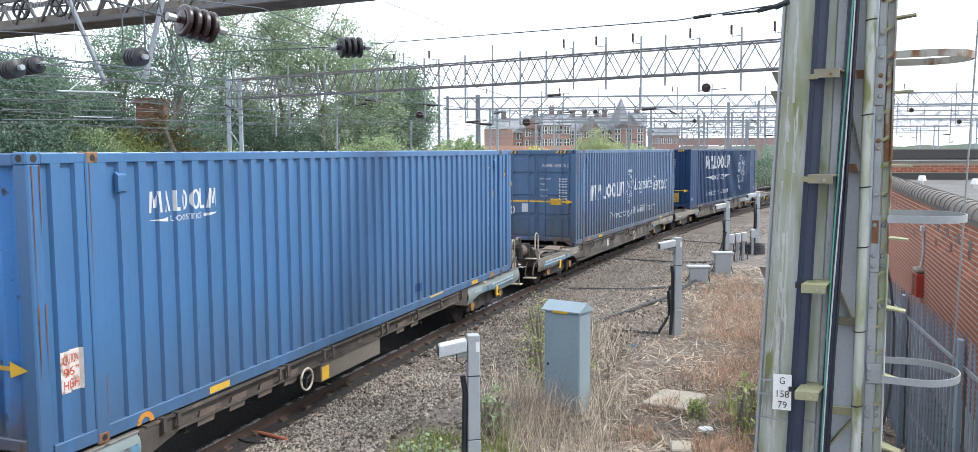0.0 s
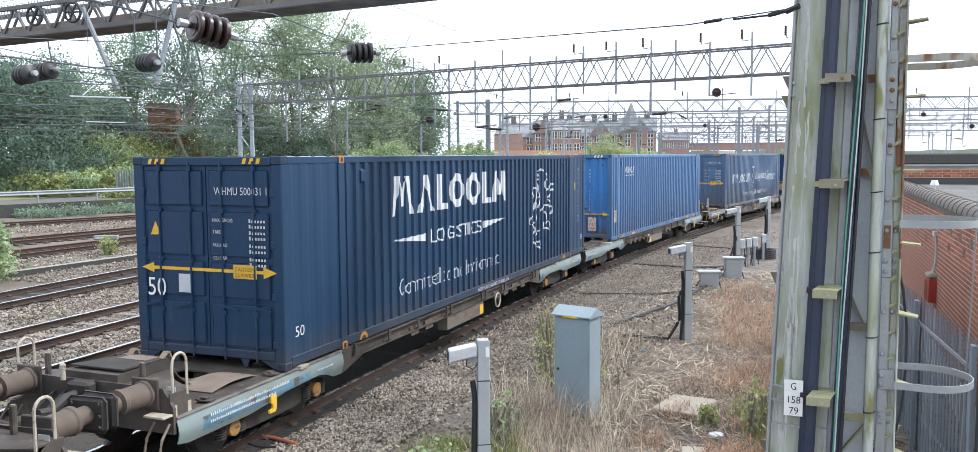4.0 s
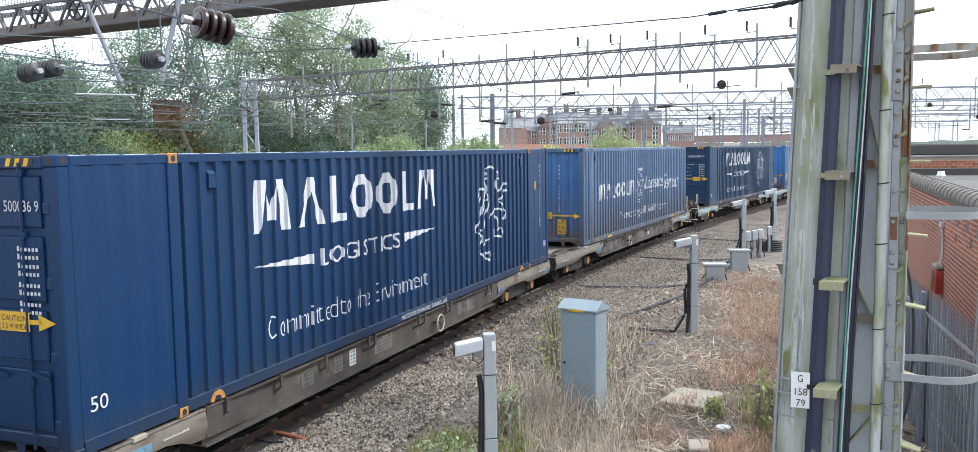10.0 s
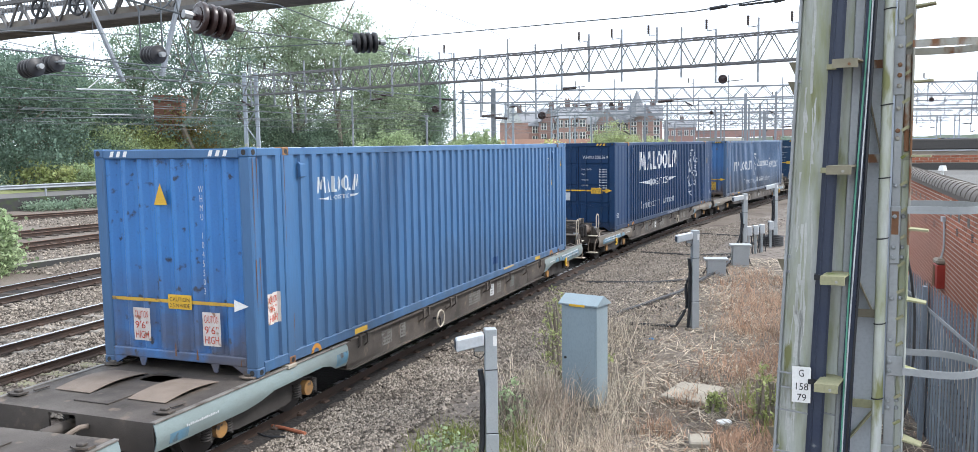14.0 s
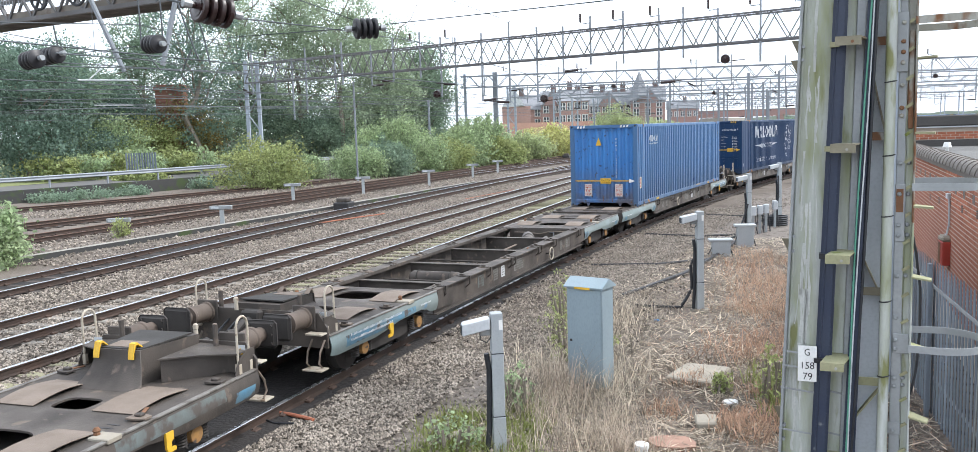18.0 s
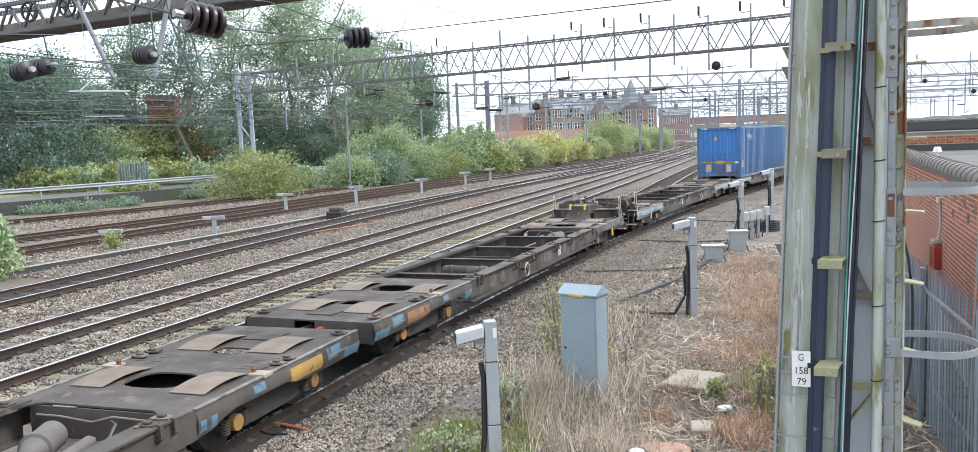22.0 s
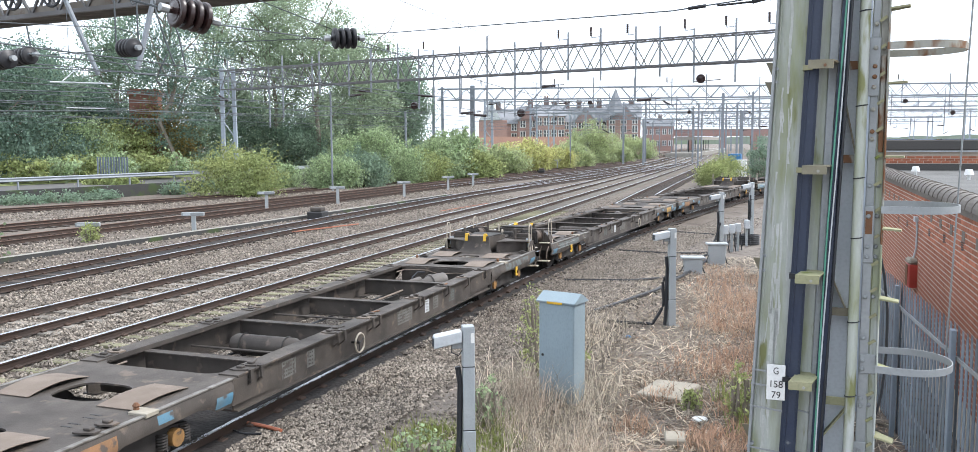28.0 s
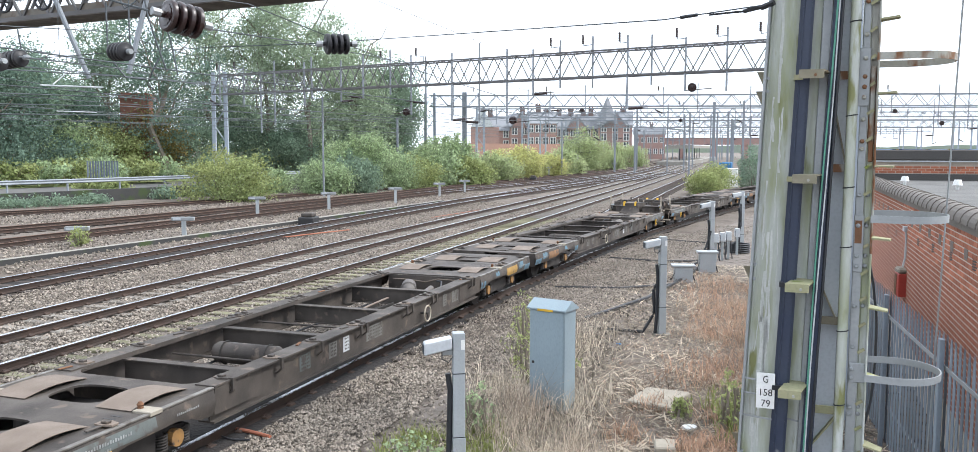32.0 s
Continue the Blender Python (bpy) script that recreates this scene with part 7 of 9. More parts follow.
concrete_slab((-0.62, 13.42, -0.20), 0.74, 0.84, -20, "pale concrete cover slab among dry weeds")
concrete_slab((-0.42, 11.2, -0.18), 0.27, 0.34, 5, "small sandy concrete block")
concrete_slab((-3.55, 10.05, -0.22), 0.16, 0.62, -28, "grey concrete edging half buried beside the post")
bm = bmesh.new()
rr = random.Random(8)
outline = [(0.34 * math.cos(a) * rr.uniform(0.7, 1.15), 0.24 * math.sin(a) * rr.uniform(0.7, 1.15)) for a in np.linspace(0, 2 * math.pi, 11)[:-1]]
prism(bm, outline, -0.03, 0.025, "z")
solid("broken_slab", bm, M["terracotta"], "broken pinkish terracotta slab in the weeds", "slab", m=pose(-0.78, 10.4, -0.2, 3, 2, 15), group="slabs in the weeds")


def palisade_fence():
    root = thing("palisade_fence", "galvanised steel palisade fence with pointed pales", "fence")
    x = 2.48
    bm = bmesh.new()
    for k in (-1, 1):
        prism(bm, [(0.0, 0.0), (0.0, 1.93), (k * 0.02, 2.05), (k * 0.036, 1.86), (k * 0.036, 0.0)], -0.003, 0.003)
    for v in bm.verts:
        v.co.x -= (0.036 - abs(v.co.y)) * 0.35
    bmesh.ops.remove_doubles(bm, verts=bm.verts, dist=0.0005)
    pale = mesh_of("pale", bm, M["palisade"])
    y = 6.6
    i = 0
    while y < 19.5:
        piece("pale", pale, root, pose(x - 0.03, y, -0.22 + 0.01 * math.sin(i * 1.7), 0.0, 0, 0.8 * math.sin(i * 2.3)))
        y += 0.152
        i += 1
    for yp in (6.7, 9.45, 12.2, 14.95, 17.7):
        bm = bmesh.new()
        bx(bm, x - 0.125, x - 0.075, yp - 0.05, yp + 0.05, -0.3, 1.80, 0.006)
        part("fence_post", bm, M["palisade"], root)
    for z, dx in ((0.15, 0.04), (1.48, -0.062)):
        bm = bmesh.new()
        bx(bm, x + dx, x + dx + 0.018, 6.6, 19.5, z, z + 0.045, 0.003)
        part("fence_rail", bm, M["galv"], root)


palisade_fence()
loose_cable([place(9.9, 7.7, 2.85), place(10.3, 7.75, 2.6), place(10.55, 7.8, 2.3), place(10.6, 7.8, 1.95), place(10.4, 7.75, 1.6), place(10.0, 7.7, 1.35), place(9.6, 7.6, 1.0)], 0.011, "thin black cable hanging beside the mast")


def thin_rod():
    bm = bmesh.new()
    a, b = place(15.05, 8.6, 9.0), place(13.5, 9.2, -0.27)
    rod(bm, a, b, 0.008, 6)
    solid("guy_wire", bm, M["galv"], "thin grey stay wire beside the ladder cage", "wire")


thin_rod()


# ---------------------------------------------------------------- brick building with flat roof
def wall_x(y):
    return 3.12 + (y - 11.2) * 0.0867


def brick_building():
    root = thing("brick_building", "low red brick building with rounded coping and flat roof", "building")
    a, b = Vector((wall_x(7.5), 7.5, 0)), Vector((wall_x(28), 28, 0))
    d = (b - a).normalized()
    side = Vector((d.y, -d.x, 0))
    ztop = 2.72
    bm = bmesh.new()
    for p, q, t in ((a, b, 0.0),):
        vs = [p - side * 0.008, q - side * 0.008, q + side * 0.3, p + side * 0.3]
        lo = [bm.verts.new((v.x, v.y, -0.4)) for v in vs]
        hi = [bm.verts.new((v.x, v.y, ztop)) for v in vs]
        bm.faces.new(hi)
        for i in range(4):
            bm.faces.new((lo[i], lo[(i + 1) % 4], hi[(i + 1) % 4], hi[i]))
    wall = part("wall", bm, M["mortar"], root)
    # single bricks in stretcher courses; the visible upper part
    bm = bmesh.new()
    bx(bm, -0.1035, 0.1035, -0.012, 0.05, -0.0295, 0.0295, 0.003)
    brick = mesh_of("brick", bm, M["brick"])
    bm = bmesh.new()
    bx(bm, -0.1065, 0.1065, -0.008, 0.05, -0.07, 0.07, 0.003)
    for i in range(3):
        for j in range(2):
            bx(bm, -0.085 + i * 0.062, -0.045 + i * 0.062, -0.0095, -0.0078, -0.05 + j * 0.055, -0.01 + j * 0.055)
    air = mesh_of("air_brick", bm, M["coping"])
    turn = Matrix.Rotation(math.atan2(d.y, d.x), 4, "Z")
    length = (b - a).length
    count = 0
    rest_v, rest_f = [], []
    rows = int((ztop - 0.3) / 0.075)
    for r in range(rows):
        z = ztop - 0.04 - r * 0.075
        u = 0.11 + (r % 2) * 0.1125
        while u < length - 0.1:
            p = a + d * u
            m = Matrix.Translation((p.x, p.y, z)) @ turn @ Matrix.Rotation(math.pi, 4, "Z")
            seen = 3.2 < u < 10.2 and z > 1.5
            if seen and count < 300 and r < 14:
                piece("brick", brick, wall, m)
                count += 1
            else:
                o = len(rest_v)
                rest_v.extend([tuple(m @ v.co) for v in brick.vertices])
                rest_f.extend([tuple(o + k for k in f.vertices) for f in brick.polygons])
            u += 0.225
    ob = new("brickwork", raw("brickwork", rest_v, rest_f, M["brick"]))
    ob.parent = wall
    tagged(ob, kind="stuff")
    for u in np.arange(2.2, 16, 0.95):
        p = a + d * u
        piece("air_brick", air, wall, Matrix.Translation((p.x, p.y, 2.43)) @ turn @ Matrix.Rotation(math.pi, 4, "Z") @ Matrix.Translation((0, -0.007, 0)))
    # eaves board, gutter line and rounded coping tiles
    bm = bmesh.new()
    bar(bm, a + Vector((0, 0, ztop + 0.05)) - side * 0.01, b + Vector((0, 0, ztop + 0.05)) - side * 0.01, 0.09, 0.10)
    part("eaves_board", bm, M["coping"], root)
    bm = bmesh.new()
    tube(bm, [a + Vector((0, 0, ztop + 0.115)) - side * 0.055, b + Vector((0, 0, ztop + 0.115)) - side * 0.055], 0.014, 8)
    part("lead_edge", bm, M["dull_white"], root)
    bm = bmesh.new()
    n = 10
    r = 0.19
    for i in range(n):
        t, u = math.pi * i / n, math.pi * (i + 1) / n
        vs = []
        for yy, ang in ((0.0, t), (0.448, t), (0.448, u), (0.0, u)):
            rr = r * (1.0 if yy < 0.2 else 0.93)
            vs.append(bm.verts.new((yy, rr * math.cos(ang), rr * math.sin(ang))))
        bm.faces.new(vs)
    for yy, rr in ((0.0, r), (0.448, r * 0.93)):
        ring_v = [bm.verts.new((yy, rr * math.cos(math.pi * i / n), rr * math.sin(math.pi * i / n))) for i in range(n + 1)]
        bm.faces.new(ring_v)
    tile = mesh_of("coping_tile", bm, M["coping"])
    u = 0.0
    while u < length - 0.4:
        p = a + d * u + side * 0.08
        piece("coping_tile", tile, root, Matrix.Translation((p.x, p.y, ztop + 0.10)) @ turn)
        u += 0.452
    # flat roof
    bm = bmesh.new()
    p, q = a + side * 0.16, b + side * 0.16
    vs = [p, q, q + side * 14, p + side * 14]
    lo = [bm.verts.new((v.x, v.y, ztop - 0.15)) for v in vs]
    hi = [bm.verts.new((v.x, v.y, ztop + 0.12)) for v in vs]
    bm.faces.new(hi)
    bm.faces.new(lo[::-1])
    for i in range(4):
        bm.faces.new((lo[i], lo[(i + 1) % 4], hi[(i + 1) % 4], hi[i]))
    part("roof", bm, M["gravel_roof"], root, "grey gravelled flat roof")
    # raised part behind: dark felt upstand, brick band, thick dark coping
    y0 = 26.5
    for x0, x1, z0, z1, yy, mname, name in ((3.4, 16, ztop, ztop + 0.30, y0, "felt", "felt_upstand"), (3.45, 16, ztop + 0.30, 3.36, y0 + 0.1, "mortar", "parapet"), (3.3, 16, 3.36, 3.40, y0 - 0.06, "dull_white", "lead_edge"),
                                            (3.3, 16, 3.40, 3.70, y0 - 0.1, "felt", "parapet_coping")):
        bm = bmesh.new()
        bx(bm, x0, x1, yy, yy + 0.35, z0, z1, 0.03 if name == "parapet_coping" else 0.004)
        ob = part(name, bm, M[mname], root)
        if name == "parapet":
            for r_ in range(3):
                for c_ in range(54):
                    piece("brick", brick, ob, pose(3.6 + c_ * 0.225 + (r_ % 2) * 0.11, yy, z0 + 0.05 + r_ * 0.068))
    for x, y in ((4.75, 22.8), (5.35, 20.6)):
        bm = bmesh.new()
        rod(bm, (0, 0, 0), (0, 0, 0.1), 0.035, 8)
        rod(bm, (0, 0, 0.1), (0, 0, 0.22), 0.10, 14, 0.07)
        vent = part("roof_vent", bm, M["white_paint"], root, "white domed roof vent")
        vent.matrix_basis = pose(x, y, ztop + 0.12)
    # terracotta air bricks along the wall
    for k in range(7):
        y = 11.03 + k * 1.48
        bm = bmesh.new()
        bx(bm, -0.012, 0.02, -0.11, 0.11, -0.07, 0.07, 0.003)
        air = part("air_brick", bm, M["brick_old"], root)
        air.matrix_basis = Matrix.Translation((wall_x(y), y, 2.36 - 0.0405 * (y - 11.03)))
        for r in range(4):
            bm = bmesh.new()
            bx(bm, -0.016, -0.008, -0.09, 0.09, -0.055 + r * 0.032, -0.04 + r * 0.032)
            part("air_slot", bm, M["black"], air)
    # red box with a pale cap and a conduit on the wall
    m = Matrix.Translation((wall_x(16.9), 16.9, 0))
    bm = bmesh.new()
    bx(bm, -0.155, 0.0, -0.15, 0.19, 1.04, 1.46, 0.012)
    fb = part("red_box", bm, M["red_box"], root, "red enamel box on the wall")
    fb.matrix_basis = m
    bm = bmesh.new()
    bx(bm, -0.162, -0.157, 0.0, 0.17, 1.06, 1.44, 0.002)
    part("rusty_side", bm, M["rust"], fb)
    bm = bmesh.new()
    bx(bm, -0.165, 0.0, -0.13, 0.21, 1.462, 1.57, 0.035)
    cap = part("box_cap", bm, M["slab"], root, "pale stained cap above the red box")
    cap.matrix_basis = m
    bm = bmesh.new()
    tube(bm, [(-0.06, 0.04, 1.56), (-0.03, 0.0, 1.75), (-0.025, 0.02, 2.08), (-0.03, 0.06, 2.25)], 0.018, 8)
    bx(bm, -0.07, 0.0, 0.0, 0.14, 2.22, 2.32, 0.01)
    pipe = part("white_pipe", bm, M["dull_white"], root, "white conduit above the red box")
    pipe.matrix_basis = m


brick_building()


# ---------------------------------------------------------------- overhead line structures
def truss(bm, a, b, h, w, bay, r):
    """A lattice boom from a to b (its lower chord's middle), h high and w wide."""
    a, b = Vector(a), Vector(b)
    d = (b - a)
    n = max(2, int(d.length / bay))
    side = Vector((d.y, -d.x, 0)).normalized() * w / 2
    up = Vector((0, 0, h))
    for s in (-1, 1):
        for z in (0, 1):
            bar(bm, a + side * s + up * z, b + side * s + up * z, r * 2.2, r * 2.2)
    for i in range(n):
        p, q = a.lerp(b, i / n), a.lerp(b, (i + 1) / n)
        mid = (p + q) / 2
        for s in (-1, 1):
            bar(bm, p + side * s, mid + side * s + up, r * 1.2, r * 1.2)
            bar(bm, mid + side * s + up, q + side * s, r * 1.2, r * 1.2)
        bar(bm, p + side, q - side, r, r)
        bar(bm, p + side + up, p - side + up, r, r)


def lattice_column(root, p, h, w, r):
    """Two upright legs and one zigzag of lacing between them."""
    p = Vector(p)
    bm = bmesh.new()
    bx(bm, p.x - w / 2 - 0.3, p.x + w / 2 + 0.3, p.y - 0.3, p.y + 0.3, p.z - 0.1, p.z + 0.15, 0.02)
    col = part("column", bm, M["concrete"], root, "concrete column base")
    for sx in (-1, 1):
        bm = bmesh.new()
        bar(bm, p + Vector((sx * w / 2, 0, 0)), p + Vector((sx * w / 2 * 0.9, 0, h)), r * 5.2, r * 2.6, (0, 1, 0))
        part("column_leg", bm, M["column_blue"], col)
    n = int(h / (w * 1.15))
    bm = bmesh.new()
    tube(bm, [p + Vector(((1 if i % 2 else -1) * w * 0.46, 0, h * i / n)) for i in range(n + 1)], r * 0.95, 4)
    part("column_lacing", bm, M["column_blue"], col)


def insulator_mesh(bm, a, b, r, n=4, neck=0.45):
    """A string of n skirted discs between a and b."""
    a, b = Vector(a), Vector(b)
    prof = [(0.0, r * 0.32)]
    for i in range(n):
        t, k = (i + 0.5) / n, 1.0 / n
        prof += [(t - 0.42 * k, r * neck), (t - 0.40 * k, r * max(neck, 0.66)), (t - 0.33 * k, r * max(neck, 0.62)), (t - 0.36 * k, r * 0.86), (t - 0.26 * k, r * 0.97), (t - 0.10 * k, r),
                 (t + 0.16 * k, r * 0.99), (t + 0.28 * k, r * 0.90), (t + 0.36 * k, r * max(neck, 0.52)), (t + 0.42 * k, r * neck)]
    lathe(bm, a, b, prof + [(1.0, r * 0.32)])


def gantry(a, b, z, h, label, w=1.0, bay=1.55, r=0.045, masts=(), uprights=0, seed=1, base=-0.3):
    """A portal: lattice boom between two columns, with drop tubes, uprights and insulators."""
    root = thing("portal_gantry", label, "gantry", group="overhead line gantries")
    a, b = Vector((*a, z)), Vector((*b, z))
    rng = random.Random(seed)
    bm = bmesh.new()
    truss(bm, a, b, h, w, bay, r)
    # far booms take the paler bluish steel, haze put into its colour
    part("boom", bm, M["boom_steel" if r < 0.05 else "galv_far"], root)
    for p in masts:
        q = a.lerp(b, p)
        lattice_column(root, (q.x, q.y, base), z + h + 0.3 - base, 1.2 if len(masts) > 1 else 0.8, 0.06)
    for i in range(uprights):
        t = (i + 0.5 + rng.uniform(-0.25, 0.25)) / uprights
        q = a.lerp(b, t)
        bm = bmesh.new()
        k = rng.choice((-1, 1)) * w / 2
        low = z - (rng.uniform(0.5, 1.3) if rng.random() < 0.7 else rng.uniform(2.0, 3.8))
        rod(bm, (q.x, q.y + k, low), (q.x, q.y + k, z + h + rng.uniform(0.2, 1.3)), 0.065 if z > 8 else 0.045, 6)
        part("drop_tube", bm, M["galv_far"], root)
        if rng.random() < 0.75:
            bm = bmesh.new()
            sg = rng.choice((-1, 1))
            if rng.random() < 0.25:
                insulator_mesh(bm, (q.x + 0.4 * sg, q.y + k - 0.1, low + 0.2), (q.x + 0.4 * sg, q.y + k + 0.25, low + 0.25), 0.26, 2)
            else:
                insulator_mesh(bm, (q.x + 0.08 * sg, q.y + k, low + 0.04), (q.x + 0.95 * sg, q.y + k, low + rng.choice((0.1, 0.1, 0.1, 0.5))), 0.095, 6, 0.8)
            rod(bm, (q.x, q.y + k, low + 0.04), (q.x + 1.5 * sg, q.y + k, low + 0.15), 0.025, 5)
            part("insulator", bm, M["insulator"], root)
        if rng.random() < 0.35:
            bm = bmesh.new()
            x, y = q.x, q.y
            tube(bm, [(x, y, z + h), (x, y, z + h + 0.45), (x - 0.5, y, z + h + 0.4), (x - 0.55, y, z + h + 1.0)], 0.04, 6)
            part("horn_bracket", bm, M["galv_far"], root)
            bm = bmesh.new()
            insulator_mesh(bm, (x - 0.55, y, z + h + 0.5), (x - 0.55, y, z + h + 1.05), 0.075, 5, 0.8)
            part("insulator", bm, M["insulator"], root)
    return root


# main portal in view, then those behind it
A2 = place(-31.51, 76)
B2 = A2.lerp(place(3.9, 50.5), 1.06)
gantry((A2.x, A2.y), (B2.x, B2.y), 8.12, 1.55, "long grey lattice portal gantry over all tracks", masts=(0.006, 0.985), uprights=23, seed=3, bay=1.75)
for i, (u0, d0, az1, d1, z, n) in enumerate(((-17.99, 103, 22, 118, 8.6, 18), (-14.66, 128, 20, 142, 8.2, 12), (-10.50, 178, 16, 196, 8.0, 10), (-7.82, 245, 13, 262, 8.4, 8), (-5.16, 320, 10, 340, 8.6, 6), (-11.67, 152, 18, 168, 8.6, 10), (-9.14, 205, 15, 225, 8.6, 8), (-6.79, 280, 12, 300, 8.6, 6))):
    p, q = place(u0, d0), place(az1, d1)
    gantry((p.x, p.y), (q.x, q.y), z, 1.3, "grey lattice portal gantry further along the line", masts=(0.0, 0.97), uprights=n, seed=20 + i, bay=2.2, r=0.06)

# near boom overhead with its column behind the mast
root = gantry((-42.0, 22.6), (2.2, 12.8), 6.55, 0.62, "rusty grey boom gantry with pulley wheels", w=0.7, bay=0.9, r=0.04, masts=(0.985,), seed=9)
bm = bmesh.new()
bar(bm, (-42.0, 22.3, 6.64), (2.2, 12.45, 6.64), 0.02, 0.20)
part("web_plate", bm, M["wagon_grey"], root)
bm = bmesh.new()
bar(bm, (-42.0, 22.6, 6.50), (2.2, 12.8, 6.50), 0.78, 0.03)
part("soffit", bm, M["wagon"], root, "rusty brown underside of the boom")
bm = bmesh.new()
for k in range(330):
    t = k / 330
    x, y = -42.0 + 36 * t, 22.25 - 7.98 * t
    bar(bm, (x, y, 6.9), (x, y, 7.5), 0.009, 0.009)
for k in range(6):
    bar(bm, (-42.0, 22.25, 6.95 + 0.1 * k), (-6.0, 14.27, 6.95 + 0.1 * k), 0.009, 0.009)
tagged(part("wire_mesh", bm, M["galv_far"], root, "fine wire mesh guard"), kind="stuff")
for az, d in ((-40.2, 20.6), (-42.2, 21.4)):
    bm = bmesh.new()
    c = place(az, d, 6.75)
    for k in range(18):
        t, u = 2 * math.pi * k / 18, 2 * math.pi * (k + 1) / 18
        rod(bm, c + Vector((0.2 * math.cos(t), -0.5, 0.2 * math.sin(t))), c + Vector((0.2 * math.cos(u), -0.5, 0.2 * math.sin(u))), 0.03, 6)
    for t in (0, 1.05, 2.1, 3.14, 4.2, 5.25):
        rod(bm, c + Vector((0, -0.5, 0)), c + Vector((0.2 * math.cos(t), -0.5, 0.2 * math.sin(t))), 0.02, 5)
    part("pulley_wheel", bm, M["cable"], root, "black spoked pulley wheel")
for p, q in ((place(-40.58, 18.5, 6.6), place(-38.82, 18.5, 5.05)), (place(-35.29, 17, 6.6), place(-36.62, 17, 5.05))):
    bm = bmesh.new()
    rod(bm, p, q, 0.045, 8)
    part("drop_tube", bm, M["galv_far"], root)
bm = bmesh.new()
insulator_mesh(bm, place(-36.91, 15.5, 6.75), place(-35.66, 15.3, 6.72), 0.14, 4)
part("insulator", bm, M["insulator"], root)
bm = bmesh.new()
insulator_mesh(bm, place(-38.82, 16.5, 6.6), place(-37.96, 16.4, 6.6), 0.12, 4)
part("insulator", bm, M["insulator"], root)


def span_insulator(az, d, z, length, r, turn, tilt, label, n=4, glaze="insulator_black"):
    bm = bmesh.new()
    insulator_mesh(bm, (-length / 2, 0, 0), (length / 2, 0, 0), r, n)
    rod(bm, (-length * 0.75, 0, 0), (-length / 2, 0, 0), 0.028, 8)
    rod(bm, (length / 2, 0, 0), (length * 0.75, 0, 0), 0.028, 8)
    root = thing("span_insulator", label, "insulator", Matrix.Translation(place(az, d, z)) @ Matrix.Rotation(radians(turn), 4, "Z") @ Matrix.Rotation(radians(tilt), 4, "Y"), group="insulators in the span wires")
    part("insulator_body", bm, M[glaze], root)
    for e in (-1, 1):
        bm = bmesh.new()
        rod(bm, (e * length * 0.62, 0, 0), (e * length * 0.85, 0, 0), 0.036, 8)
        part("end_fitting", bm, M["galv"], root)


span_insulator(-33.45, 7.6, 4.77, 0.31, 0.135, 62, 8, "large brown ribbed insulator in a span wire", glaze="insulator")
span_insulator(-24.0, 10.6, 4.96, 0.29, 0.125, 40, -3, "black disc insulator in the cross span")
span_insulator(-37.05, 12.6, 4.99, 0.33, 0.125, -25, 3, "black disc insulator in the cross span")
span_insulator(-42.72, 13.8, 4.94, 0.36, 0.125, -14, -3, "black disc insulator in the cross span")
span_insulator(-43.75, 12.5, 4.77, 0.28, 0.12, -16, -3, "black disc insulator in the cross span")


def wire(name, pts, r, label, sag=0.0, parent=None):
    bm = bmesh.new()
    p = [Vector(q) for q in pts]
    out = []
    for a, b in zip(p, p[1:]):
        n = 8 if sag else 1
        for k in range(n):
            t = k / n
            out.append(a.lerp(b, t) - Vector((0, 0, sag * 4 * t * (1 - t))))
    out.append(p[-1])
    tube(bm, out, r, 5)
    if parent is not None:
        return part(name, bm, M["wire"], parent)
    return solid(name, bm, M["wire"], label, "wire", group="overhead wires")


# cross-span wires
wire("span_wire", [place(-22.72, 10.4, 4.98), place(-2.74, 7.7, 4.83), place(3.96, 7.25, 4.86)], 0.006, "dark cross-span wire tied to the mast")
bm = bmesh.new()
for p, q, r in ((place(-1.74, 7.6, 4.83), place(-0.67, 7.55, 4.84), 0.015), (place(0.04, 7.5, 4.83), place(2.17, 7.38, 4.83), 0.009),
                (place(2.17, 7.38, 4.83), place(3.32, 7.3, 4.85), 0.018), (place(3.20, 7.3, 4.84), place(3.96, 7.25, 4.87), 0.024)):
    rod(bm, p, q, r, 8)
solid("turnbuckle", bm, M["cable"], "dark turnbuckle fittings on the span wire", "turnbuckle")
wire("span_wire", [place(-24.82, 10.8, 4.99), place(-31.97, 13.0, 5.14), place(-36.55, 12.6, 4.98)], 0.006, "dark cross-span wire between insulators")
wire("span_wire", [place(-38.06, 12.7, 4.97), place(-42.16, 13.7, 4.94)], 0.006, "dark cross-span wire between insulators")
wire("span_wire", [place(-34.75, 7.5, 4.79), place(-38.13, 7.6, 4.91), place(-41.84, 7.8, 5.04)], 0.009, "thick pale wire to the large insulator")
wire("span_wire", [place(-32.16, 7.8, 4.73), place(-26.94, 11, 5.03), place(-17.57, 22, 5.74), place(-6.79, 55, 6.25)], 0.007, "wire running back along the line")
wire("span_wire", [place(-42.49, 9, 4.54), place(-37.08, 14, 4.89), place(-28.90, 30, 5.57), place(-16.74, 80, 6.53)], 0.008, "wire running back along the line")
wire("span_wire", [place(-22.11, 30, 8.86), place(-12.16, 58, 9.73)], 0.012, "thin high feeder wire")


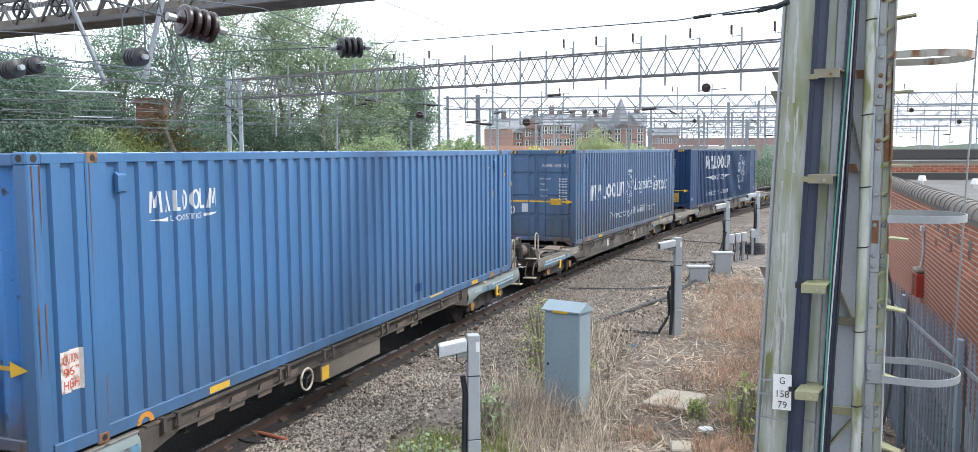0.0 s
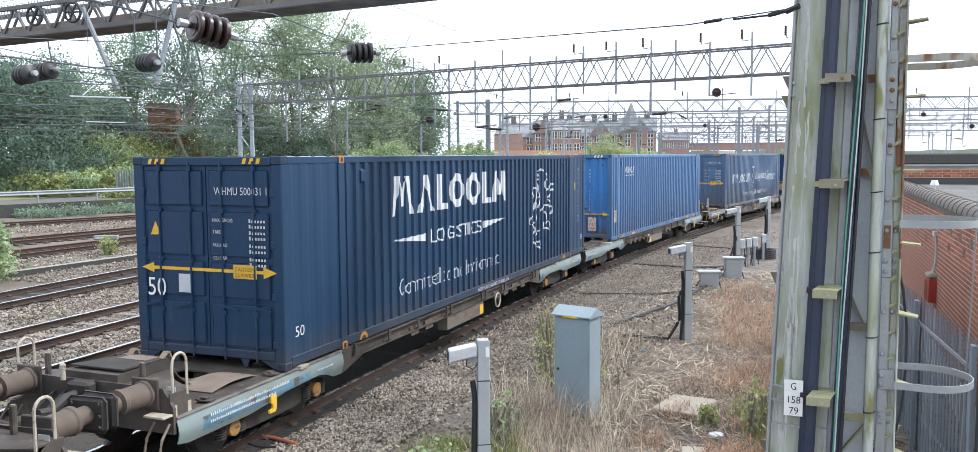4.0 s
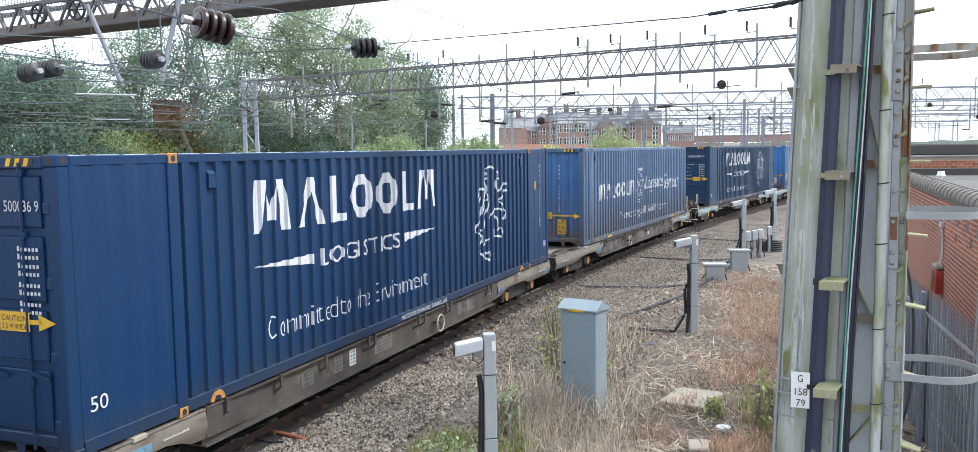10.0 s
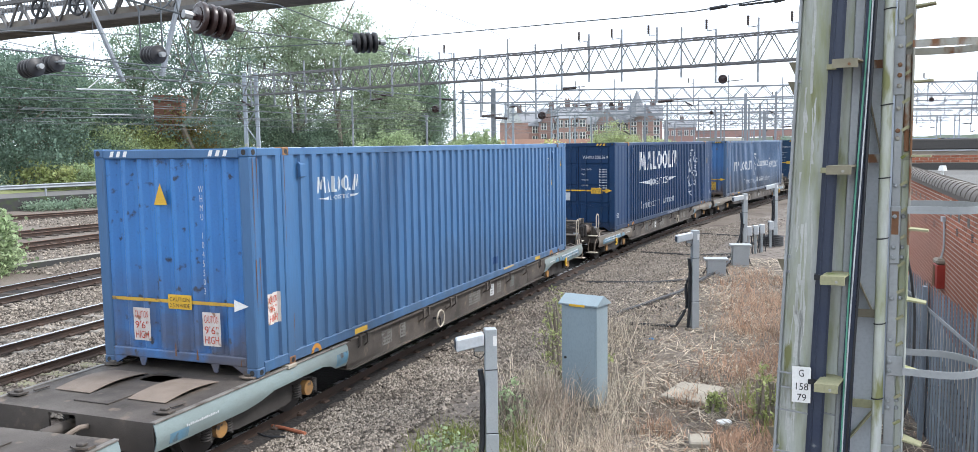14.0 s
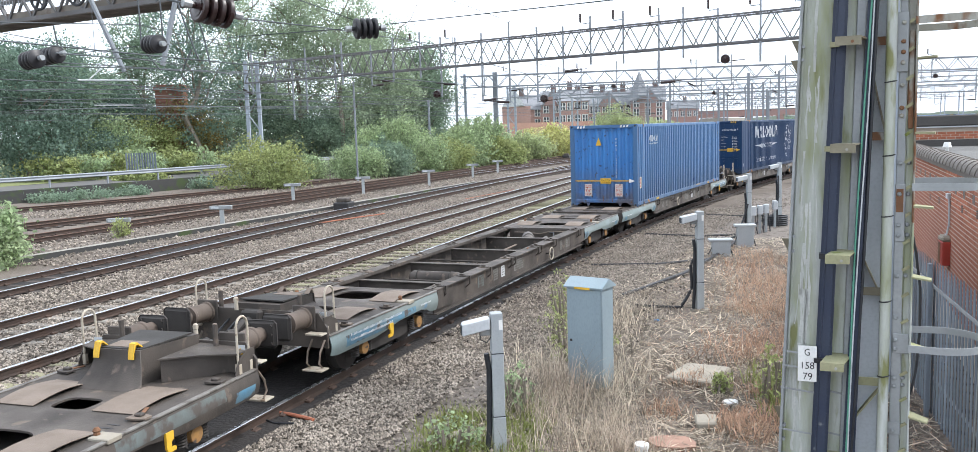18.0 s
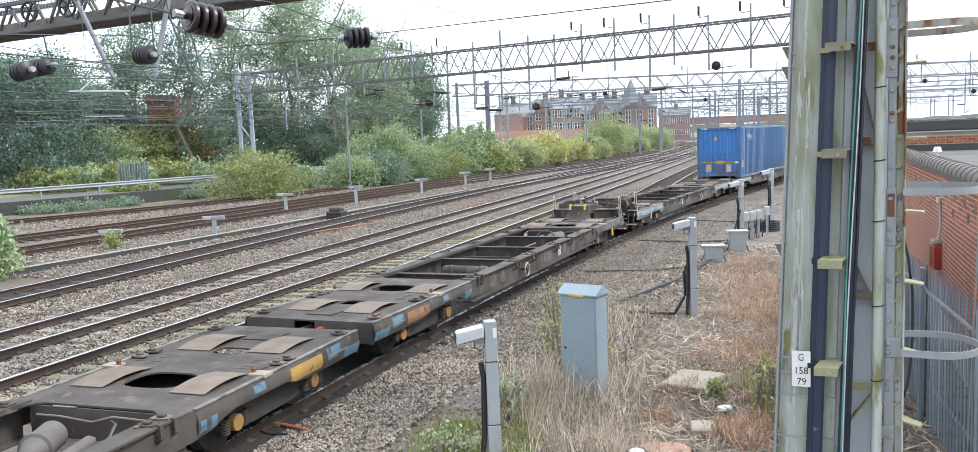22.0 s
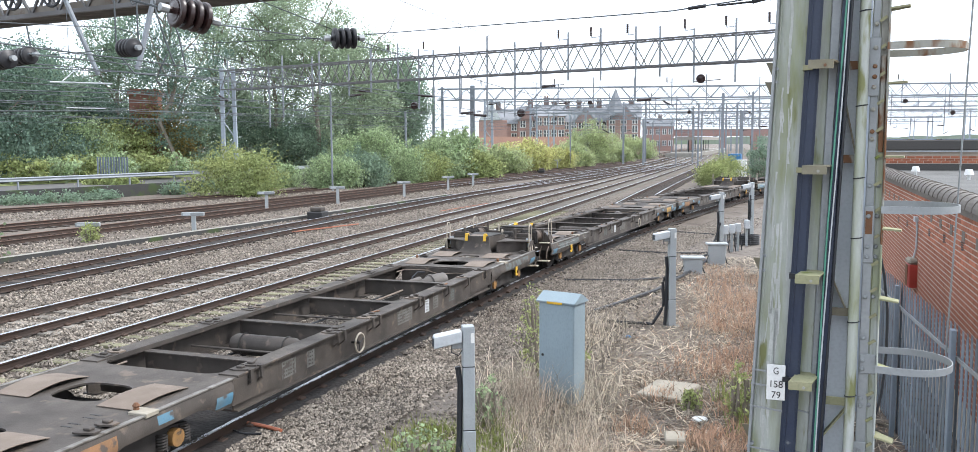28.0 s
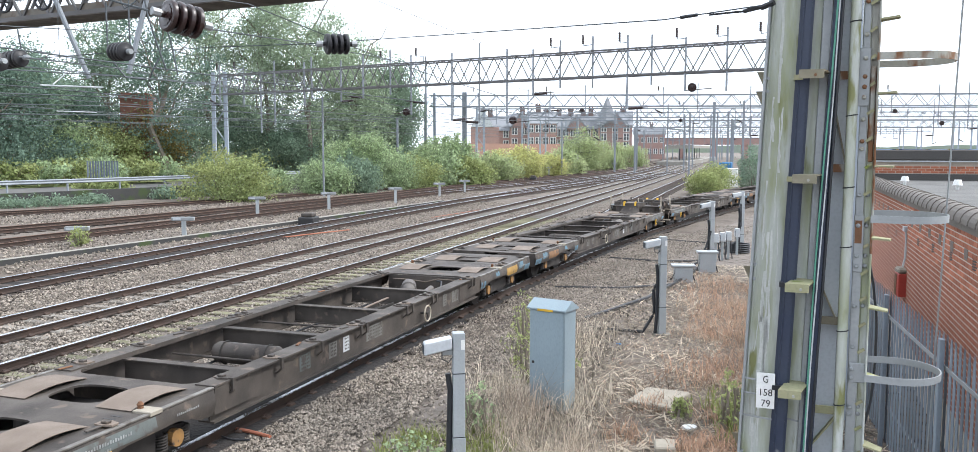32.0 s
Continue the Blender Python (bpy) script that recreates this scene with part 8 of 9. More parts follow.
def catenary(line, label, supports, seed, z0=4.75):
    """Contact wire, messenger wire and droppers above a track."""
    root = thing("catenary", label, "overhead wire", group="overhead wires")
    pts = [(x_of(line, y), y) for y in supports]
    con, mes = [], []
    for (_, ya), (_, yb) in zip(pts, pts[1:]):
        for k in range(10):
            t = k / 10
            x, y = x_of(line, ya + (yb - ya) * t), ya + (yb - ya) * t
            con.append((x, y, z0))
            mes.append((x, y, z0 + 1.15 - 0.85 * 4 * t * (1 - t)))
    wire("contact_wire", con, 0.009, "", parent=root)
    wire("messenger_wire", mes, 0.009, "", parent=root)
    for i in range(1, len(con), 2):
        bm = bmesh.new()
        rod(bm, con[i], mes[i], 0.004, 4)
        part("dropper", bm, M["wire"], root)


SUPPORTS = [-20, 14, 58, 108, 160, 215, 290]
catenary("up_main", "contact and messenger wire over the main line", SUPPORTS, 1, 4.72)
catenary("down_main", "contact and messenger wire over the main line", SUPPORTS, 2, 4.80)
catenary("loop", "contact and messenger wire over the loop", SUPPORTS, 3, 4.85)
catenary("siding_a", "contact and messenger wire over the siding", [8, 18, 62, 108, 160, 215], 4, 4.9)
catenary("siding_b", "contact and messenger wire over the siding", [14, 20, 64, 108, 160, 215], 5, 5.0)
catenary("siding_c", "contact and messenger wire over the siding", [24, 30, 68, 108, 160, 215], 6, 5.0)
catenary("train", "contact and messenger wire over the curved track", [-25, 12, 50, 90], 7, 4.75)

# jumper cables hanging from the near boom
for pts in ([place(-36.48, 15.5, 6.28), place(-36.51, 15.5, 5.78), place(-36.48, 15.5, 5.28)],
            [place(-35.66, 15.3, 6.23), place(-35.40, 15.3, 5.83), place(-34.97, 15.3, 5.42), place(-34.46, 15.3, 4.99)],
            [place(-34.49, 15.4, 5.79), place(-34.16, 15.4, 5.48), place(-33.80, 15.4, 4.92)],
            [place(-37.75, 16.4, 6.20), place(-37.75, 16.4, 5.48), place(-37.43, 16.4, 5.18), place(-36.80, 16.4, 4.94), place(-35.66, 16.4, 4.91)],
            [place(-42.49, 17, 5.75), place(-42.36, 17, 5.43), place(-42.29, 17, 5.15)],
            [place(-34.86, 15.0, 5.16), place(-35.29, 15.0, 4.93), place(-35.55, 15.0, 4.73), place(-35.22, 15.0, 4.65)],
            [place(-37.01, 15.2, 6.11), place(-36.73, 15.2, 5.94), place(-36.16, 15.2, 6.05), place(-35.66, 15.2, 6.20)]):
    wire("jumper_cable", pts, 0.014, "dark jumper cable hanging below the boom")
for pts in ([place(-44.38, 14, 4.89), place(-39.51, 18, 5.13), place(-32.98, 26, 5.54), place(-23.33, 55, 6.60)],
            [place(-44.38, 14, 4.82), place(-36.01, 20, 5.21), place(-25.74, 45, 6.47)],
            [place(-44.38, 16, 4.59), place(-37.08, 22, 4.89), place(-24.94, 52, 5.80)],
            [place(-44.38, 16, 4.25), place(-37.08, 22, 4.48), place(-24.94, 52, 5.28)],
            [place(-44.38, 18, 4.50), place(-37.08, 24, 4.77), place(-23.33, 60, 5.79)],
            [place(-32.98, 26, 5.54), place(-28.90, 40, 6.81), place(-24.94, 60, 7.92)]):
    wire("span_wire", pts, 0.011, "pale grey wire running back along the line")

# registration arm near the boom
root = thing("registration_arm", "white registration arm with droppers over the siding", "arm")
for p, q, r in ((place(-41.44, 17.5, 4.83), place(-38.06, 17.5, 4.82), 0.015), (place(-40.78, 17.5, 4.85), place(-39.78, 17.8, 5.16), 0.012),
                (place(-40.65, 18, 4.39), place(-38.48, 18, 4.38), 0.010)):
    bm = bmesh.new()
    rod(bm, p, q, r, 6)
    part("tube", bm, M["dull_white"], root)

# plain lineside posts
for az, d, ztop, w in ((-24.98, 70, 7.77, 0.14), (-15.70, 104, 10.40, 0.55), (-4.35, 160, 11.05, 0.35), (0.51, 120, 9.99, 0.4), (-5.77, 140, 9.85, 0.3), (1.40, 150, 9.95, 0.35), (-20.14, 88, 6.79, 0.2)):
    bm = bmesh.new()
    p = place(az, d)
    bx(bm, p.x - w / 2, p.x + w / 2, p.y - w * 0.3, p.y + w * 0.3, -0.3, ztop, 0.02)
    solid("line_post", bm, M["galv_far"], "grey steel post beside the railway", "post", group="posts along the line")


# crowded posts towards the station
rr = random.Random(77)
for i in range(40):
    d = rr.uniform(105, 330)
    p = place(rr.uniform(-9.5, 4.5), d)
    if abs(p.x - x_of("up_main", min(p.y, 415))) < 2.2 or abs(p.x - x_of("down_main", min(p.y, 415))) < 2.2:
        p.x += 4.2
    w = rr.uniform(0.16, 0.34)
    bm = bmesh.new()
    bx(bm, p.x - w / 2, p.x + w / 2, p.y - w / 2, p.y + w / 2, -0.3, rr.uniform(7.0, 10.5), 0.02)
    if i % 2:
        z = rr.uniform(6.2, 6.9)
        k = rr.choice((-1, 1))
        bar(bm, (p.x, p.y, z), (p.x + 3.0 * k, p.y, z + 0.3), 0.1, 0.1)
        bar(bm, (p.x, p.y, z + 1.4), (p.x + 2.4 * k, p.y, z + 0.3), 0.07, 0.07)
    solid("catenary_post", bm, M["galv_far"], "grey steel catenary post towards the station", "post", group="posts towards the station")


# ---------------------------------------------------------------- small items along the sidings
def ground_signal(az, d, h, label):
    p = place(az, d)
    root = thing("ground_signal", label, "signal", pose(p.x, p.y, -0.2, 0, 0, 20), group="small signals along the sidings")
    bm = bmesh.new()
    bx(bm, -0.09, 0.09, -0.06, 0.06, 0, h, 0.01)
    part("post", bm, M["post_grey"], root)
    bm = bmesh.new()
    bx(bm, -0.50, 0.46, -0.10, 0.08, h, h + 0.17, 0.02)
    part("head", bm, M["galv"], root)
    bm = bmesh.new()
    bx(bm, -0.42, -0.1, -0.128, -0.118, h + 0.03, h + 0.13)
    part("panel", bm, M["dull_white"], root)


for az, d, h in ((-39.78, 38.5, 0.55), (-33.72, 39.5, 0.75), (-29.21, 51, 0.95), (-24.66, 55.6, 0.95), (-20.30, 61.6, 0.95), (-17.37, 70, 0.95), (-15.70, 76, 0.95), (-10.09, 120, 1.2), (-5.77, 150, 1.2)):
    ground_signal(az, d, h, "small white signal unit on a grey post")


def point_motor(az, d):
    p = place(az, d)
    root = thing("point_motor", "black point machine between the rails", "point motor", pose(p.x, p.y, -0.2, 0, 0, 5))
    bm = bmesh.new()
    bx(bm, -0.4, 0.4, -0.5, 0.5, 0, 0.42, 0.05)
    part("case", bm, M["black"], root)
    bm = bmesh.new()
    bx(bm, -0.3, 0.3, -0.3, 0.3, 0.42, 0.62, 0.04)
    part("cover", bm, M["wagon"], root)


point_motor(-25.98, 44.6)
point_motor(-11.13, 105)

# orange ducts lying on the ballast
def duct(pts, r):
    bm = bmesh.new()
    tube(bm, pts, r, 8)
    solid("orange_pipe", bm, M["orange_pipe"], "orange plastic duct lying on the ballast", "pipe", group="orange ducts")


duct([(-17.6, 33.5, -0.13), (-16.9, 35.4, -0.12), (-16.2, 37.5, -0.13)], 0.03)
duct([(-14.7, 45.5, -0.13), (-13.6, 52, -0.13)], 0.02)
duct([(-7.35, 31.5, -0.1), (-6.8, 37.0, -0.11), (-6.1, 44.0, -0.1)], 0.045)
duct([(-6.16, 10.30, -0.13), (-5.95, 10.24, -0.12), (-5.75, 10.20, -0.13), (-5.56, 10.15, -0.14)], 0.026)
loose_cable([(-6.30, 10.75, -0.13), (-6.42, 10.35, -0.12), (-6.30, 10.02, -0.12), (-6.0, 9.90, -0.13), (-5.75, 9.95, -0.13)], 0.014, "loop of thin black cable beside the rail")

# concrete cable trough between loop and sidings
bm = bmesh.new()
line = smooth_line([(-25.5, 8), (-22.6, 23.2), (-21.2, 32), (-19.9, 45), (-18.2, 60)])
prof = [(-0.17, -0.3), (0.17, -0.3), (0.17, -0.02), (-0.17, -0.02)]
ob = new("cable_trough", sweep(line, 0, prof, {2}, (M["wall_dark"], M["concrete"])))
tagged(ob, "low grey concrete cable trough beside the track", "cable trough", kind="structure")

# ---------------------------------------------------------------- retaining wall, road and barrier
line = smooth_line([(-52.5, 28), (-48.5, 38), (-44.9, 46), (-42.1, 52), (-40.3, 59), (-38.8, 68), (-36.5, 82), (-33.5, 100), (-30, 122), (-27, 140)])
ob = new("retaining_wall", sweep(line, 0, [(-0.4, -0.3), (0.0, -0.3), (0.0, 0.66), (-0.4, 0.66)], set(), (M["wall_dark"], M["wall_dark"])))
tagged(ob, "dark stained retaining wall below the road", "wall", kind="structure")
ob = new("road", sweep(line, -5.2, [(-4.8, 0.1), (4.8, 0.1), (4.8, 0.56), (-4.8, 0.56)], set(), (M["tarmac"], M["tarmac"])))
tagged(ob, "grey road above the retaining wall", "road", kind="structure")
bed_sheet("bank", lambda y: -300, lambda y: float(np.interp(y, [v.y for v in line], [v.x for v in line])) - 9.0, 29, 135, 2, 0.75, M["verge"], "grassy bank behind the road", "bank", 20)
root = thing("crash_barrier", "galvanised steel crash barrier along the road", "barrier")
ob = new("barrier_beam", sweep(line, -0.9, [(-0.03, 0), (0.05, 0.05), (0.0, 0.15), (0.05, 0.25), (-0.03, 0.31), (-0.05, 0.15)], set(), (M["galv_far"], M["galv_far"]), 1.17))
ob.parent = root
for i in range(0, len(line), 4):
    p = line[i]
    bm = bmesh.new()
    bx(bm, p.x - 1.06, p.x - 0.96, p.y - 0.06, p.y + 0.06, 0.5, 1.5, 0.01)
    part("barrier_post", bm, M["galv_far"], root)
# short fence by the trees
root = thing("board_fence", "short grey vertical board fence below the trees", "fence")
for i in range(12):
    bm = bmesh.new()
    p = place(-39.10 + i * 0.15, 75, 0)
    bx(bm, p.x - 0.07, p.x + 0.07, p.y - 0.02, p.y + 0.02, 0.7, 2.65)
    part("board", bm, M["palisade"], root)


# white marker cap near the foot of the path
p = place(-6.42, 10.0)
bm = bmesh.new()
lathe(bm, (0, 0, 0), (0, 0, 0.22), [(0, 0.075), (0.7, 0.075), (0.72, 0.09), (0.95, 0.09), (1.0, 0.07)], 16)
solid("marker_cap", bm, M["white_paint"], "short white capped marker pipe in the weeds", "marker", m=pose(p.x, p.y, -0.27))

# scraps of litter
for x, y, r, m_, label in ((-0.11, 12.2, 0.11, "white_paint", "crumpled white paper scrap in the weeds"), (-1.6, 17.2, 0.06, "blue_sheet", "small blue plastic scrap in the weeds"), (0.05, 13.0, 0.05, "black", "dark scrap of plastic beside the slab")):
    bm = bmesh.new()
    bmesh.ops.create_icosphere(bm, subdivisions=2, radius=r)
    for v in bm.verts:
        v.co *= 1 + 0.5 * noise.noise(v.co * 22 + Vector((x, y, 0)))
        v.co.z *= 0.35
    solid("litter_scrap", bm, M[m_], label, "litter", m=pose(x, y, -0.22, 0, 0, 30 * x), group="scraps of litter")


# low distance all round: a plain ring with haze painted into its grey-green
def distance():
    verts, faces = [], []
    n = 400
    for i in range(n + 1):
        a = 2 * math.pi * i / n
        h = 6.0 + 3.5 * noise.noise((math.cos(a) * 14, math.sin(a) * 14, 0)) + 2.5 * noise.noise((math.cos(a) * 70, math.sin(a) * 70, 3))
        verts += [(900 * math.sin(a), 900 * math.cos(a), -5), (900 * math.sin(a), 900 * math.cos(a), max(h, 3.0))]
    for i in range(n):
        faces.append((2 * i, 2 * i + 2, 2 * i + 3, 2 * i + 1))
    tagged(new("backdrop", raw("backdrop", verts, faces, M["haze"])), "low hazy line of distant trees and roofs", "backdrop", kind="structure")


distance()


# ---------------------------------------------------------------- far buildings
def far_house(az0, az1, d, zbase, eaves, ridge, label, gables=2, storeys=3, cols=6, seed=1, chimneys=2):
    p, q = place(az0, d), place(az1, d)
    w = (q - p).length
    turn = math.atan2(q.y - p.y, q.x - p.x)
    root = thing("brick_house", label, "building", Matrix.Translation((p.x, p.y, zbase)) @ Matrix.Rotation(turn, 4, "Z"), group="brick buildings by the station")
    h = eaves - zbase
    bm = bmesh.new()
    bx(bm, 0, w, 0, 12, -1, h)
    part("wall", bm, M["brick_hazy"], root)
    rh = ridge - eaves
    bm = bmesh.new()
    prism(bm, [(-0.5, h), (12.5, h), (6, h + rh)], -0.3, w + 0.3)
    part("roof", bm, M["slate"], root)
    rng = random.Random(seed)
    for g in range(gables):
        x = w * (g + 0.5) / max(gables, 1)
        gw = min(3.0, w / gables * 0.4)
        bm = bmesh.new()
        prism(bm, [(x - gw, h - 0.3), (x + gw, h - 0.3), (x, h + rh * 0.85)], -0.35, 5.0, "y")
        ob = part("gable", bm, M["brick_hazy"], root)
        bm = bmesh.new()
        bar(bm, (x - gw - 0.3, -0.5, h - 0.4), (x, -0.5, h + rh * 0.9), 0.35, 0.35)
        bar(bm, (x + gw + 0.3, -0.5, h - 0.4), (x, -0.5, h + rh * 0.9), 0.35, 0.35)
        part("verge_board", bm, M["slate"], ob)
    for s in range(storeys):
        for c in range(cols):
            x = w * (c + 0.5) / cols
            z = h * (s + 0.28) / storeys
            bm = bmesh.new()
            bx(bm, x - 0.8, x + 0.8, -0.10, 0.05, z, z + 2.0)
            fr = part("window", bm, M["white_paint"], root)
            for sx in (-1, 1):
                for sz in (0, 1):
                    bm = bmesh.new()
                    bx(bm, x + sx * 0.38 - 0.25, x + sx * 0.38 + 0.25, -0.14, -0.09, z + 0.12 + sz * 0.95, z + 0.95 + sz * 0.95)
                    part("pane", bm, M["glass_dark"], fr)
    for c in range(chimneys):
        x = w * (c + rng.uniform(0.25, 0.75)) / chimneys
        bm = bmesh.new()
        tall = rng.uniform(0.5, 1.9)
        bx(bm, x - 0.7, x + 0.7, 5.2, 6.8, h + rh - 1.5, h + rh + tall)
        bx(bm, x - 0.85, x + 0.85, 5.0, 7.0, h + rh + tall - 0.3, h + rh + tall + 0.004)
        ch = part("chimney", bm, M["brick_chimney"], root)
        for k in (-0.35, 0.35):
            bm = bmesh.new()
            rod(bm, (x + k, 6, h + rh + tall), (x + k, 6, h + rh + tall + 0.5), 0.2, 8)
            part("chimney_pot", bm, M["rust"], ch)


D1 = 235
far_house(-14.66, -12.62, D1 + 8, 0.5, 8.6, 13.0, "red brick Victorian terrace with slate roof", 0, 3, 3, 1, 1)
far_house(-12.70, -11.42, D1, 0.5, 9.6, 13.3, "narrow red brick house with a steep gable", 1, 3, 2, 6, 1)
far_house(-11.54, -9.59, D1 - 4, 0.5, 10.3, 13.6, "red brick house with white windows", 0, 3, 4, 2, 2)
far_house(-9.76, -6.79, D1 + 6, 0.5, 9.0, 13.4, "long brick hotel range with many chimneys", 1, 3, 6, 3, 4)
far_house(-6.87, -4.67, D1 + 2, 0.5, 9.9, 14.0, "brick hotel tower block with pointed roof", 1, 4, 3, 4, 2)
far_house(-4.55, -2.54, 330, 0.5, 9.0, 11.6, "distant brick office block", 0, 2, 5, 5, 1)
bm = bmesh.new()
p = place(-6.30, 235)
rod(bm, (p.x, p.y, 11.2), (p.x, p.y, 17.6), 3.0, 6, 0.1)
solid("turret_roof", bm, M["slate"], "pointed slate turret on the brick hotel", "turret")


def far_bridge():
    p, q = place(-3.94, 345), place(3.32, 345)
    root = thing("road_bridge", "brick and steel road bridge over the station throat", "bridge", pose(p.x, p.y, 0, 0, 0, math.degrees(math.atan2(q.y - p.y, q.x - p.x))))
    w = (q - p).length
    zt = 7.90
    zb = 5.22
    bm = bmesh.new()
    bx(bm, 0, w, 0, 6, zb, zt)
    part("deck", bm, M["brick_hazy"], root)
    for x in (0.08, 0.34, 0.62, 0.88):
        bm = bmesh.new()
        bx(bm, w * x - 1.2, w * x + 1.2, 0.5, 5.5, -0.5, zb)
        part("pier", bm, M["brick_hazy"], root)
    bm = bmesh.new()
    bx(bm, 0, w, -0.2, 0.0, zt - 0.2, zt + 0.1)
    part("parapet_stone", bm, M["concrete"], root)


far_bridge()


def platform_canopy():
    p = place(-3.06, 205)
    root = thing("platform_canopy", "station platform with a cream-edged canopy", "platform", pose(p.x, p.y, 0, 0, 0, -4))
    bm = bmesh.new()
    bx(bm, 0, 7, 0, 120, -0.3, 0.75, 0.02)
    part("platform", bm, M["concrete"], root)
    bm = bmesh.new()
    bx(bm, 6.7, 7.05, 0, 120, 0.755, 0.77)
    part("edge_line", bm, M["white_paint"], root)
    bm = bmesh.new()
    prism(bm, [(0.5, 4.0), (6.8, 4.3), (6.8, 4.6), (0.5, 4.5)], 15, 90, "y")
    part("canopy", bm, M["slate"], root)
    bm = bmesh.new()
    bx(bm, 0.5, 6.9, 14.7, 15.0, 3.7, 4.6)
    bx(bm, 6.8, 7.0, 15, 90, 3.8, 4.6)
    part("valance", bm, M["concrete"], root)
    for y in range(18, 90, 9):
        bm = bmesh.new()
        rod(bm, (3.5, y, 0.75), (3.5, y, 4.2), 0.12, 8)
        part("column", bm, M["cable"], root)


platform_canopy()


# long low brick wall below the hotel
def low_wall():
    p, q = place(-15.41, 196), place(-9.05, 214)
    bm = bmesh.new()
    bar(bm, p + Vector((0, 0, 2.2)), q + Vector((0, 0, 2.2)), 0.5, 5.2)
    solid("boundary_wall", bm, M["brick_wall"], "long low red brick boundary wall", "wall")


low_wall()

# white hut, blue skip and pale cabinet by the curve
p = place(1.67, 92)
bm = bmesh.new()
bx(bm, -0.6, 0.6, -0.5, 0.5, -0.25, 1.7, 0.03)
solid("equipment_cabinet", bm, M["white_paint"], "tall white equipment cabinet beside the line", "cabinet", m=pose(p.x, p.y, 0, 0, 0, -6))
p = place(1.32, 120)
bm = bmesh.new()
bx(bm, -0.8, 0.8, -0.8, 0.8, -0.25, 1.9, 0.05)
solid("site_hut", bm, M["blue_sheet"], "small blue hut beyond the bushes", "hut", m=pose(p.x, p.y, 0, 0, 0, -6))

# brick tower among the trees and pale shed
p = place(-36.23, 92)
bm = bmesh.new()
bx(bm, -1.3, 1.3, -1.3, 1.3, -0.3, 9.01, 0.05)
bx(bm, -1.42, 1.42, -1.42, 1.42, 9.01 - 0.6, 9.01 - 0.2)
solid("brick_tower", bm, M["brick_old"], "old red brick tower half hidden by trees", "tower", m=pose(p.x, p.y, 0, 0, 0, 25))
p, q = place(-15.29, 215), place(-13.41, 215)
bm = bmesh.new()
bx(bm, 0, (q - p).length, 0, 10, 0, 8.95, 0.05)
solid("shed", bm, M["brick_hazy"], "low brick shed with pale gable", "shed", m=pose(p.x, p.y, 0, 0, 0, 14))
bm = bmesh.new()
prism(bm, [(0, 0), ((q - p).length * 0.8, 0), ((q - p).length * 0.4, 5)], -0.2, 9, "y")
solid("shed_gable", bm, M["dull_white"], "pale gabled shed roof behind bushes", "roof", m=pose(p.x, p.y, 8.95, 0, 0, 14))


# ---------------------------------------------------------------- trees and bushes
def crown_points(rng, centre, radii, n_clumps, per, spread, hollow=0.35, flat=0.0):
    """Leaf places in clumps that fill an uneven crown."""
    pts = []
    c, r = np.array(centre), np.array(radii)
    k = 0
    while k < n_clumps:
        d = rng.normal(size=3)
        d /= np.linalg.norm(d)
        rad = rng.uniform(hollow, 1.0) ** 0.6
        lump = 1 + 0.28 * noise.noise((d[0] * 2.2 + c[0] * 0.1, d[1] * 2.2 + c[1] * 0.1, d[2] * 2.2))
        q = c + d * r * rad * lump
        if q[2] < centre[2] - radii[2] * (1 - flat):
            continue
        s = spread * rng.uniform(0.6, 1.4)
        pts.append(q + rng.normal(size=(per, 3)) * np.array([s, s, s * 0.7]))
        k += 1
    return np.concatenate(pts)


def limb(bm, a, b, r0, r1, rng, n=4):
    a, b = Vector(a), Vector(b)
    prev, pr = a, r0
    for i in range(1, n + 1):
        t = i / n
        q = a.lerp(b, t) + Vector(rng.normal(size=3)) * (b - a).length * 0.035 * (0 if i == n else 1)
        r = r0 + (r1 - r0) * t
        rod(bm, prev, q, pr, 6, r)
        prev, pr = q, r


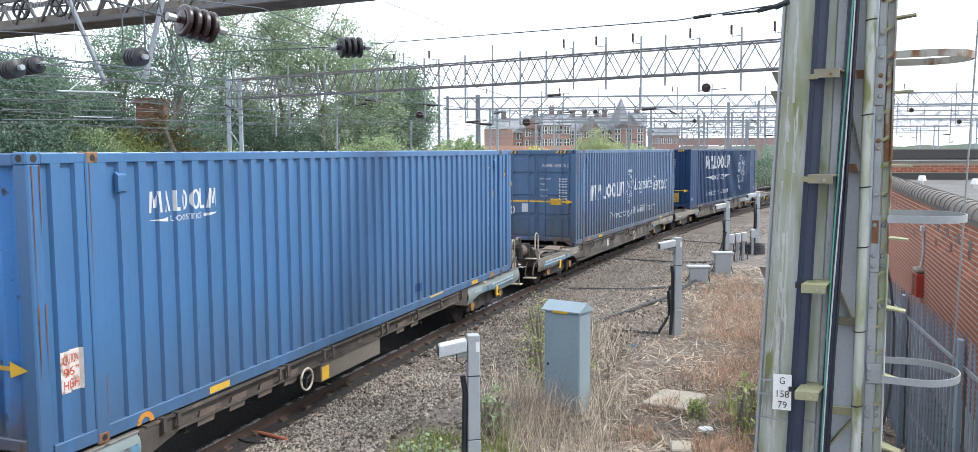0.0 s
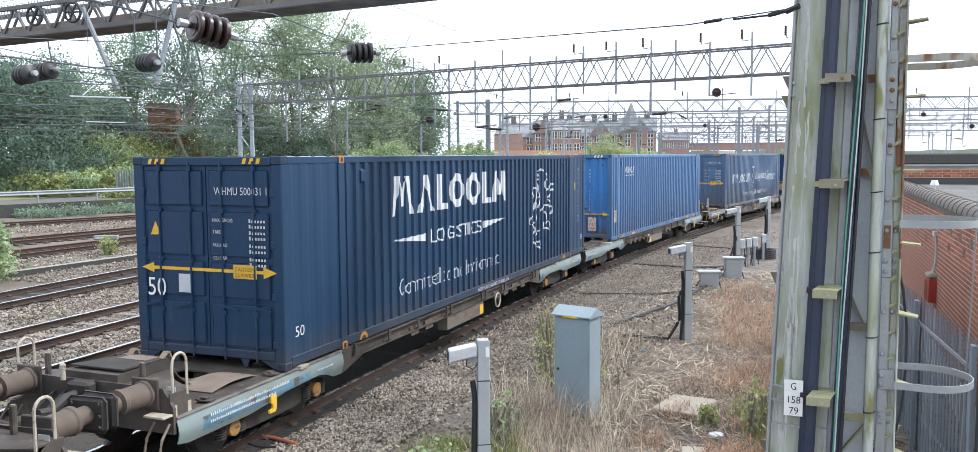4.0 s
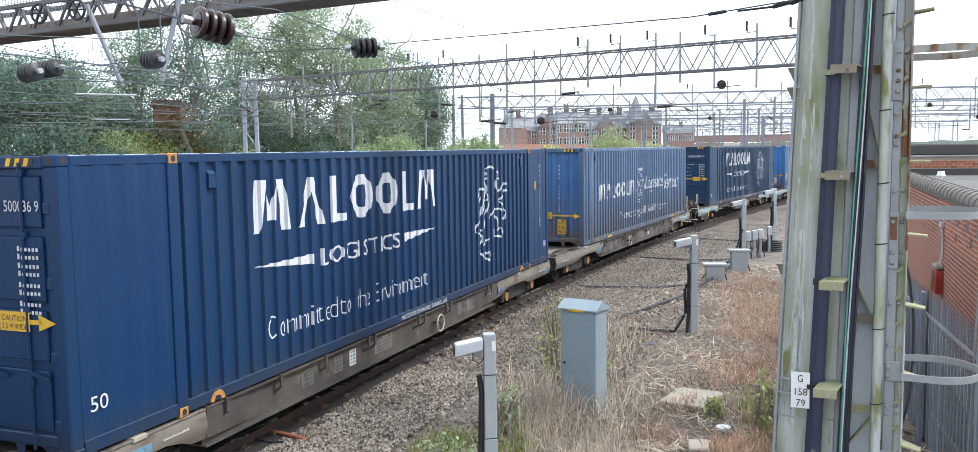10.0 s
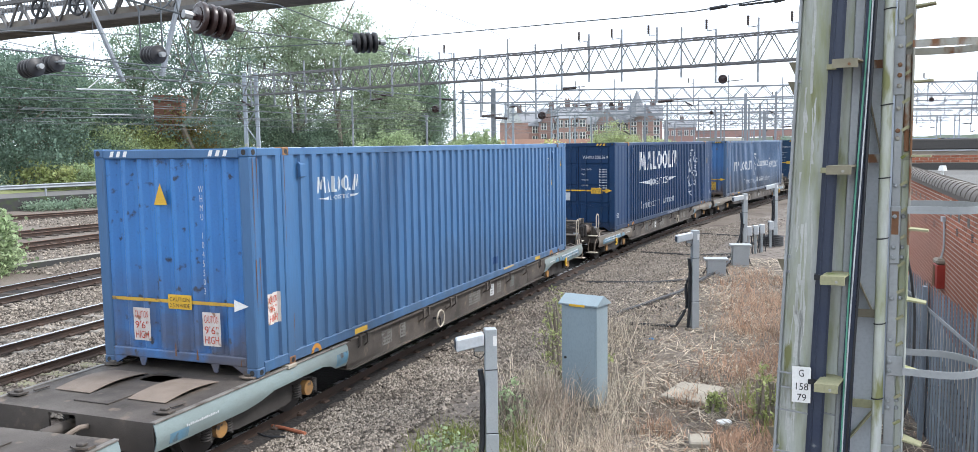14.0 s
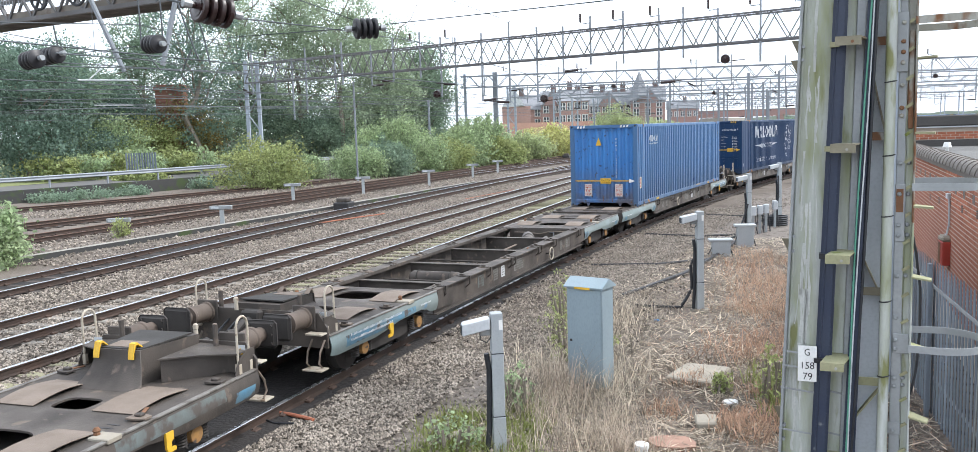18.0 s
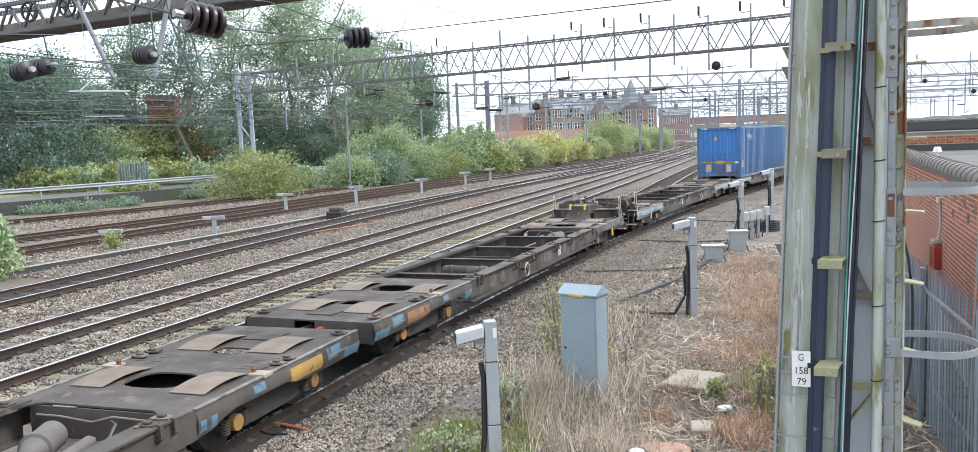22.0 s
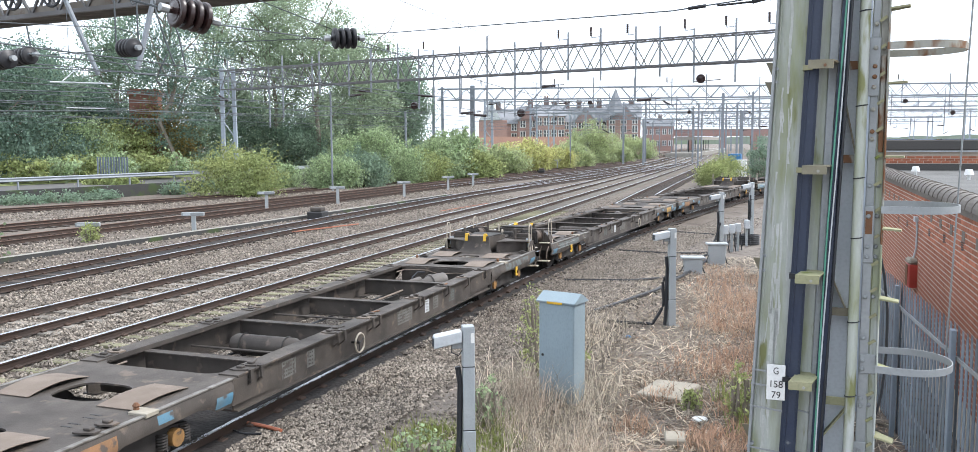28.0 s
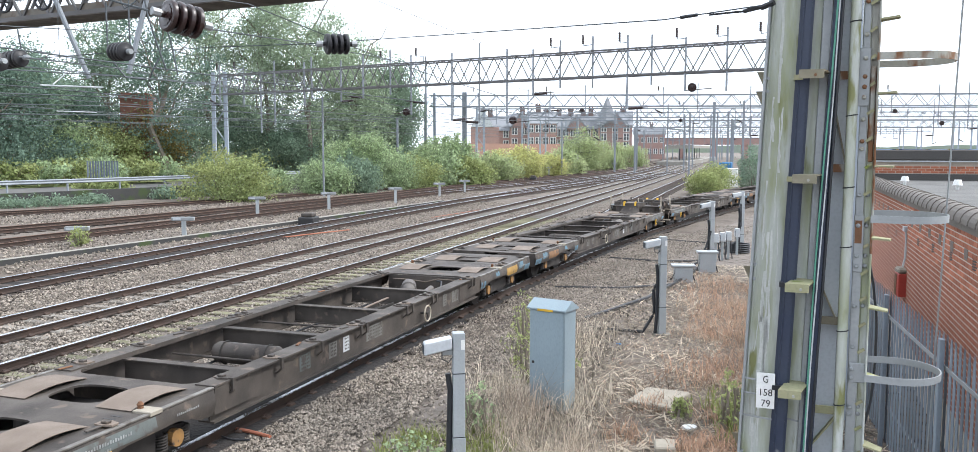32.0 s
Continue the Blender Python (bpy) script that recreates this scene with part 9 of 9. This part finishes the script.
def tree(pos, height, radii, leaf, seed, clumps, per, size, spread, label, lobes=1, lift=0.0, hollow=0.35):
    rng = np.random.default_rng(seed)
    root = thing("tree", label, "tree", Matrix.Translation(pos), group="trees beyond the sidings")
    bm = bmesh.new()
    cz = height - radii[2]
    limb(bm, (0, 0, -0.6), (0, 0, cz + radii[2] * 0.35), 0.028 * height * 0.6, 0.05, rng, 6)
    part("trunk", bm, M["bark"], root)
    pts = []
    bm = bmesh.new()
    for i in range(9):
        a = i * 2.4
        z0 = cz - radii[2] * 0.75 + i * radii[2] * 0.14
        end = (math.cos(a) * radii[0] * 0.75, math.sin(a) * radii[1] * 0.75, z0 + radii[2] * rng.uniform(0.35, 0.8))
        limb(bm, (0, 0, z0), end, 0.10, 0.03, rng, 4)
    part("branchwork", bm, M["bark"], root)
    for i in range(lobes):
        if lobes == 1:
            c, r = (0, 0, cz), radii
        else:
            a = i * 2 * math.pi / lobes + seed
            t = rng.uniform(0.25, 0.55)
            c = (math.cos(a) * radii[0] * t, math.sin(a) * radii[1] * t, cz + rng.uniform(-0.45, 0.5) * radii[2])
            r = tuple(v * rng.uniform(0.45, 0.68) for v in radii)
        pts.append(crown_points(rng, c, r, max(8, clumps // lobes), per, spread, hollow))
    ob = new("crown", leaf_cloud("crown", np.concatenate(pts), size, rng, M[leaf]))
    ob.parent = root
    return root


def bush(pos, radii, leaf, seed, clumps, per, size, spread, label, group="bushes beside the sidings", flat=0.35, shoots=0):
    rng = np.random.default_rng(seed)
    root = thing("bush", label, "bush", Matrix.Translation(pos), group=group)
    pts = crown_points(rng, (0, 0, radii[2] * 0.55), radii, clumps, per, spread, 0.3, flat)
    ob = new("foliage", leaf_cloud("foliage", pts, size, rng, M[leaf]))
    ob.parent = root
    if shoots:
        # upright leafy shoots break the outline
        extra = []
        for _ in range(shoots):
            a, q = rng.uniform(0, 6.28), rng.uniform(0, 0.9) ** 0.5
            top = radii[2] * rng.uniform(1.15, 1.75) * (1.15 - 0.4 * q)
            t = rng.random(110) ** 0.7
            w = (0.13 + 0.2 * (1 - t)) * min(1.0, radii[0] / 2)
            extra.append(np.column_stack([math.cos(a) * q * radii[0] + rng.normal(size=110) * w, math.sin(a) * q * radii[1] + rng.normal(size=110) * w, 0.2 + t * top]))
        tip = new("shoot_foliage", leaf_cloud("shoot_foliage", np.concatenate(extra), size, rng, M[leaf], aspect=2.4))
        tip.parent = root
    bm = bmesh.new()
    for i in range(6):
        a = i * 1.1
        limb(bm, (0.1 * math.cos(a), 0.1 * math.sin(a), -0.3), (math.cos(a) * radii[0] * 0.6, math.sin(a) * radii[1] * 0.6, radii[2] * 1.1), 0.05, 0.015, rng, 3)
    part("stemwork", bm, M["bark"], root)


def trees():
    spec = (  # bearing, distance, height, radii, leaf, lobes, clumps, label
        (-43.28, 86, 12.5, (6.0, 5, 5.2), "leaf_tree", 5, 300, "broad green tree beside the road"),
        (-40.68, 92, 11.5, (6, 5, 5.0), "leaf_dark", 5, 300, "dense dark green tree by the road"),
        (-37.78, 96, 17.5, (4.6, 4, 7.5), "leaf_tree", 7, 120, "tall thin-crowned tree behind the wires"),
        (-34.86, 88, 21.5, (5.4, 4.5, 9.2), "leaf_dark", 9, 125, "tall airy tree with bare lower trunk"),
        (-32.04, 98, 21.5, (4.8, 4, 9.5), "leaf_airy", 9, 130, "slender light green tree behind the wires"),
        (-28.71, 96, 22.5, (5.4, 5, 10.0), "leaf_airy", 10, 205, "tall full-crowned green tree"),
        (-25.84, 94, 21.0, (4.8, 5, 9.5), "leaf_airy", 10, 215, "tall green tree with loose outline"),
        (-22.71, 98, 17.2, (4.6, 5.5, 7.8), "leaf_airy", 9, 240, "broad rounded green tree"),
        (-20.36, 102, 13.5, (3.6, 4, 6.0), "leaf_tree", 7, 270, "rounded dark green tree at the wood's edge"),
        (-44.69, 80, 12, (6, 5, 5.5), "leaf_dark", 5, 260, "dense dark green tree by the road"),
        (-39.17, 104, 11, (7, 5, 5.0), "leaf_tree", 5, 260, "green tree in the belt of woodland"),
        (-30.45, 104, 11, (7, 5, 5.0), "leaf_tree", 5, 190, "green tree in the belt of woodland"),
        (-26.94, 106, 10, (7, 5, 4.6), "leaf_tree", 5, 190, "green tree in the belt of woodland"),
        (-23.33, 108, 10, (7, 5, 4.6), "leaf_tree", 5, 190, "green tree in the belt of woodland"),
    )
    for i, (az, d, h, r, leaf, lobes, clumps, label) in enumerate(spec):
        tree(place(az, d, 0.4), h, r, leaf, 40 + i, int(clumps * 0.95), 104, 0.15, 0.62, label, lobes, hollow=0.45)
    # undergrowth in front of the trees
    for i, (az, d, r, leaf, label) in enumerate((
            (-42.81, 72, (6, 3, 3.0), "leaf_dark", "dark undergrowth below the trees"), (-40.35, 74, (5, 3, 3.4), "leaf_bright", "bright green shrub below the trees"),
            (-38.31, 76, (4, 3, 3.0), "leaf_yellow", "yellowing shrub by the road"), (-35.6, 78, (3.6, 3, 4.3), "leaf_rust", "autumn-tinted shrub by the brick tower"),
            (-33.46, 80, (4, 3, 3.6), "leaf_tree", "dark shrub behind the column"), (-34.6, 90, (4, 3, 6.5), "leaf_dark", "dark undergrowth below the trees"), (-27.53, 82, (5, 3, 3.2), "leaf_tree", "dark shrub below the trees"),
            (-30.25, 84, (5, 3, 4.2), "leaf_tree", "dark shrub below the trees"), (-37.08, 90, (8, 3, 4.5), "leaf_dark", "dark undergrowth below the trees"), (-41.84, 92, (8, 3, 4.5), "leaf_dark", "dark undergrowth below the trees"),
            (-24.94, 90, (6, 3, 4.5), "leaf_tree", "dark undergrowth below the trees"), (-21.29, 94, (6, 3, 4.6), "leaf_tree", "dark undergrowth below the trees"))):
        bush(place(az, d + 13, 1.1), r, leaf, 80 + i, 170, 70, 0.14, 0.5, label, "undergrowth below the trees")
    # weeds along the road edge
    for i, u in enumerate((-43.28, -41.84, -40.18, -38.48, -36.55, -34.86)):
        bush(place(u, 77 + i, 1.1), (3.2, 1.2, 1.1), "leaf_bright" if i % 2 else "leaf_yellow", 120 + i, 70, 20, 0.18, 0.25, "light green weeds along the road", "weeds by the road")
    for i, (u, d, r) in enumerate(((-26.74, 96, (2.4, 1.5, 1.1)), (-24.54, 98, (3.4, 2, 2.8)), (-38.41, 73, (2.6, 0.8, 0.5)), (-28.12, 104, (3.0, 2, 1.6)))):
        bush(place(u, d, 0.2), r, "leaf_bright" if i % 2 else "leaf_yellow", 250 + i, 110, 40, 0.13, 0.36, "light green scrub between siding and trees", "scrub below the trees", shoots=16)
    # creepers and weeds at the foot of the retaining wall
    for i, (y, r) in enumerate(((46.5, (1.6, 1.3, 0.3)), (49, (1.5, 1.6, 0.4)), (51.5, (1.1, 1.5, 0.3)), (57.5, (0.8, 1.2, 0.5)), (62, (0.9, 1.6, 0.8)), (86, (1.2, 2.2, 1.2)))):
        x = float(np.interp(y, (46, 52, 59, 68, 82, 100), (-44.9, -42.1, -40.3, -38.8, -36.5, -33.5)))
        bush(Vector((x + 0.7, y, -0.15)), r, "leaf_tree", 230 + i, 60, 26, 0.10, 0.2, "green creeper and weeds at the wall's foot", "weeds at the wall")
    # bushes along the sidings
    for i, (az, d, r, leaf, label) in enumerate((
            (-31.02, 66, (3.3, 2.4, 2.4), "leaf_yellow", "rounded yellow-green bush by the siding"), (-28.1, 78, (0.9, 0.9, 1.6), "leaf_bright", "light green bush by the siding"),
            (-24.94, 74, (2.1, 2.0, 2.3), "leaf_bright", "light green bush by the siding"), (-23.81, 80, (1.9, 1.8, 4.0), "leaf_bright", "tall light green bush beside the railway"), (-22.39, 80, (2.3, 2.0, 5.0), "leaf_bright", "tall feathery green bush beside the railway"),
            (-23.33, 76, (2.4, 1.8, 2.6), "leaf_tree", "darker green bush beside the railway"), (-20.67, 82, (2.4, 2.2, 3.3), "leaf_bright", "feathery green bush beside the railway"), (-19.23, 84, (2.4, 2.2, 2.6), "leaf_yellow", "yellow-green bush beside the railway"),
            (-17.99, 90, (2.6, 2.2, 3.8), "leaf_bright", "light green bush beside the railway"), (-16.66, 94, (2.6, 2.2, 4.4), "leaf_bright", "light green bush beside the railway"), (-15.50, 92, (2.4, 2.0, 2.2), "leaf_yellow", "yellow-green bush beside the railway"),
            (-14.04, 104, (3.2, 2.2, 2.6), "leaf_bright", "light green bush beside the railway"), (-12.37, 112, (3.4, 2.4, 3.4), "leaf_yellow", "yellow-green bush beside the railway"), (-10.83, 122, (3.6, 2.4, 2.8), "leaf_yellow", "yellow-green bush beside the railway"),
            (-9.47, 130, (3.4, 2.4, 3.0), "leaf_bright", "green bush beside the railway"), (-7.82, 150, (4.4, 3, 6.2), "leaf_tree", "darker green bush beside the railway"), (-6.58, 160, (3.6, 2.6, 3.0), "leaf_bright", "green bush beside the railway"),
            (-5.16, 185, (4.6, 3, 4.0), "leaf_tree", "green bush near the platform"))):
        k = 0.72 if i else 0.95
        # beyond 100 m the paler leaf carries the haze in its colour
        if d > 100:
            leaf = "leaf_hazy_yellow" if leaf == "leaf_yellow" else "leaf_hazy"
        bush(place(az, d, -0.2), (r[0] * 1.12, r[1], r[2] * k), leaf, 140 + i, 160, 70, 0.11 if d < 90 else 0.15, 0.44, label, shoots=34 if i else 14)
    bush(place(-47.2, 31.2, -0.2), (0.95, 1.1, 1.4), "leaf_bright", 202, 150, 40, 0.10, 0.2, "large green bush at the edge of the ballast", shoots=10)
    bush(place(-46.2, 33.5, -0.2), (0.7, 0.7, 0.9), "leaf_bright", 200, 70, 24, 0.11, 0.16, "green bush at the edge of the ballast")
    bush(place(-39.74, 38.0, -0.2), (0.36, 0.3, 0.5), "leaf_yellow", 201, 40, 16, 0.06, 0.10, "yellow-green tuft by the signal unit")
    for i, (az, d, r) in enumerate(((0.05, 76, (1.5, 1.4, 1.35)), (0.72, 82, (1.6, 1.5, 1.6)), (2.94, 88, (1.6, 1.6, 2.6)))):
        bush(place(az, d, -0.2), r, "leaf_yellow" if i < 2 else "leaf_tree", 210 + i, 170, 44, 0.09, 0.25, "yellow-green bush beside the curve", "bushes beside the curve")


trees()


# ---------------------------------------------------------------- stones, grass and dry weeds
def stones():
    rng = np.random.default_rng(5)
    spots = []
    def region(n, fx, y0, y1, size, power=1.6):
        y = y0 + (y1 - y0) * rng.random(n) ** power
        x = np.array([fx(v, rng.random()) for v in y])
        spots.append(np.column_stack([x, y, size * rng.uniform(0.6, 1.5, n)]))
    tx = lambda y: x_of("train", y)
    region(36000, lambda y, r: tx(y) + 1.05 + r * (1.6 if y < 14 else 2.6), 7.0, 40, 0.020)
    region(7000, lambda y, r: tx(y) + 2.3 + r * 2.6, 8.0, 45, 0.023)
    region(14000, lambda y, r: x_of("up_main", y) + 1.0 + r * max(0.3, tx(y) - x_of("up_main", y) - 2.0), 10, 60, 0.025)
    region(12000, lambda y, r: x_of("down_main", y) + 1.0 + r * (x_of("up_main", y) - x_of("down_main", y) - 2.0), 11, 60, 0.026)
    region(14000, lambda y, r: x_of("loop", y) + 1.0 + r * (x_of("down_main", y) - x_of("loop", y) - 2.0), 14, 60, 0.028)
    region(5000, lambda y, r: x_of("up_main", y) - 0.62 + r * 1.24, 10, 40, 0.025)
    region(5000, lambda y, r: x_of("down_main", y) - 0.62 + r * 1.24, 12, 45, 0.025)
    region(9000, lambda y, r: x_of("siding_a", y) + 1.0 + r * (x_of("loop", y) - x_of("siding_a", y) - 2.0), 22, 75, 0.035, 1.2)
    region(5000, lambda y, r: x_of("siding_c", y) + 1.0 + r * (x_of("siding_b", y) - x_of("siding_c", y) - 2.0), 36, 75, 0.04, 1.1)
    s = np.concatenate(spots)
    n = len(s)
    base = np.array([(1, 0, 0), (0, 1, 0), (-1, 0, 0), (0, -1, 0), (0, 0, 0.8), (0, 0, -0.8)], float)
    v = base[None] * s[:, None, 2:3] * rng.uniform(0.65, 1.4, (n, 6, 1))
    a = rng.uniform(0, 6.28, n)
    ca, sa = np.cos(a)[:, None], np.sin(a)[:, None]
    vx, vy = v[..., 0] * ca - v[..., 1] * sa, v[..., 0] * sa + v[..., 1] * ca
    tilt = rng.uniform(-0.7, 0.7, (n, 1))
    vz = v[..., 2] + vx * tilt
    out = np.stack([vx + s[:, 0:1], vy + s[:, 1:2], vz - 0.165], -1).reshape(-1, 3)
    f = np.array([(0, 1, 4), (1, 2, 4), (2, 3, 4), (3, 0, 4), (1, 0, 5), (2, 1, 5), (3, 2, 5), (0, 3, 5)])
    faces = (f[None] + (np.arange(n) * 6)[:, None, None]).reshape(-1, 3)
    me = bpy.data.meshes.new("ballast_stones")
    me.from_pydata(out.tolist(), [], faces.tolist())
    me.materials.append(M["stone"])
    tagged(new("ballast_stones", me), "loose angular brown-grey ballast stones", "stones", kind="stuff")


stones()


def blades(name, places, heights, width, lean, material, label, seed):
    """Grass or dry stalks: each a bent, tapering blade."""
    rng = np.random.default_rng(seed)
    p = np.asarray(places)
    n = len(p)
    h = np.asarray(heights)
    a, b = rng.uniform(0, 6.28, n), rng.uniform(0, 6.28, n)
    w = width * rng.uniform(0.6, 1.4, n)
    side = np.column_stack([np.cos(a), np.sin(a), np.zeros(n)]) * w[:, None] / 2
    tilt = np.column_stack([np.cos(b), np.sin(b), np.zeros(n)]) * (h * lean * rng.uniform(0.1, 1.4, n))[:, None]
    up = np.column_stack([np.zeros(n), np.zeros(n), h])
    mid = p + up * 0.6 + tilt * 0.4
    tip = p + up * rng.uniform(0.75, 1.0, n)[:, None] + tilt
    v = np.stack([p - side, p + side, mid + side * 0.7, mid - side * 0.7, tip], 1).reshape(-1, 3)
    k = np.arange(n) * 5
    faces = [(i, i + 1, i + 2, i + 3) for i in k.tolist()] + [(i + 3, i + 2, i + 4) for i in k.tolist()]
    me = bpy.data.meshes.new(name)
    me.from_pydata(v.tolist(), [], faces)
    me.materials.append(M[material])
    tagged(new(name, me), label, name.replace("_", " "), kind="stuff")


def clumped(rng, n, clumps, spread, box, taper=1.3):
    x0, x1, y0, y1 = box
    cy_ = y0 + (y1 - y0) * rng.random(clumps) ** taper
    cx_ = rng.uniform(x0, x1, clumps)
    i = rng.integers(0, clumps, n)
    p = np.column_stack([cx_[i] + rng.normal(size=n) * spread, cy_[i] + rng.normal(size=n) * spread, np.full(n, -0.27)])
    return p[(p[:, 0] > np.interp(p[:, 1], [8, 14, 30, 45], [-4.3, -3.9, -1.9, 1.2]))]


def litter(name, n, box, size, material, label, seed, lift=0.02, wide=(0.05, 0.16)):
    """Flat dead stalks and leaves lying on the ground."""
    rng = np.random.default_rng(seed)
    x0, x1, y0, y1 = box
    y = y0 + (y1 - y0) * rng.random(n) ** 1.3
    x = rng.uniform(x0, x1, n)
    keep = x > np.interp(y, [8, 14, 30, 45], [-4.2, -3.6, -1.7, 1.4])
    dens = np.array([0.5 + 0.9 * noise.noise((a * 1.1, b * 1.1, seed)) for a, b in zip(x, y)])
    keep &= dens > rng.random(n) * 0.75
    x, y = x[keep], y[keep]
    k = len(x)
    a = rng.uniform(0, 6.28, k)
    ln = size * rng.uniform(0.4, 1.6, k)
    w = rng.uniform(wide[0], wide[1], k) * ln
    up = rng.uniform(-0.25, 0.35, k) * ln
    c = np.column_stack([x, y, -0.245 + rng.uniform(0.0, lift * 3, k)])
    u = np.column_stack([np.cos(a) * ln, np.sin(a) * ln, up]) / 2
    v = np.column_stack([-np.sin(a) * w, np.cos(a) * w, rng.uniform(-0.4, 0.4, k) * w]) / 2
    vs = np.stack([c - u, c - v * 1.0 + u * 0.1, c + u, c + v], 1).reshape(-1, 3)
    faces = np.arange(4 * k).reshape(-1, 4).tolist()
    me = bpy.data.meshes.new(name)
    me.from_pydata(vs.tolist(), [], faces)
    me.materials.append(M[material])
    tagged(new(name, me), label, "litter", kind="stuff")


def weeds():
    rng = np.random.default_rng(11)
    # flat litter of straw over the whole strip
    p = clumped(rng, 15000, 420, 0.35, (-3.4, 2.3, 8.5, 28), 1.2)
    blades("dry_litter", p, rng.uniform(0.02, 0.09, len(p)), 0.013, 4.0, "straw", "flattened straw-coloured dead grass", 1)
    litter("straw_litter", 25000, (-3.6, 2.4, 8.5, 30), 0.30, "straw", "pale dead stalks lying on the ground", 31, wide=(0.03, 0.075))
    litter("dark_litter", 9000, (-3.4, 2.4, 8.5, 26), 0.24, "bark", "dark dead twigs lying on the ground", 35, wide=(0.03, 0.09))
    litter("leaf_litter", 24000, (-3.4, 2.4, 8.5, 26), 0.11, "twig", "brown dead leaves and twigs on the ground", 32)
    litter("rust_litter", 7000, (-1.6, 2.4, 9.5, 28), 0.10, "rust_weed", "reddish dead weeds lying on the ground", 33)
    # standing dead stalks round cabinet and post
    p = clumped(rng, 2300, 60, 0.2, (-3.2, -1.5, 9.6, 13.5), 1.0)
    blades("dead_stalks", p, rng.uniform(0.12, 0.55, len(p)), 0.009, 0.75, "straw", "tall dead grey-brown stalks", 2)
    p = clumped(rng, 900, 26, 0.3, (-3.7, -2.0, 12, 18), 1.0)
    blades("dead_stalks", p, rng.uniform(0.2, 0.8, len(p)), 0.012, 0.7, "straw", "tall dead grey-brown stalks", 3)
    p = clumped(rng, 420, 7, 0.13, (-2.75, -2.1, 10.6, 12.6), 1.0)
    blades("dead_stalks", p, rng.uniform(0.35, 0.95, len(p)), 0.008, 0.55, "stem", "thin tall brown dead stems beside the cabinet", 12)
    p = clumped(rng, 800, 12, 0.15, (-2.2, -0.9, 9.0, 11.2), 1.0)
    blades("dead_stalks", p, rng.uniform(0.15, 0.5, len(p)), 0.008, 0.8, "stem", "bushy brown dead stems before the cabinet", 13)
    p = clumped(rng, 800, 12, 0.2, (-1.3, 0.7, 11.5, 16.0), 1.0)
    blades("dead_stalks", p, rng.uniform(0.08, 0.28, len(p)), 0.010, 1.0, "twig", "low dark brown dead weeds", 14)
    # rusty docks and grasses further back
    p = clumped(rng, 5600, 90, 0.33, (-0.2, 2.3, 14.5, 27), 1.2)
    blades("rusty_weeds", p, rng.uniform(0.08, 0.38, len(p)), 0.013, 0.9, "rust_weed", "rusty red-brown dry weeds", 4)
    p = clumped(rng, 2200, 14, 0.16, (-1.6, 1.2, 9.8, 13.6), 1.0)
    blades("rusty_weeds", p, rng.uniform(0.08, 0.3, len(p)), 0.014, 0.8, "rust_weed", "rusty red-brown dry weeds", 5)
    # green grass at the post's foot and by the mast
    p = clumped(rng, 3000, 34, 0.18, (-3.9, -2.4, 8.8, 11.5), 1.0)
    blades("grass_tufts", p, rng.uniform(0.08, 0.3, len(p)), 0.013, 0.6, "grass", "fresh green grass tufts", 6)
    p = clumped(rng, 350, 9, 0.14, (0.2, 0.75, 11.5, 14.5), 1.0)
    blades("grass_tufts", p, rng.uniform(0.1, 0.5, len(p)), 0.014, 0.4, "grass", "fresh green grass tufts", 7)
    p = clumped(rng, 350, 6, 0.12, (1.6, 2.3, 7.6, 9.2), 1.0)
    blades("grass_tufts", p, rng.uniform(0.1, 0.6, len(p)), 0.014, 0.4, "grass", "fresh green grass tufts", 8)
    for i, (x, y, r, leaf) in enumerate(((-3.1, 15.6, (0.5, 0.5, 0.9), "leaf_yellow"), (-3.3, 16.6, (0.4, 0.4, 0.7), "leaf_yellow"), (-2.75, 13.9, (0.3, 0.3, 0.6), "leaf_yellow"), (-3.0, 11.2, (0.25, 0.25, 0.5), "leaf_bright"), (0.42, 12.2, (0.18, 0.18, 0.6), "leaf_yellow"),
                                         (-3.4, 9.7, (0.35, 0.35, 0.32), "leaf_bright"), (-0.25, 12.7, (0.10, 0.10, 0.22), "leaf_yellow"), (2.1, 8.2, (0.25, 0.5, 0.45), "leaf_bright"), (-2.3, 14.0, (0.3, 0.3, 0.5), "leaf_yellow"))):
        bush((x, y, -0.26), r, leaf, 300 + i, 40, 10, 0.035, 0.05, "small yellow-green weed in the dry grass", "weeds in the dry strip", 0.6)


weeds()


motions()
